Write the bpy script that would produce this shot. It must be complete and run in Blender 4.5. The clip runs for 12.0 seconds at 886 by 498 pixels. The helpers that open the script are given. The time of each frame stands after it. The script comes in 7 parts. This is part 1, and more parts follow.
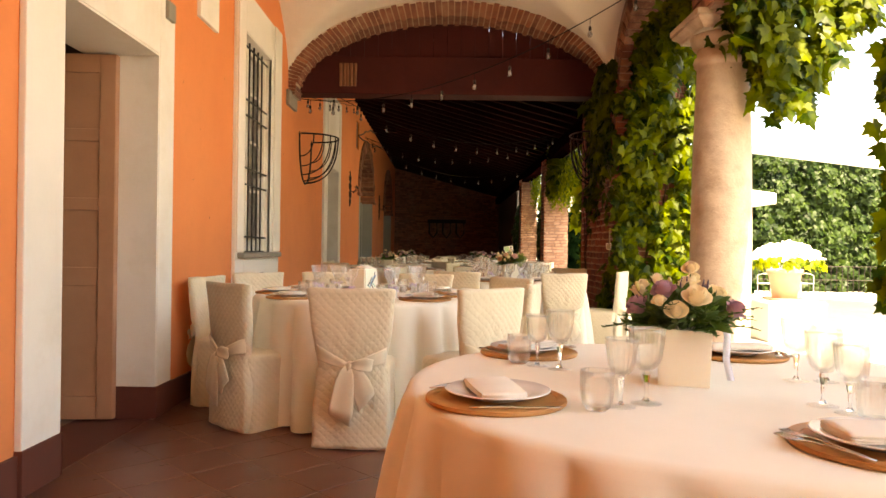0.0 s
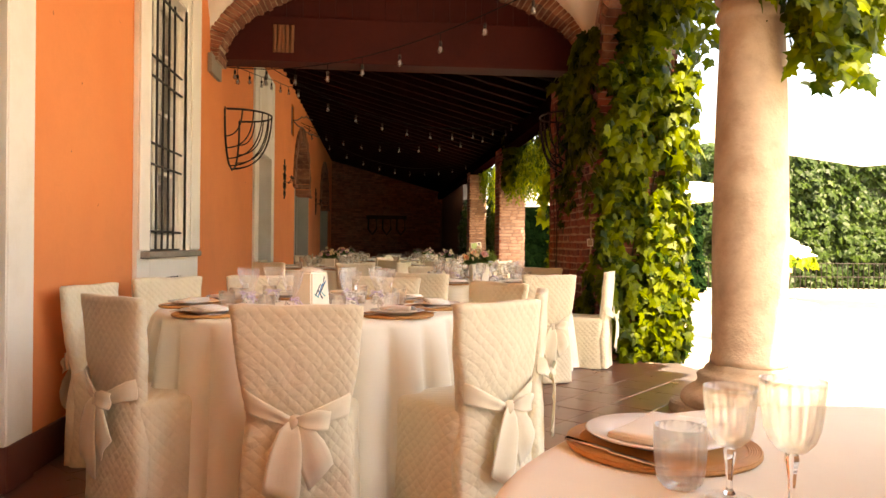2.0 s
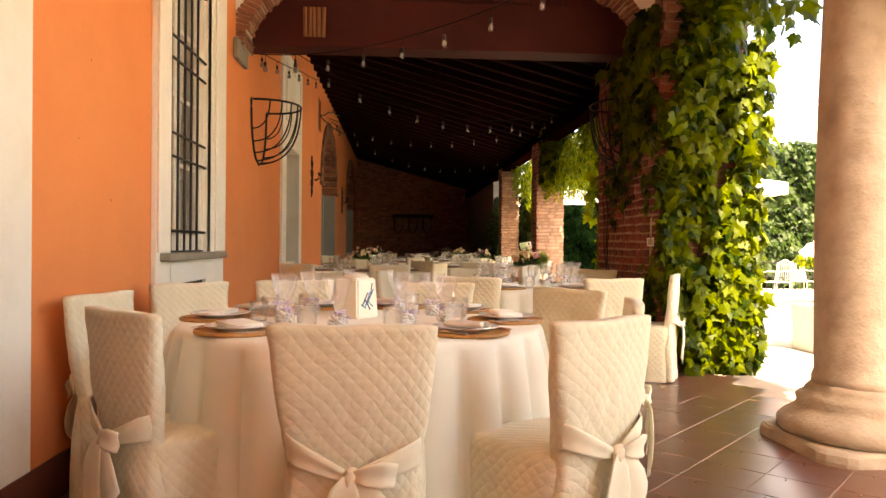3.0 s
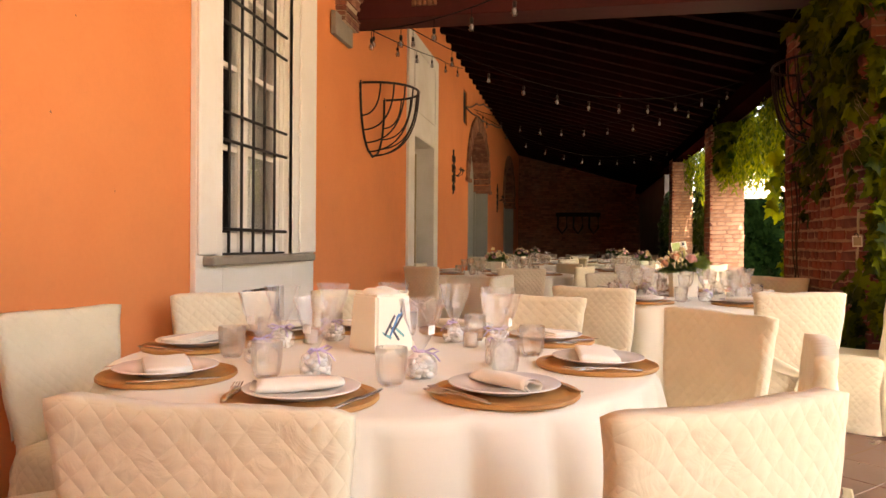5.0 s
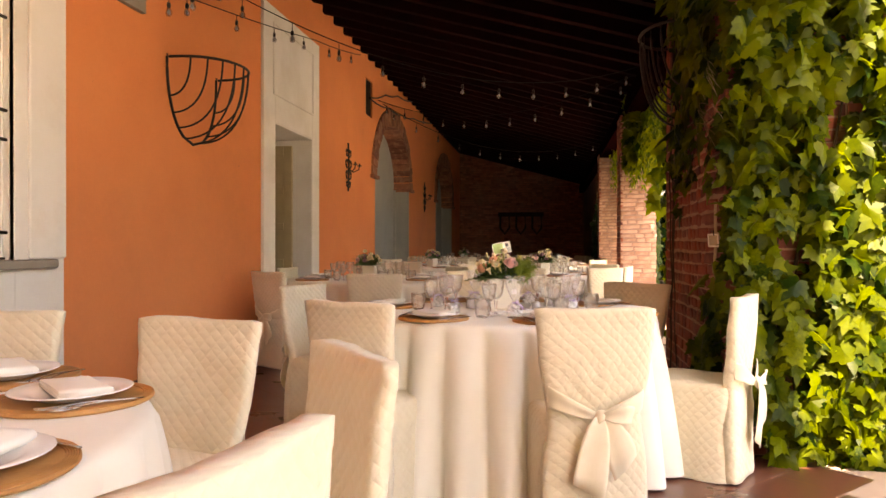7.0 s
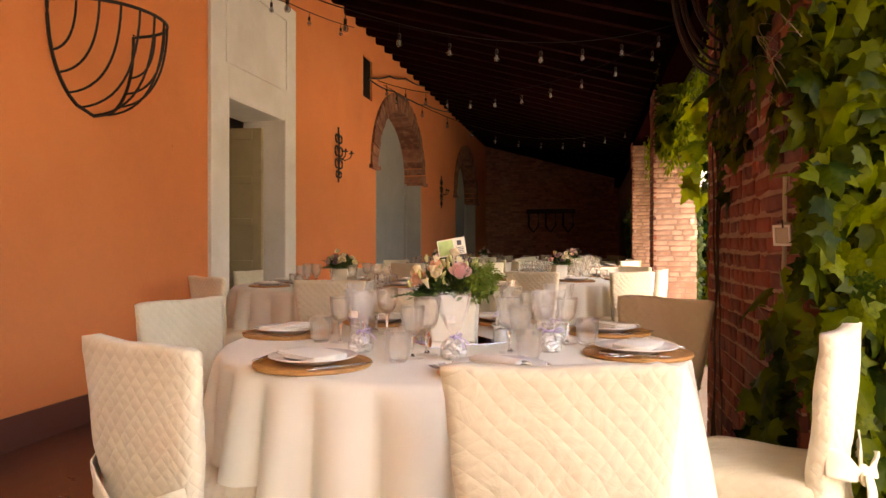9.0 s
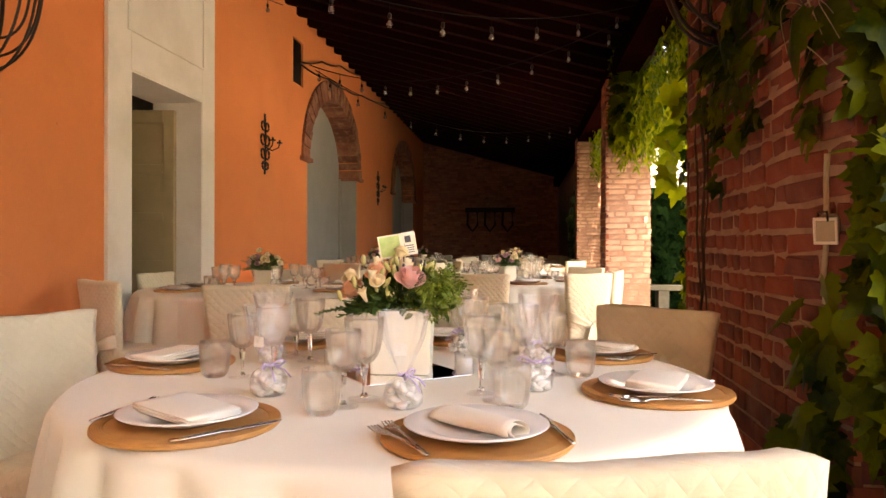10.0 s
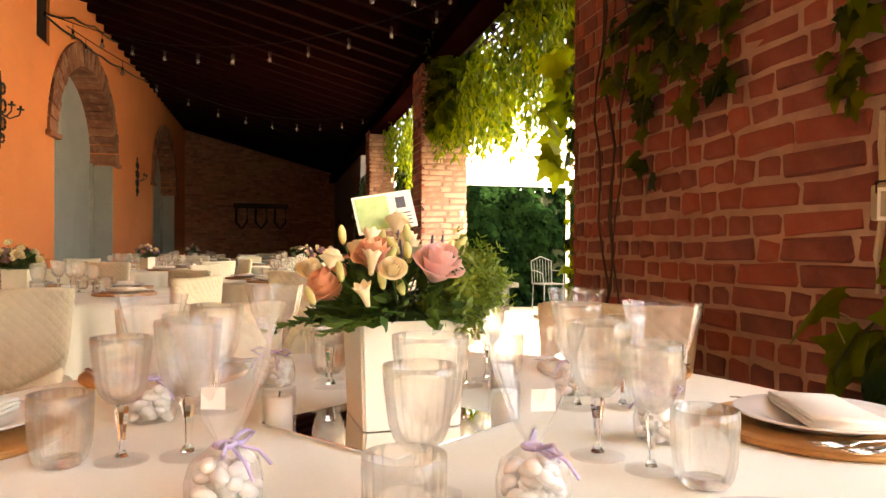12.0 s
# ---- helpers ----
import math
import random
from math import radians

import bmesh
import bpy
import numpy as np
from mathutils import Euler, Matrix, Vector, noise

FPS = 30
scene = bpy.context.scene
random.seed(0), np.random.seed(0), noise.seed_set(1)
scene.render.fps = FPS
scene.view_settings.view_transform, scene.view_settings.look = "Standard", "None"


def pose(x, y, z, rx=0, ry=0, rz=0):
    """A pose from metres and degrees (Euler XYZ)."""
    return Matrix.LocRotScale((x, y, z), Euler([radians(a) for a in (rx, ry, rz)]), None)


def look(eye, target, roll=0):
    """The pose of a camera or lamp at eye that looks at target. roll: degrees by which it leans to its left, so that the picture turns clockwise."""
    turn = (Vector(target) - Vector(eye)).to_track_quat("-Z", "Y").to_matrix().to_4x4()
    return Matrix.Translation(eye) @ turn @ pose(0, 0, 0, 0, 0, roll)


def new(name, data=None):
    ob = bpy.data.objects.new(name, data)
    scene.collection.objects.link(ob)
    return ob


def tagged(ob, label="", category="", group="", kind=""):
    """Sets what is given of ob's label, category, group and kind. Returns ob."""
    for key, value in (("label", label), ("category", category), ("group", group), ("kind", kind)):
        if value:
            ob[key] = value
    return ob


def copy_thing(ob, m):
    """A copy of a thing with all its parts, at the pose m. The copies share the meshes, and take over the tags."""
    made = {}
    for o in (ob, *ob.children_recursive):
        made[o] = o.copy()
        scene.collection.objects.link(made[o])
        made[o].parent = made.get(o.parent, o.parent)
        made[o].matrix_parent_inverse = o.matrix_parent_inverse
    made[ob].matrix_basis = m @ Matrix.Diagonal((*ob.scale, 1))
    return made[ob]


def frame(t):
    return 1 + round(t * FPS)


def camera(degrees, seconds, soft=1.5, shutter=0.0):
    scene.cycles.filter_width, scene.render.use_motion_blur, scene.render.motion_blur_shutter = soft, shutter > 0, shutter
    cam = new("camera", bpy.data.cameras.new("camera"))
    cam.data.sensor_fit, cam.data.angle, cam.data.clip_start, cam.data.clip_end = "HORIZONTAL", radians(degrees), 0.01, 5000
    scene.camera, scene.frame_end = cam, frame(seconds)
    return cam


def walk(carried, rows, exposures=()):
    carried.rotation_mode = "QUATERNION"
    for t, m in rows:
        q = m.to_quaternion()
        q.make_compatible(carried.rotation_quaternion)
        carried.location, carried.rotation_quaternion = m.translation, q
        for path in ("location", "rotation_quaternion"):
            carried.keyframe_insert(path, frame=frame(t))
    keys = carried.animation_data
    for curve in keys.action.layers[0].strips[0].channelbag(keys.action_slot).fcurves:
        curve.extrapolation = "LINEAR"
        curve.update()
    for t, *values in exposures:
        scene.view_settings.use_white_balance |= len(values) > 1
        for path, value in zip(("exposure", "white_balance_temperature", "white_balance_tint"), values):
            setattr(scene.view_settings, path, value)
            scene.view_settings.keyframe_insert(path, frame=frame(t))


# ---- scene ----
cam = camera(64.7, 12.0)
METRES, EYE, TILT, LEAN, TURN = 7.6, 1.13, -1.3, 0.0, 0.0
ROWS = [
    (0.0, 0.0, 0.0, 0.0, -0.02, 1.25, -0.79),
    (0.5, -0.0065, 0.0402, -0.0001, -1.44, 1.21, -0.73),
    (1.0, -0.0125, 0.0773, -0.0023, -1.76, 1.14, -0.68),
    (1.5, -0.0206, 0.1175, 0.0008, -4.44, 1.12, -0.58),
    (2.0, -0.028, 0.165, 0.0028, -5.4, 1.09, -0.51),
    (2.5, -0.0398, 0.208, 0.0045, -5.43, 1.04, -0.48),
    (3.0, -0.0496, 0.245, 0.0058, -3.64, 1.0, -0.44),
    (5.0, 0.0059, 0.389, 0.0098, 10.69, 0.89, -0.67),
    (5.5, 0.0355, 0.4161, 0.0098, 10.25, 0.92, -0.58),
    (6.0, 0.069, 0.4479, 0.0112, 6.88, 1.01, -0.4),
    (6.5, 0.1023, 0.4857, 0.0109, 7.49, 1.01, -0.28),
    (7.0, 0.1334, 0.5317, 0.0142, 8.54, 1.02, -0.28),
    (9.0, 0.165, 0.718, 0.018, 11.74, 0.94, -0.33),
    (9.5, 0.1571, 0.7628, 0.0181, 11.07, 0.92, -0.33),
    (10.0, 0.1444, 0.8041, 0.0191, 6.48, 0.93, -0.38),
    (10.5, 0.1279, 0.8425, 0.0167, 1.44, 0.92, -0.26),
    (11.0, 0.1072, 0.8677, 0.013, -0.71, 0.91, -0.21),
    (11.5, 0.0882, 0.8838, 0.0136, -7.72, 0.97, -0.11),
    (12.0, 0.0759, 0.9021, 0.0135, -13.32, 1.04, 0.01),
]
walk(cam, [(t, pose(0, 0, EYE, TILT, LEAN, TURN) @ pose(METRES * x, METRES * y, METRES * z, 90 + pitch, roll, yaw)) for t, x, y, z, yaw, pitch, roll in ROWS],
     exposures=[(0.0, 2.94, 9600, 12), (2.0, 3.06, 9800, 15), (3.0, 3.04, 9800, 15), (5.5, 3.13, 9500, 22), (7.0, 3.02, 9200, 23), (9.5, 3.14, 9200, 23), (10.5, 3.44, 9500, 17), (12.0, 3.74, 9500, 15)])

# ---- light ----
world = bpy.data.worlds.new("sky")
scene.world = world
world.use_nodes = True
wn = world.node_tree
sky = wn.nodes.new("ShaderNodeTexSky")
sky.sky_type, sky.sun_disc = "NISHITA", False
sky.sun_elevation, sky.sun_rotation = radians(54), radians(168)
sky.air_density, sky.dust_density = 1.0, 2.0
wn.links.new(sky.outputs[0], wn.nodes["Background"].inputs[0])
wn.nodes["Background"].inputs[1].default_value = 0.15
sun = new("sun", bpy.data.lights.new("sun", "SUN"))
sun.data.energy, sun.data.angle, sun.data.color = 4.5, radians(0.53), (1.0, 0.93, 0.82)
sun.matrix_world = look((1.2, -5.6, 8.2), (0, 0, 0))
# ---- materials ----
def mat(name, c1, c2, rough=0.7, scale=6.0, fine=60.0, bump=0.2, depth=0.003, metal=0.0, stain=None, stain_scale=1.2, sheen=0.0, rough_var=0.1, vary=0.0, island=0.0, trans=0.0, spec=0.5):
    """Two colours mixed by coarse noise, fine grain, optional stains, and bump."""
    m = bpy.data.materials.new(name)
    m.use_nodes = True
    t = m.node_tree
    n, l = t.nodes, t.links
    b = n["Principled BSDF"]
    co = n.new("ShaderNodeTexCoord")
    a = n.new("ShaderNodeTexNoise")
    a.inputs["Scale"].default_value, a.inputs["Detail"].default_value = scale, 5
    f = n.new("ShaderNodeTexNoise")
    f.inputs["Scale"].default_value, f.inputs["Detail"].default_value = fine, 3
    for q in (a, f):
        l.new(co.outputs["Object"], q.inputs["Vector"])
    mixf = n.new("ShaderNodeMath")
    mixf.operation = "MULTIPLY_ADD"
    l.new(f.outputs[0], mixf.inputs[0])
    mixf.inputs[1].default_value = 0.35
    add = n.new("ShaderNodeMath")
    add.operation = "MULTIPLY_ADD"
    l.new(a.outputs[0], add.inputs[0])
    add.inputs[1].default_value, add.inputs[2].default_value = 1.6, -0.48 - vary / 2 - island / 2
    l.new(add.outputs[0], mixf.inputs[2])
    last = mixf.outputs[0]
    if vary:
        oi = n.new("ShaderNodeObjectInfo")
        v = n.new("ShaderNodeMath")
        v.operation = "MULTIPLY_ADD"
        l.new(oi.outputs["Random"], v.inputs[0])
        v.inputs[1].default_value = vary
        l.new(last, v.inputs[2])
        last = v.outputs[0]
    if island:
        oi = n.new("ShaderNodeNewGeometry")
        v = n.new("ShaderNodeMath")
        v.operation = "MULTIPLY_ADD"
        l.new(oi.outputs["Random Per Island"], v.inputs[0])
        v.inputs[1].default_value = island
        l.new(last, v.inputs[2])
        last = v.outputs[0]
    mx = n.new("ShaderNodeMix")
    mx.data_type = "RGBA"
    mx.inputs[6].default_value, mx.inputs[7].default_value = (*c1, 1), (*c2, 1)
    l.new(last, mx.inputs[0])
    col = mx.outputs[2]
    if stain:
        s = n.new("ShaderNodeTexNoise")
        s.inputs["Scale"].default_value, s.inputs["Detail"].default_value, s.inputs["Roughness"].default_value = stain_scale, 8, 0.65
        l.new(co.outputs["Object"], s.inputs["Vector"])
        r = n.new("ShaderNodeMapRange")
        r.inputs[1].default_value, r.inputs[2].default_value, r.inputs[4].default_value = 0.5, 0.75, 0.7
        l.new(s.outputs[0], r.inputs[0])
        m2 = n.new("ShaderNodeMix")
        m2.data_type = "RGBA"
        m2.inputs[7].default_value = (*stain, 1)
        l.new(r.outputs[0], m2.inputs[0])
        l.new(col, m2.inputs[6])
        col = m2.outputs[2]
    l.new(col, b.inputs["Base Color"])
    rr = n.new("ShaderNodeMath")
    rr.operation = "MULTIPLY_ADD"
    l.new(a.outputs[0], rr.inputs[0])
    rr.inputs[1].default_value, rr.inputs[2].default_value = rough_var, rough - rough_var / 2
    l.new(rr.outputs[0], b.inputs["Roughness"])
    b.inputs["Metallic"].default_value = metal
    b.inputs["Specular IOR Level"].default_value = spec
    b.inputs["Sheen Weight"].default_value = sheen
    if bump:
        bp = n.new("ShaderNodeBump")
        bp.inputs["Strength"].default_value, bp.inputs["Distance"].default_value = bump, depth
        l.new(mixf.outputs[0], bp.inputs["Height"])
        l.new(bp.outputs[0], b.inputs["Normal"])
    if trans:
        tr = n.new("ShaderNodeBsdfTranslucent")
        hs = n.new("ShaderNodeHueSaturation")
        hs.inputs["Value"].default_value = 2.2
        l.new(col, hs.inputs["Color"])
        l.new(hs.outputs[0], tr.inputs[0])
        ms = n.new("ShaderNodeMixShader")
        ms.inputs[0].default_value = trans
        l.new(b.outputs[0], ms.inputs[1])
        l.new(tr.outputs[0], ms.inputs[2])
        l.new(ms.outputs[0], n["Material Output"].inputs[0])
    return m


def quilt(name, c1, c2, cell=0.037):
    """Quilted cotton: diamonds stitched by crossing diagonal seams."""
    m = mat(name, c1, c2, 0.85, 9, 240, 0, sheen=0.25)
    t = m.node_tree
    n, l = t.nodes, t.links
    co = n.new("ShaderNodeTexCoord")
    sp = n.new("ShaderNodeSeparateXYZ")
    wn_ = n.new("ShaderNodeTexNoise")
    wn_.inputs["Scale"].default_value, wn_.inputs["Detail"].default_value = 7, 2
    l.new(co.outputs["Object"], wn_.inputs["Vector"])
    wv = n.new("ShaderNodeVectorMath")
    wv.operation = "MULTIPLY_ADD"
    wv.inputs[1].default_value = (0.022, 0.022, 0.022)
    l.new(wn_.outputs["Color"], wv.inputs[0])
    l.new(co.outputs["Object"], wv.inputs[2])
    l.new(wv.outputs[0], sp.inputs[0])
    s = n.new("ShaderNodeMath")
    s.operation = "ADD"
    l.new(sp.outputs[0], s.inputs[0])
    l.new(sp.outputs[1], s.inputs[1])
    hs = []
    for op in ("ADD", "SUBTRACT"):
        d = n.new("ShaderNodeMath")
        d.operation = op
        l.new(s.outputs[0], d.inputs[0])
        l.new(sp.outputs[2], d.inputs[1])
        k = n.new("ShaderNodeMath")
        k.operation = "MULTIPLY"
        l.new(d.outputs[0], k.inputs[0])
        k.inputs[1].default_value = math.pi / (cell * 1.41)
        q = n.new("ShaderNodeMath")
        q.operation = "SINE"
        l.new(k.outputs[0], q.inputs[0])
        ab = n.new("ShaderNodeMath")
        ab.operation = "ABSOLUTE"
        l.new(q.outputs[0], ab.inputs[0])
        pw = n.new("ShaderNodeMath")
        pw.operation = "POWER"
        l.new(ab.outputs[0], pw.inputs[0])
        pw.inputs[1].default_value = 0.65
        hs.append(pw.outputs[0])
    mn = n.new("ShaderNodeMath")
    mn.operation = "MULTIPLY"
    l.new(hs[0], mn.inputs[0])
    l.new(hs[1], mn.inputs[1])
    nz = n.new("ShaderNodeTexNoise")
    nz.inputs["Scale"].default_value, nz.inputs["Detail"].default_value, nz.inputs["Distortion"].default_value = 16, 4, 1.2
    l.new(co.outputs["Object"], nz.inputs["Vector"])
    ad = n.new("ShaderNodeMath")
    ad.operation = "MULTIPLY_ADD"
    l.new(nz.outputs[0], ad.inputs[0])
    ad.inputs[1].default_value = 2.2
    l.new(mn.outputs[0], ad.inputs[2])
    bp = n.new("ShaderNodeBump")
    bp.inputs["Strength"].default_value, bp.inputs["Distance"].default_value = 0.30, 0.0085
    l.new(ad.outputs[0], bp.inputs["Height"])
    l.new(bp.outputs[0], n["Principled BSDF"].inputs["Normal"])
    return m


def glass(name, clear=1.0, ior=1.5, gloss=0.8, haze=0.0):
    """Thin clear glass: light goes straight through, with gloss by Fresnel."""
    m = bpy.data.materials.new(name)
    m.use_nodes = True
    t = m.node_tree
    n, l = t.nodes, t.links
    n.remove(n["Principled BSDF"])
    tr = n.new("ShaderNodeBsdfTransparent")
    tr.inputs[0].default_value = (clear, clear, clear, 1)
    gl = n.new("ShaderNodeBsdfGlossy")
    gl.inputs["Roughness"].default_value = 0.035
    lw = n.new("ShaderNodeLayerWeight")
    pw = n.new("ShaderNodeMath")
    pw.operation = "POWER"
    l.new(lw.outputs["Facing"], pw.inputs[0])
    pw.inputs[1].default_value = 2.1
    fr = n.new("ShaderNodeMath")
    fr.operation = "MULTIPLY_ADD"
    l.new(pw.outputs[0], fr.inputs[0])
    fr.inputs[1].default_value, fr.inputs[2].default_value = gloss, 1.5 * ((ior - 1) / (ior + 1)) ** 2
    ms = n.new("ShaderNodeMixShader")
    l.new(fr.outputs[0], ms.inputs[0])
    tl, mh = n.new("ShaderNodeBsdfDiffuse"), n.new("ShaderNodeMixShader")
    tl.inputs[0].default_value, mh.inputs[0].default_value = (0.95, 0.93, 0.92, 1), haze
    l.new(tr.outputs[0], mh.inputs[1])
    l.new(tl.outputs[0], mh.inputs[2])
    l.new(mh.outputs[0], ms.inputs[1])
    l.new(gl.outputs[0], ms.inputs[2])
    l.new(ms.outputs[0], n["Material Output"].inputs[0])
    return m


ORANGE = mat("orange_plaster", (0.74, 0.220, 0.074), (0.83, 0.284, 0.103), 0.85, 1.6, 45, 0.25, 0.004, stain=(0.62, 0.180, 0.062), stain_scale=0.8)
CREAM = mat("cream_plaster", (0.78, 0.73, 0.64), (0.85, 0.80, 0.71), 0.8, 2.5, 50, 0.25, 0.003, stain=(0.66, 0.57, 0.44), stain_scale=1.4)
WHITEPAINT = mat("white_plaster", (0.76, 0.73, 0.66), (0.84, 0.81, 0.75), 0.8, 2.5, 50, 0.25, 0.003, stain=(0.66, 0.61, 0.52), stain_scale=1.4)
VAULT = mat("vault_plaster", (0.74, 0.66, 0.54), (0.82, 0.75, 0.64), 0.9, 1.5, 30, 0.3, 0.004, stain=(0.66, 0.56, 0.44))
PLINTH = mat("plinth_paint", (0.095, 0.026, 0.016), (0.140, 0.040, 0.025), 0.6, 3, 60, 0.2, stain=(0.09, 0.028, 0.018))
TILE = mat("floor_tile", (0.098, 0.031, 0.018), (0.160, 0.055, 0.033), 0.30, 3, 70, 0.12, 0.002, rough_var=0.2, vary=0.35, stain=(0.070, 0.022, 0.014), stain_scale=2, spec=1.0)
GROUT = mat("grout", (0.28, 0.2, 0.15), (0.36, 0.27, 0.2), 0.9, 8, 90, 0.3)
BRICK = mat("brick", (0.11, 0.034, 0.028), (0.32, 0.070, 0.034), 0.88, 7, 70, 0.9, 0.006, vary=0.8, stain=(0.24, 0.125, 0.085), stain_scale=6)
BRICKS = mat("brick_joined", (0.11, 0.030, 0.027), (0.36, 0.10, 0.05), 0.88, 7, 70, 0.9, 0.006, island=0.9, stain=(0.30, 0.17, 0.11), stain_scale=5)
# paler brick with the sunlight on the far pier fronts in its colour
SUNBRICK = mat("sunlit_pale_brick", (0.34, 0.17, 0.11), (0.56, 0.335, 0.235), 0.9, 7, 70, 0.8, 0.005, vary=0.9, island=0.0, stain=(0.56, 0.42, 0.32), stain_scale=5)
ARCHBRICK = mat("arch_brick", (0.16, 0.058, 0.034), (0.36, 0.145, 0.08), 0.9, 9, 90, 0.6, 0.004, vary=0.8, stain=(0.40, 0.27, 0.18), stain_scale=9)
MORTAR = mat("mortar", (0.26, 0.155, 0.115), (0.38, 0.24, 0.18), 0.95, 12, 110, 0.6, 0.005)
PALEMORTAR = mat("lime_mortar", (0.46, 0.34, 0.23), (0.58, 0.46, 0.33), 0.95, 9, 90, 0.6, 0.005, stain=(0.30, 0.19, 0.12), stain_scale=3)
ENDBRICK = mat("end_wall_brick", (0.26, 0.10, 0.07), (0.56, 0.27, 0.18), 0.9, 7, 70, 0.8, 0.005, island=0.9, stain=(0.50, 0.36, 0.27), stain_scale=2)
OLDTIMBER = mat("old_timber", (0.15, 0.058, 0.026), (0.24, 0.10, 0.045), 0.8, 8, 90, 0.4, 0.003)
OLDMORTAR = mat("old_mortar", (0.31, 0.17, 0.118), (0.47, 0.29, 0.20), 0.95, 9, 80, 0.9, 0.008, stain=(0.22, 0.11, 0.075), stain_scale=4)
# rafter colour far below real wood: the roof's deep shade is in it
SHADERAFTER = mat("shaded_rafter_wood", (0.0105, 0.0022, 0.0021), (0.0165, 0.0036, 0.0033), 0.8, 2.5, 40, 0.3, 0.003, spec=0.02)
DARKWOOD = mat("dark_wood", (0.042, 0.0060, 0.0050), (0.064, 0.0096, 0.0076), 0.7, 2.5, 40, 0.3, 0.003, stain=(0.022, 0.004, 0.0034), spec=0.2)
# boards likewise near black, with the shade under the roof in the colour
SHADEBOARD = mat("shaded_ceiling_board", (0.0052, 0.0010, 0.0010), (0.0085, 0.0017, 0.0016), 0.95, 3, 50, 0.3, 0.003, island=0.4, spec=0.0)
IRON = mat("black_iron", (0.018, 0.014, 0.012), (0.035, 0.025, 0.02), 0.5, 30, 200, 0.3, 0.001, metal=0.6)
STONE = mat("column_stone", (0.42, 0.32, 0.235), (0.57, 0.46, 0.35), 0.9, 9, 60, 1.0, 0.010, stain=(0.30, 0.205, 0.135), stain_scale=4)
BASESTONE = mat("column_base_stone", (0.34, 0.245, 0.165), (0.48, 0.37, 0.27), 0.92, 6, 45, 1.0, 0.014, stain=(0.16, 0.10, 0.065), stain_scale=3)
GREYSTONE = mat("sill_stone", (0.22, 0.19, 0.15), (0.32, 0.28, 0.22), 0.85, 8, 90, 0.5, 0.003)
BENCHSTONE = mat("mossy_bench_stone", (0.07, 0.068, 0.052), (0.13, 0.125, 0.10), 0.9, 8, 90, 0.5, 0.003, stain=(0.04, 0.045, 0.03))
DOOROLIVE = mat("olive_door_paint", (0.40, 0.31, 0.17), (0.48, 0.38, 0.22), 0.55, 4, 70, 0.15, 0.002, stain=(0.12, 0.09, 0.055))
DOORWOOD = mat("door_paint", (0.46, 0.225, 0.125), (0.54, 0.28, 0.16), 0.5, 4, 70, 0.15, 0.002, stain=(0.36, 0.16, 0.085))
GREYDOOR = mat("grey_door_paint", (0.30, 0.31, 0.28), (0.38, 0.38, 0.34), 0.6, 3, 70, 0.15, 0.002)
# plaster darkened so that the rooms and the arcade end read as shade
SHADEROOM = mat("shaded_plaster", (0.14, 0.11, 0.09), (0.2, 0.16, 0.13), 0.9, 3, 40, 0.2)
GRAVEL = mat("gravel", (0.29, 0.265, 0.225), (0.39, 0.36, 0.31), 0.95, 5, 160, 0.8, 0.01, stain=(0.34, 0.30, 0.25))
CLOTH = mat("tablecloth_linen", (0.76, 0.738, 0.630), (0.83, 0.808, 0.700), 0.85, 5, 300, 0.15, 0.001, sheen=0.2)
NAPKIN = mat("napkin_linen", (0.73, 0.69, 0.59), (0.81, 0.77, 0.67), 0.9, 8, 350, 0.3, 0.001, sheen=0.2)
QUILT = quilt("quilted_cotton", (0.665, 0.592, 0.422), (0.745, 0.672, 0.502), 0.033)
SASH = mat("sash_satin", (0.71, 0.636, 0.462), (0.79, 0.716, 0.542), 0.7, 12, 200, 0.2, 0.002, sheen=0.3)
CHINA = mat("white_china", (0.80, 0.78, 0.74), (0.83, 0.81, 0.77), 0.16, 4, 50, 0.0, rough_var=0.05)
WICKER = mat("charger_wood", (0.42, 0.19, 0.055), (0.60, 0.31, 0.10), 0.5, 14, 120, 0.6, 0.002, stain=(0.26, 0.11, 0.04), stain_scale=9)
STEEL = mat("cutlery_steel", (0.62, 0.60, 0.57), (0.70, 0.68, 0.65), 0.2, 10, 120, 0.05, 0.0005, metal=1.0)
FILM = glass("clear_film", 0.99, 1.4, 0.5, 0.09)
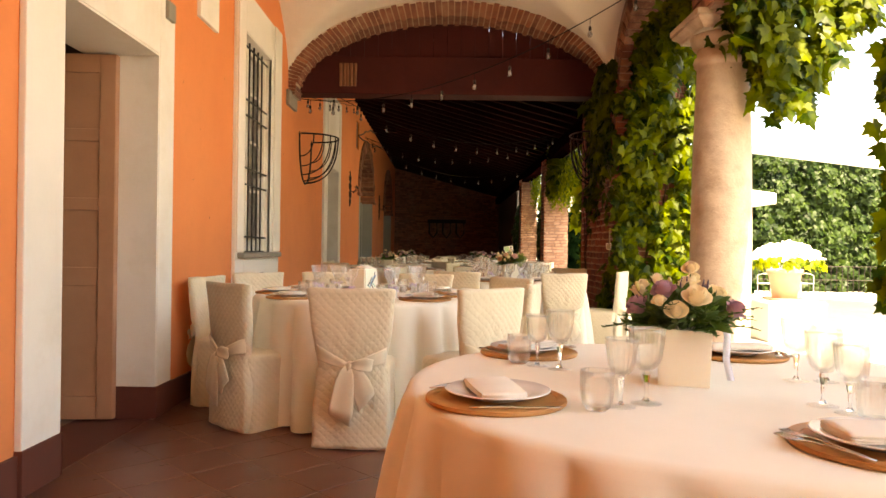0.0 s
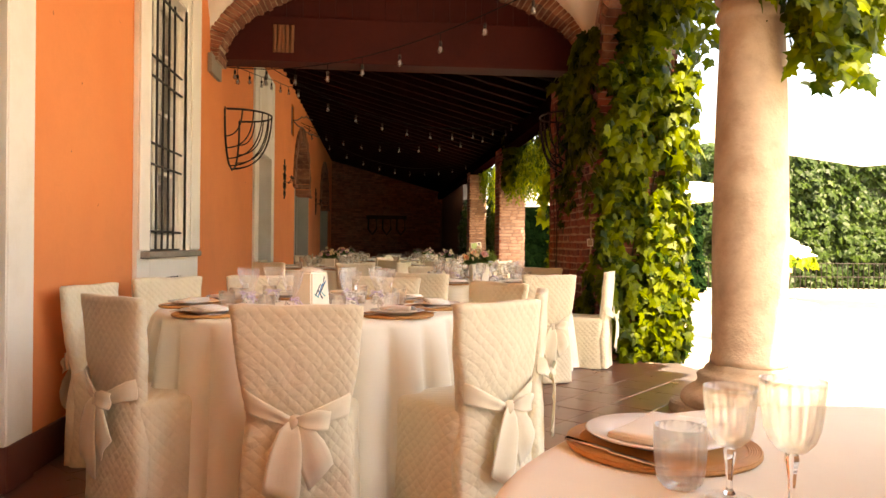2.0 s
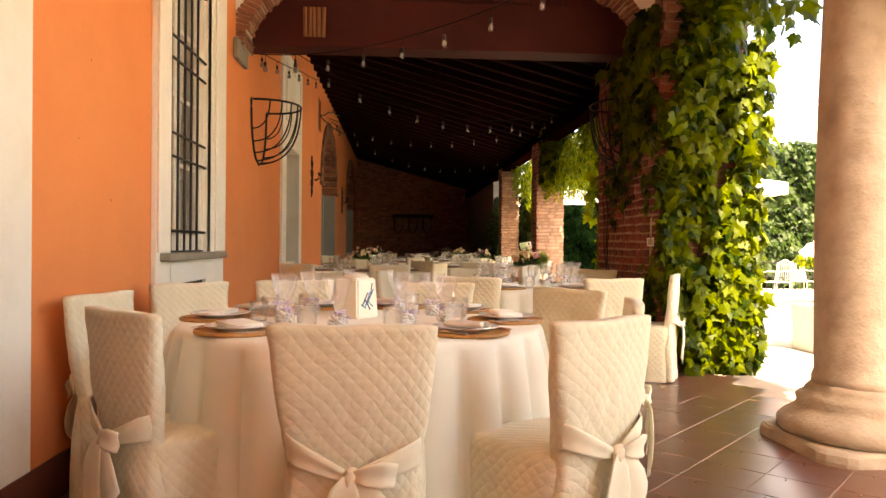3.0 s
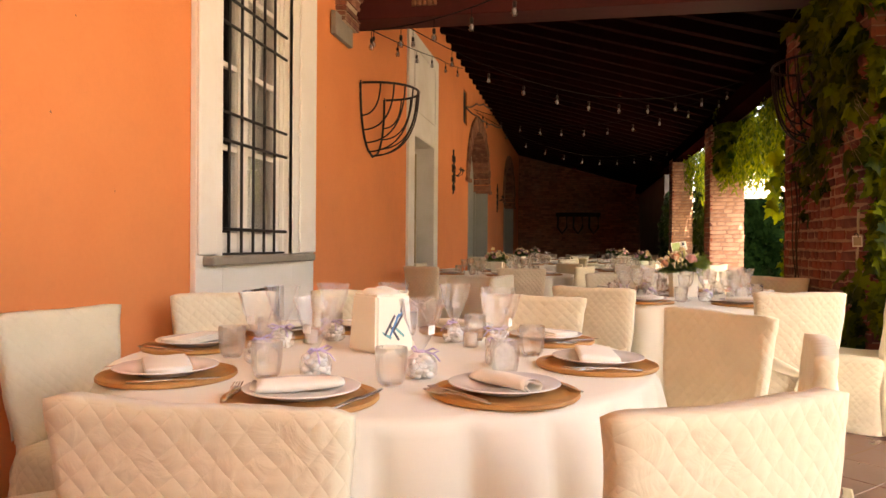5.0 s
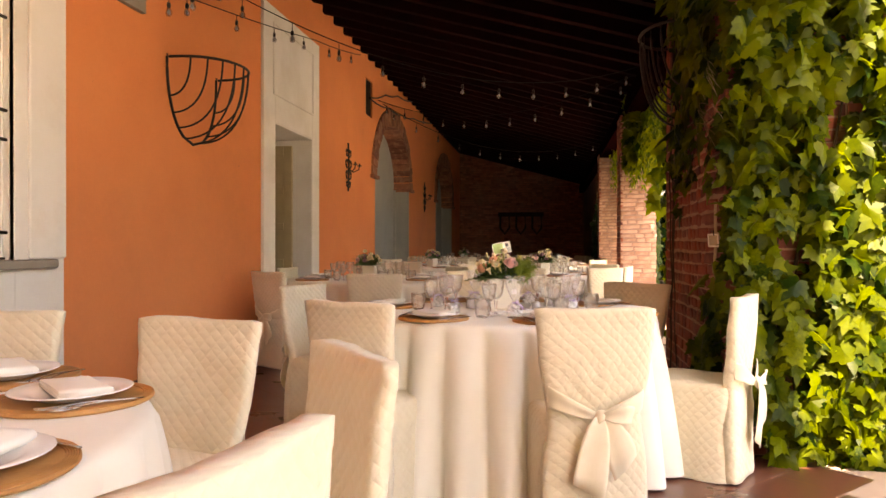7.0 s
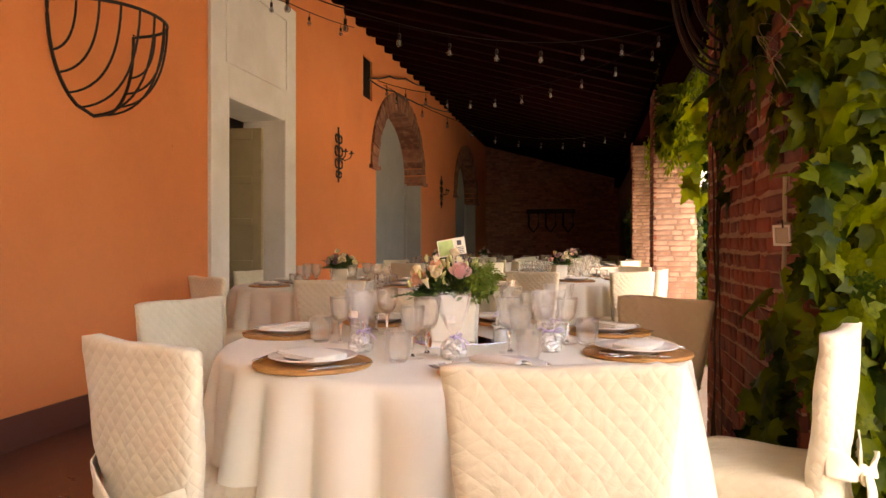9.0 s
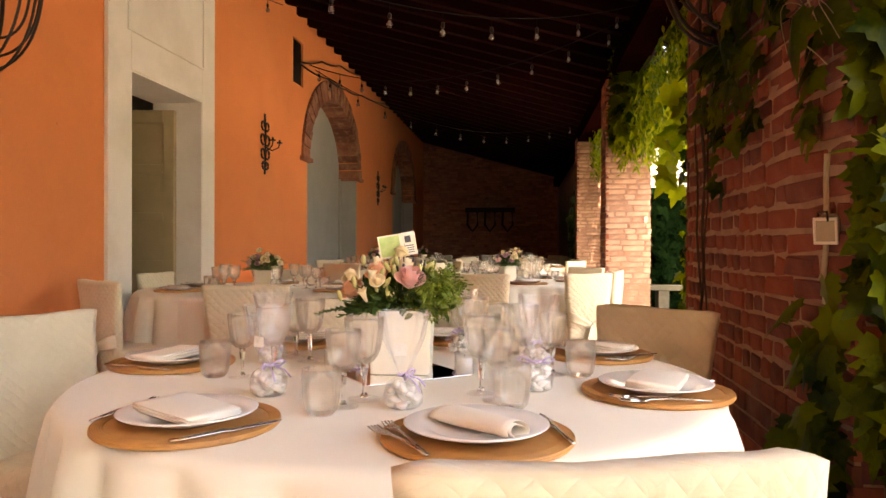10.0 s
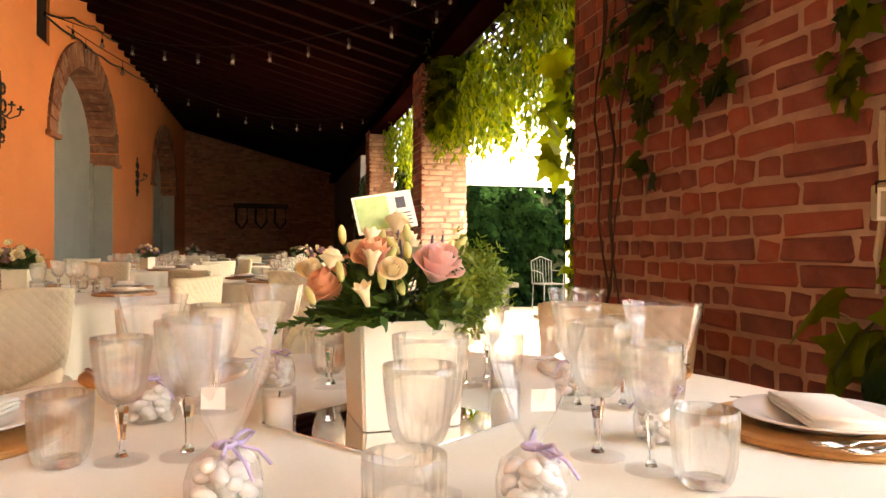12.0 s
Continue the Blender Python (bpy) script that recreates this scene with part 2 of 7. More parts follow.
def cut_glass(name, bend, gloss, haze):
    """Drinking glass: part of the light is bent by the flutes, part goes straight through; gloss rises at grazing angles."""
    m = bpy.data.materials.new(name)
    m.use_nodes = True
    n, l = m.node_tree.nodes, m.node_tree.links
    b = n["Principled BSDF"]
    b.inputs["Transmission Weight"].default_value, b.inputs["Roughness"].default_value, b.inputs["IOR"].default_value = 1.0, 0.0, 1.25
    b.inputs["Base Color"].default_value = (1, 1, 1, 1)
    clear, shine, white = n.new("ShaderNodeBsdfTransparent"), n.new("ShaderNodeBsdfGlossy"), n.new("ShaderNodeBsdfDiffuse")
    clear.inputs[0].default_value, white.inputs[0].default_value = (0.985, 0.985, 0.975, 1), (0.96, 0.95, 0.92, 1)
    shine.inputs["Roughness"].default_value, shine.inputs["Color"].default_value = 0.03, (1.0, 0.97, 0.92, 1)
    w, p, q = n.new("ShaderNodeLayerWeight"), n.new("ShaderNodeMath"), n.new("ShaderNodeMath")
    p.operation, q.operation = "POWER", "MULTIPLY_ADD"
    p.inputs[1].default_value, q.inputs[1].default_value, q.inputs[2].default_value = 2.4, gloss, 0.05
    l.new(w.outputs["Facing"], p.inputs[0])
    l.new(p.outputs[0], q.inputs[0])
    mixes = [n.new("ShaderNodeMixShader") for _ in range(3)]
    mixes[0].inputs[0].default_value, mixes[2].inputs[0].default_value = bend, haze
    l.new(q.outputs[0], mixes[1].inputs[0])
    for mx, a, c in ((mixes[0], clear, b), (mixes[1], mixes[0], shine), (mixes[2], mixes[1], white)):
        l.new(a.outputs[0], mx.inputs[1])
        l.new(c.outputs[0], mx.inputs[2])
    l.new(mixes[2].outputs[0], n["Material Output"].inputs[0])
    return m

GLASS = cut_glass("clear_glass", 0.32, 0.44, 0.004)
SOLIDGLASS = bpy.data.materials.new("solid_glass")
SOLIDGLASS.use_nodes = True
_b = SOLIDGLASS.node_tree.nodes["Principled BSDF"]
_b.inputs["Transmission Weight"].default_value, _b.inputs["Roughness"].default_value, _b.inputs["IOR"].default_value = 1.0, 0.0, 1.42
_b.inputs["Base Color"].default_value = (1, 1, 1, 1)
LEAF = mat("ivy_leaf", (0.010, 0.028, 0.001), (0.110, 0.135, 0.002), 0.42, 7, 60, 0.4, 0.003, vary=0.9, trans=0.35, spec=0.12)
LEAFS = mat("ivy_leaf_mass", (0.008, 0.023, 0.001), (0.110, 0.135, 0.002), 0.42, 7, 60, 0.4, 0.003, island=0.9, trans=0.35, spec=0.12)
HEDGE = mat("hedge_leaf", (0.006, 0.020, 0.003), (0.034, 0.062, 0.007), 0.5, 1.3, 20, 0.3, 0.003, island=0.7, trans=0.25, spec=0.2)
# hedge leaf darkened to carry the shade behind the parasol
SHADEDHEDGE = mat("shaded_hedge_leaf", (0.0016, 0.0060, 0.0024), (0.0065, 0.0180, 0.0050), 0.65, 1.3, 20, 0.3, 0.003, island=0.7, trans=0.12, spec=0.0)
EARTH = mat("hedge_core", (0.012, 0.02, 0.008), (0.02, 0.03, 0.012), 0.95, 3, 30, 0.3)
STEM = mat("vine_stem", (0.045, 0.026, 0.017), (0.08, 0.05, 0.032), 0.9, 20, 120, 0.5)
SASHSTEM = mat("tendril", (0.26, 0.20, 0.11), (0.36, 0.30, 0.17), 0.8, 20, 120, 0.2)
PALELEAF = mat("wisteria_leaf", (0.045, 0.088, 0.004), (0.225, 0.255, 0.011), 0.45, 9, 60, 0.3, 0.002, island=0.9, trans=0.35, spec=0.15)
MIRROR = mat("mirror_glass", (0.85, 0.85, 0.85), (0.87, 0.87, 0.87), 0.02, 2, 10, 0.0, metal=1.0, rough_var=0.0)
ROSE_PINK = mat("rose_pink", (0.68, 0.39, 0.37), (0.84, 0.58, 0.53), 0.6, 14, 90, 0.1, trans=0.15)
ROSE_PEACH = mat("rose_peach", (0.72, 0.36, 0.20), (0.84, 0.52, 0.34), 0.6, 14, 90, 0.1, trans=0.15)
ROSE_CREAM = mat("rose_cream", (0.78, 0.66, 0.42), (0.86, 0.78, 0.58), 0.6, 14, 90, 0.1, trans=0.15)
ROSE_LILAC = mat("rose_lilac", (0.36, 0.20, 0.26), (0.50, 0.31, 0.37), 0.6, 14, 90, 0.1, trans=0.15)
GREENS = mat("bouquet_leaf", (0.022, 0.062, 0.008), (0.080, 0.150, 0.020), 0.5, 20, 90, 0.3, 0.002, island=0.5, trans=0.2)
FEATHER = mat("feathery_green", (0.085, 0.145, 0.012), (0.21, 0.27, 0.035), 0.5, 20, 90, 0.3, 0.002, island=0.6, trans=0.3)
BUD = mat("bud_green", (0.46, 0.46, 0.15), (0.66, 0.62, 0.28), 0.6, 20, 90, 0.2)
LAVENDER = mat("lavender_dark", (0.06, 0.045, 0.08), (0.12, 0.09, 0.15), 0.8, 30, 120, 0.3)
BOXCARD = mat("cream_card", (0.84, 0.81, 0.66), (0.88, 0.85, 0.71), 0.45, 5, 80, 0.05)
WAX = mat("candle_wax", (0.82, 0.79, 0.72), (0.86, 0.83, 0.77), 0.5, 6, 60, 0.05)
ALMOND = mat("sugared_almond", (0.83, 0.82, 0.77), (0.88, 0.87, 0.83), 0.35, 8, 60, 0.05)
PALELILAC = mat("pale_lilac_ribbon", (0.72, 0.67, 0.74), (0.80, 0.76, 0.82), 0.5, 20, 120, 0.1)
LILAC = mat("lilac_ribbon", (0.52, 0.42, 0.66), (0.64, 0.54, 0.76), 0.5, 20, 120, 0.1)
PRINT_GREEN = mat("card_green", (0.28, 0.50, 0.16), (0.62, 0.74, 0.30), 0.4, 40, 200, 0.0)
PRINT_BLUE = mat("card_blue", (0.05, 0.16, 0.36), (0.10, 0.30, 0.48), 0.5, 30, 200, 0.0)
PRINT_TEAL = mat("card_teal", (0.10, 0.36, 0.34), (0.22, 0.50, 0.46), 0.5, 30, 200, 0.0)
PRINT_DARK = mat("card_ink", (0.04, 0.04, 0.05), (0.09, 0.09, 0.1), 0.5, 30, 200, 0.0)
BULB = glass("bulb_glass", 0.8, 1.6)
FOOTGLASS = glass("foot_glass", 0.99, 1.4, 0.22, 0.02)
RUBBER = mat("black_rubber", (0.008, 0.007, 0.007), (0.014, 0.012, 0.012), 0.7, 30, 200, 0.2, 0.001, spec=0.1)
BULBCORE = mat("bulb_core", (0.26, 0.24, 0.25), (0.36, 0.33, 0.34), 0.5, 6, 60, 0.05)
TERRA = mat("terracotta_pot", (0.52, 0.31, 0.21), (0.63, 0.41, 0.29), 0.8, 6, 70, 0.3, 0.002)
BLOOM = mat("white_bloom", (0.78, 0.78, 0.68), (0.88, 0.88, 0.80), 0.6, 12, 80, 0.2, island=0.3, trans=0.3)
CANVAS = mat("white_canvas", (0.78, 0.75, 0.68), (0.84, 0.81, 0.75), 0.8, 3, 120, 0.1, trans=0.3)
WHITEIRON = mat("white_iron", (0.7, 0.69, 0.66), (0.8, 0.79, 0.76), 0.45, 12, 120, 0.1)
GREYIRON = mat("grey_iron", (0.075, 0.078, 0.075), (0.12, 0.12, 0.115), 0.5, 12, 120, 0.1)
PLASTIC = mat("aged_plastic", (0.36, 0.28, 0.17), (0.46, 0.37, 0.24), 0.45, 12, 120, 0.1, 0.001)
PANE = glass("window_pane", 0.95, 1.3, 0.12)
LINEN_CURTAIN = mat("curtain_linen", (0.80, 0.76, 0.68), (0.87, 0.83, 0.75), 0.9, 6, 200, 0.2, trans=0.15)
# ---- building tools ----
def link(name, bm, material, parent=None, label="", smooth=False):
    bmesh.ops.recalc_face_normals(bm, faces=bm.faces)
    me = bpy.data.meshes.new(name)
    bm.to_mesh(me)
    bm.free()
    if smooth:
        me.polygons.foreach_set("use_smooth", [True] * len(me.polygons))
    if material:
        me.materials.append(material)
    ob = new(name, me)
    if parent:
        ob.parent = parent
    if label:
        tagged(ob, label)
    return ob


def part(name, bm, material, parent, label="", smooth=False):
    return link(name, bm, material, parent, label, smooth)


def thing(name, label, category, at=None, group="", kind=""):
    e = new(name)
    e.empty_display_size = 0.1
    if at is not None:
        e.matrix_basis = at
    return tagged(e, label, category, group, kind)


def setting(name, bm, material, label, category="structure", smooth=False):
    return tagged(link(name, bm, material, None, "", smooth), label, category, "", "structure")


def box(bm, x0, x1, y0, y1, z0, z1, bevel=0.0, m=None):
    r = bmesh.ops.create_cube(bm, size=1.0)
    vs = r["verts"]
    for v in vs:
        v.co = Vector((x0 + (v.co.x + 0.5) * (x1 - x0), y0 + (v.co.y + 0.5) * (y1 - y0), z0 + (v.co.z + 0.5) * (z1 - z0)))
    if bevel:
        es = {e for v in vs for e in v.link_edges}
        r2 = bmesh.ops.bevel(bm, geom=list(es), offset=bevel, segments=2, affect="EDGES", profile=0.5)
        vs = list({v for f in r2["faces"] for v in f.verts} | {v for v in vs if v.is_valid})
    if m is not None:
        bmesh.ops.transform(bm, matrix=m, verts=vs)
    return vs


def boxed(*a, **k):
    bm = bmesh.new()
    box(bm, *a, **k)
    return bm


def lathe(profile, n=24, flute=None):
    """Surface of revolution from (radius, z) pairs; flute(theta, i) scales a ring's radius."""
    bm = bmesh.new()
    rings = []
    for i, (r, z) in enumerate(profile):
        if r < 1e-6:
            rings.append([bm.verts.new((0, 0, z))])
            continue
        ring = []
        for k in range(n):
            a = 2 * math.pi * k / n
            s = flute(a, i) if flute else 1.0
            ring.append(bm.verts.new((r * s * math.cos(a), r * s * math.sin(a), z)))
        rings.append(ring)
    for a, b in zip(rings, rings[1:]):
        for k in range(n):
            q = (k + 1) % n
            if len(a) == 1 and len(b) == 1:
                continue
            if len(a) == 1:
                bm.faces.new((a[0], b[q], b[k]))
            elif len(b) == 1:
                bm.faces.new((a[k], a[q], b[0]))
            else:
                bm.faces.new((a[k], a[q], b[q], b[k]))
    return bm


def tube(bm, pts, r, n=6, taper=None, closed=False):
    """A round bar along points; taper gives the radius at each point."""
    pts = [Vector(p) for p in pts]
    rings = []
    up = Vector((0, 0, 1))
    for i, p in enumerate(pts):
        a = pts[max(i - 1, 0)] if not closed else pts[i - 1]
        b = pts[min(i + 1, len(pts) - 1)] if not closed else pts[(i + 1) % len(pts)]
        d = (b - a).normalized()
        u = d.cross(up)
        if u.length < 0.05:
            u = d.cross(Vector((1, 0, 0)))
        u.normalize()
        w = d.cross(u)
        rr = taper[i] if taper else r
        rings.append([bm.verts.new(p + rr * (math.cos(t) * u + math.sin(t) * w)) for t in [2 * math.pi * k / n for k in range(n)]])
    pairs = list(zip(rings, rings[1:])) + ([(rings[-1], rings[0])] if closed else [])
    for a, b in pairs:
        for k in range(n):
            bm.faces.new((a[k], a[(k + 1) % n], b[(k + 1) % n], b[k]))
    if not closed:
        bm.faces.new(rings[0][::-1])
        bm.faces.new(rings[-1])
    return bm


def prism(bm, poly, axis, a, b):
    """Extrude a polygon given in the other two axes from a to b along axis (0 x, 1 y, 2 z)."""
    def p3(p, c):
        q = list(p)
        q.insert(axis, c)
        return q
    lo = [bm.verts.new(p3(p, a)) for p in poly]
    hi = [bm.verts.new(p3(p, b)) for p in poly]
    bm.faces.new(lo)
    bm.faces.new(hi[::-1])
    k = len(poly)
    for i in range(k):
        bm.faces.new((lo[i], lo[(i + 1) % k], hi[(i + 1) % k], hi[i]))


def wall_holes(bm, x0, x1, y0, y1, z0, z1, holes, axis=1):
    """A wall along y (or along x with axis 0) of real thickness with openings (a0, a1, bottom, top, arch rise) through it."""
    holes = sorted(holes)
    def put(a, b, lo, hi):
        if hi - lo > 1e-4 and b - a > 1e-4:
            if axis == 1:
                box(bm, x0, x1, a, b, lo, hi)
            else:
                box(bm, a, b, y0, y1, lo, hi)
    c0, c1 = (y0, y1) if axis == 1 else (x0, x1)
    at = c0
    for a, b, lo, hi, rise in holes:
        put(at, a, z0, z1)
        put(a, b, z0, lo)
        if not rise:
            put(a, b, hi, z1)
        else:
            k = 36
            mid, half = (a + b) / 2, (b - a) / 2
            cut = [mid - half * math.cos(math.pi * i / k) for i in range(k + 1)]
            top = [hi + rise * math.sqrt(max(0, 1 - ((c - mid) / half) ** 2)) for c in cut]
            for i in range(k):
                poly = [(cut[i], top[i]), (cut[i + 1], top[i + 1]), (cut[i + 1], z1), (cut[i], z1)]
                if axis == 1:
                    prism(bm, poly, 0, x0, x1)
                else:
                    prism(bm, poly, 1, y0, y1)
        at = b
    put(at, c1, z0, z1)
    return bm
# ---- the portico ----
WX, PX, ARCH_Y, END_Y = -1.88, 1.97, 8.4, 27.0
DOOR1, WIN, DOOR2 = (3.39, 4.53), (6.472, 7.458), (11.11, 12.29)
A1, A2 = (15.60, 18.42), (22.05, 25.00)

bm = bmesh.new()
box(bm, -60, 200, -60, 200, -0.30, -0.03)
ground = setting("ground", bm, GRAVEL, "pale sunlit gravel court", "ground")
bm = bmesh.new()
box(bm, -2.6, 2.75, -4.5, 27.2, -0.2, -0.0025)
floor = setting("floor", bm, GROUT, "terracotta tiled portico floor with pale joints", "floor")

bm = bmesh.new()
wall_holes(bm, WX - 0.45, WX, -4.5, 27.3, -0.1, 5.2, [
    (*DOOR1, -0.1, 2.36, 0), (*WIN, 1.06, 3.12, 0), (*DOOR2, -0.1, 2.45, 0), (A1[0] - 0.04, A1[1] + 0.04, -0.1, 2.33, 1.20), (A2[0] - 0.04, A2[1] + 0.04, -0.1, 2.33, 1.24), (14.95, 15.38, 3.26, 3.85, 0)])
wall_west = setting("wall_west", bm, ORANGE, "long orange plastered house wall", "wall")

bm = bmesh.new()
box(bm, -2.4, 3.2, END_Y, END_Y + 0.3, -0.1, 5.0)
wall_north = setting("wall_north", bm, MORTAR, "dark brick end wall of the portico", "wall")
bm = bmesh.new()
box(bm, -2.4, 3.0, -4.8, -4.5, -0.1, 5.2)
setting("wall_south", bm, ORANGE, "orange plastered end wall", "wall")

# thresholds and rooms behind the openings
for k, (a, b) in enumerate((DOOR1, DOOR2, A1, A2)):
    setting("threshold_%d" % (k + 1), boxed(WX - 0.45, WX - 0.002, a, b, -0.09, 0.003), PLINTH, "worn dark red stone threshold", "threshold")
for k, (a, b) in enumerate((DOOR1, WIN, DOOR2, A1, A2)):
    bm = bmesh.new()
    x0, x1 = WX - 2.6, WX - 0.45
    c, d = a - 0.5, b + 0.5
    box(bm, x0 - 0.1, x0, c, d, -0.1, 4.0)
    box(bm, x0, x1, c - 0.1, c, -0.1, 4.0)
    box(bm, x0, x1, d, d + 0.1, -0.1, 4.0)
    box(bm, x0, x1, c, d, 4.0, 4.1)
    box(bm, x0, x1, c, d, -0.1, -0.004)
    setting("wall_room_%d" % (k + 1), bm, SHADEROOM, "plastered room behind the opening, darkened in colour for shade", "wall")

# groin vault over the near bays: springing 3.02, crown 4.12
def vault_z(x, y):
    u = min(1.0, abs(x - 0.05) / 1.95)
    v = (y - 8.4) / 2.8
    v = abs(v - math.floor(v) - 0.5) * 2
    zx = 3.02 + 1.10 * math.sqrt(max(0, 1 - u * u))
    zy = 3.02 + 1.10 * math.sqrt(max(0, 1 - v * v))
    return max(zx, zy)

bm = bmesh.new()
nx, ny = 48, 190
grid = [[bm.verts.new((-1.90 + 3.90 * i / nx, -4.5 + 12.9 * j / ny, vault_z(-1.90 + 3.90 * i / nx, -4.5 + 12.9 * j / ny))) for i in range(nx + 1)] for j in range(ny + 1)]
for j in range(ny):
    for i in range(nx):
        bm.faces.new((grid[j][i], grid[j][i + 1], grid[j + 1][i + 1], grid[j + 1][i]))
vault = setting("ceiling_vault", bm, VAULT, "cream plastered groin vault", "ceiling", smooth=True)
bm = bmesh.new()
box(bm, -2.4, 3.0, -4.8, 8.75, 5.2, 5.35)
setting("ceiling_loft", bm, CREAM, "flat slab over the vaulted bays", "ceiling")

# cross wall with the wide arch
bm = bmesh.new()
wall_holes(bm, WX, 2.8, ARCH_Y, ARCH_Y + 0.35, 2.95, 5.2, [(-1.87, 2.07, 2.95, 2.95, 1.06)], axis=0)
setting("wall_arch", bm, VAULT, "cream plastered cross wall with a wide low arch", "wall")

# near colonnade wall above the columns
bm = bmesh.new()
bays = [(8.1 - 0.02 - 2.4 - 2.8 * k, 8.1 - 0.02 - 2.8 * k) for k in range(5)]
wall_holes(bm, 2.02, 2.52, -4.5, 8.08, 3.0, 5.2, [(max(a, -4.49), b, 3.0, 3.02, 0.85) for a, b in bays])
colonnade = setting("wall_colonnade", bm, MORTAR, "brick arcade carried by stone columns", "wall")

# lean-to roof of the far part
def roof_z(x):
    return 4.30 - (x - WX) * 0.272

bm = bmesh.new()
w = 0.16
for k in range(int((2.4 - WX) / w) + 1):
    x = WX + k * w
    prism(bm, [(x + 0.002, roof_z(x)), (x + w - 0.002, roof_z(x + w)), (x + w - 0.002, roof_z(x + w) + 0.03), (x + 0.002, roof_z(x) + 0.03)], 1, 8.75, 27.2)
prism(bm, [(WX - 0.45, roof_z(WX - 0.45) + 0.04), (2.5, roof_z(2.5) + 0.04), (2.5, roof_z(2.5) + 0.2), (WX - 0.45, roof_z(WX - 0.45) + 0.2)], 1, 8.75, 27.3)
setting("ceiling", bm, SHADEBOARD, "dark brown board ceiling under a lean-to roof, shade put in its colour", "ceiling")

rafter0 = None
y = 9.15
while y < 27:
    if rafter0 is None:
        bm = bmesh.new()
        prism(bm, [(WX, roof_z(WX) - 0.13), (2.45, roof_z(2.45) - 0.13), (2.45, roof_z(2.45) - 0.004), (WX, roof_z(WX) - 0.004)], 1, -0.05, 0.05)
        rafter0 = tagged(link("rafter", bm, SHADERAFTER), "dark brown timber rafter under the boards, shade put in its colour", "beam", "rafters of the portico", "structure")
        rafter0.matrix_basis = pose(0, y, 0)
    else:
        copy_thing(rafter0, pose(0, y, 0))
    y += 0.46

# the plate takes the near-black board colour to look shaded
bm = boxed(2.0, 2.24, 8.75, 27.0, 2.86, 3.08, bevel=0.008)
tagged(link("wall_plate", bm, SHADEBOARD), "timber beam along the pier tops, coloured near black as if in shade", "beam", "", "structure")
bm = boxed(WX + 0.002, PX - 0.004, 8.66, 8.98, 3.035, 3.50, bevel=0.01)
tagged(link("tie_beam", bm, DARKWOOD), "deep dark red timber beam behind the arch", "beam", "", "structure")
bm = bmesh.new()
for k in range(22):
    x = WX + 0.01 + k * 0.172
    box(bm, x, x + 0.168, 8.715, 8.745, 3.50, 4.15)
setting("wall_boards", bm, DARKWOOD, "dark red board infill above the tie beam", "wall")

# piers
def pier(name, x0, x1, y0, y1, z1, label, bed=None):
    bm = boxed(x0 + 0.012, x1 - 0.012, y0 + 0.012, y1 - 0.012, -0.1, z1)
    return setting(name, bm, bed or MORTAR, label, "pier")

pier_1 = pier("pier_1", 1.97, 2.80, 8.08, 10.02, 3.05, "old red brick pier with ivy", OLDMORTAR)
pier_2 = pier("pier_2", 1.97, 2.45, 13.70, 14.20, 2.86, "sunlit red brick pier")
pier_3 = pier("pier_3", 1.99, 2.41, 17.95, 18.45, 2.86, "sunlit red brick pier")

# added wall, closing the far right side to keep light off the far end
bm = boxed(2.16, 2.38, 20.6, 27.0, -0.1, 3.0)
setting("wall_east", bm, SHADEROOM, "added wall keeping light from the far end of the arcade", "wall")

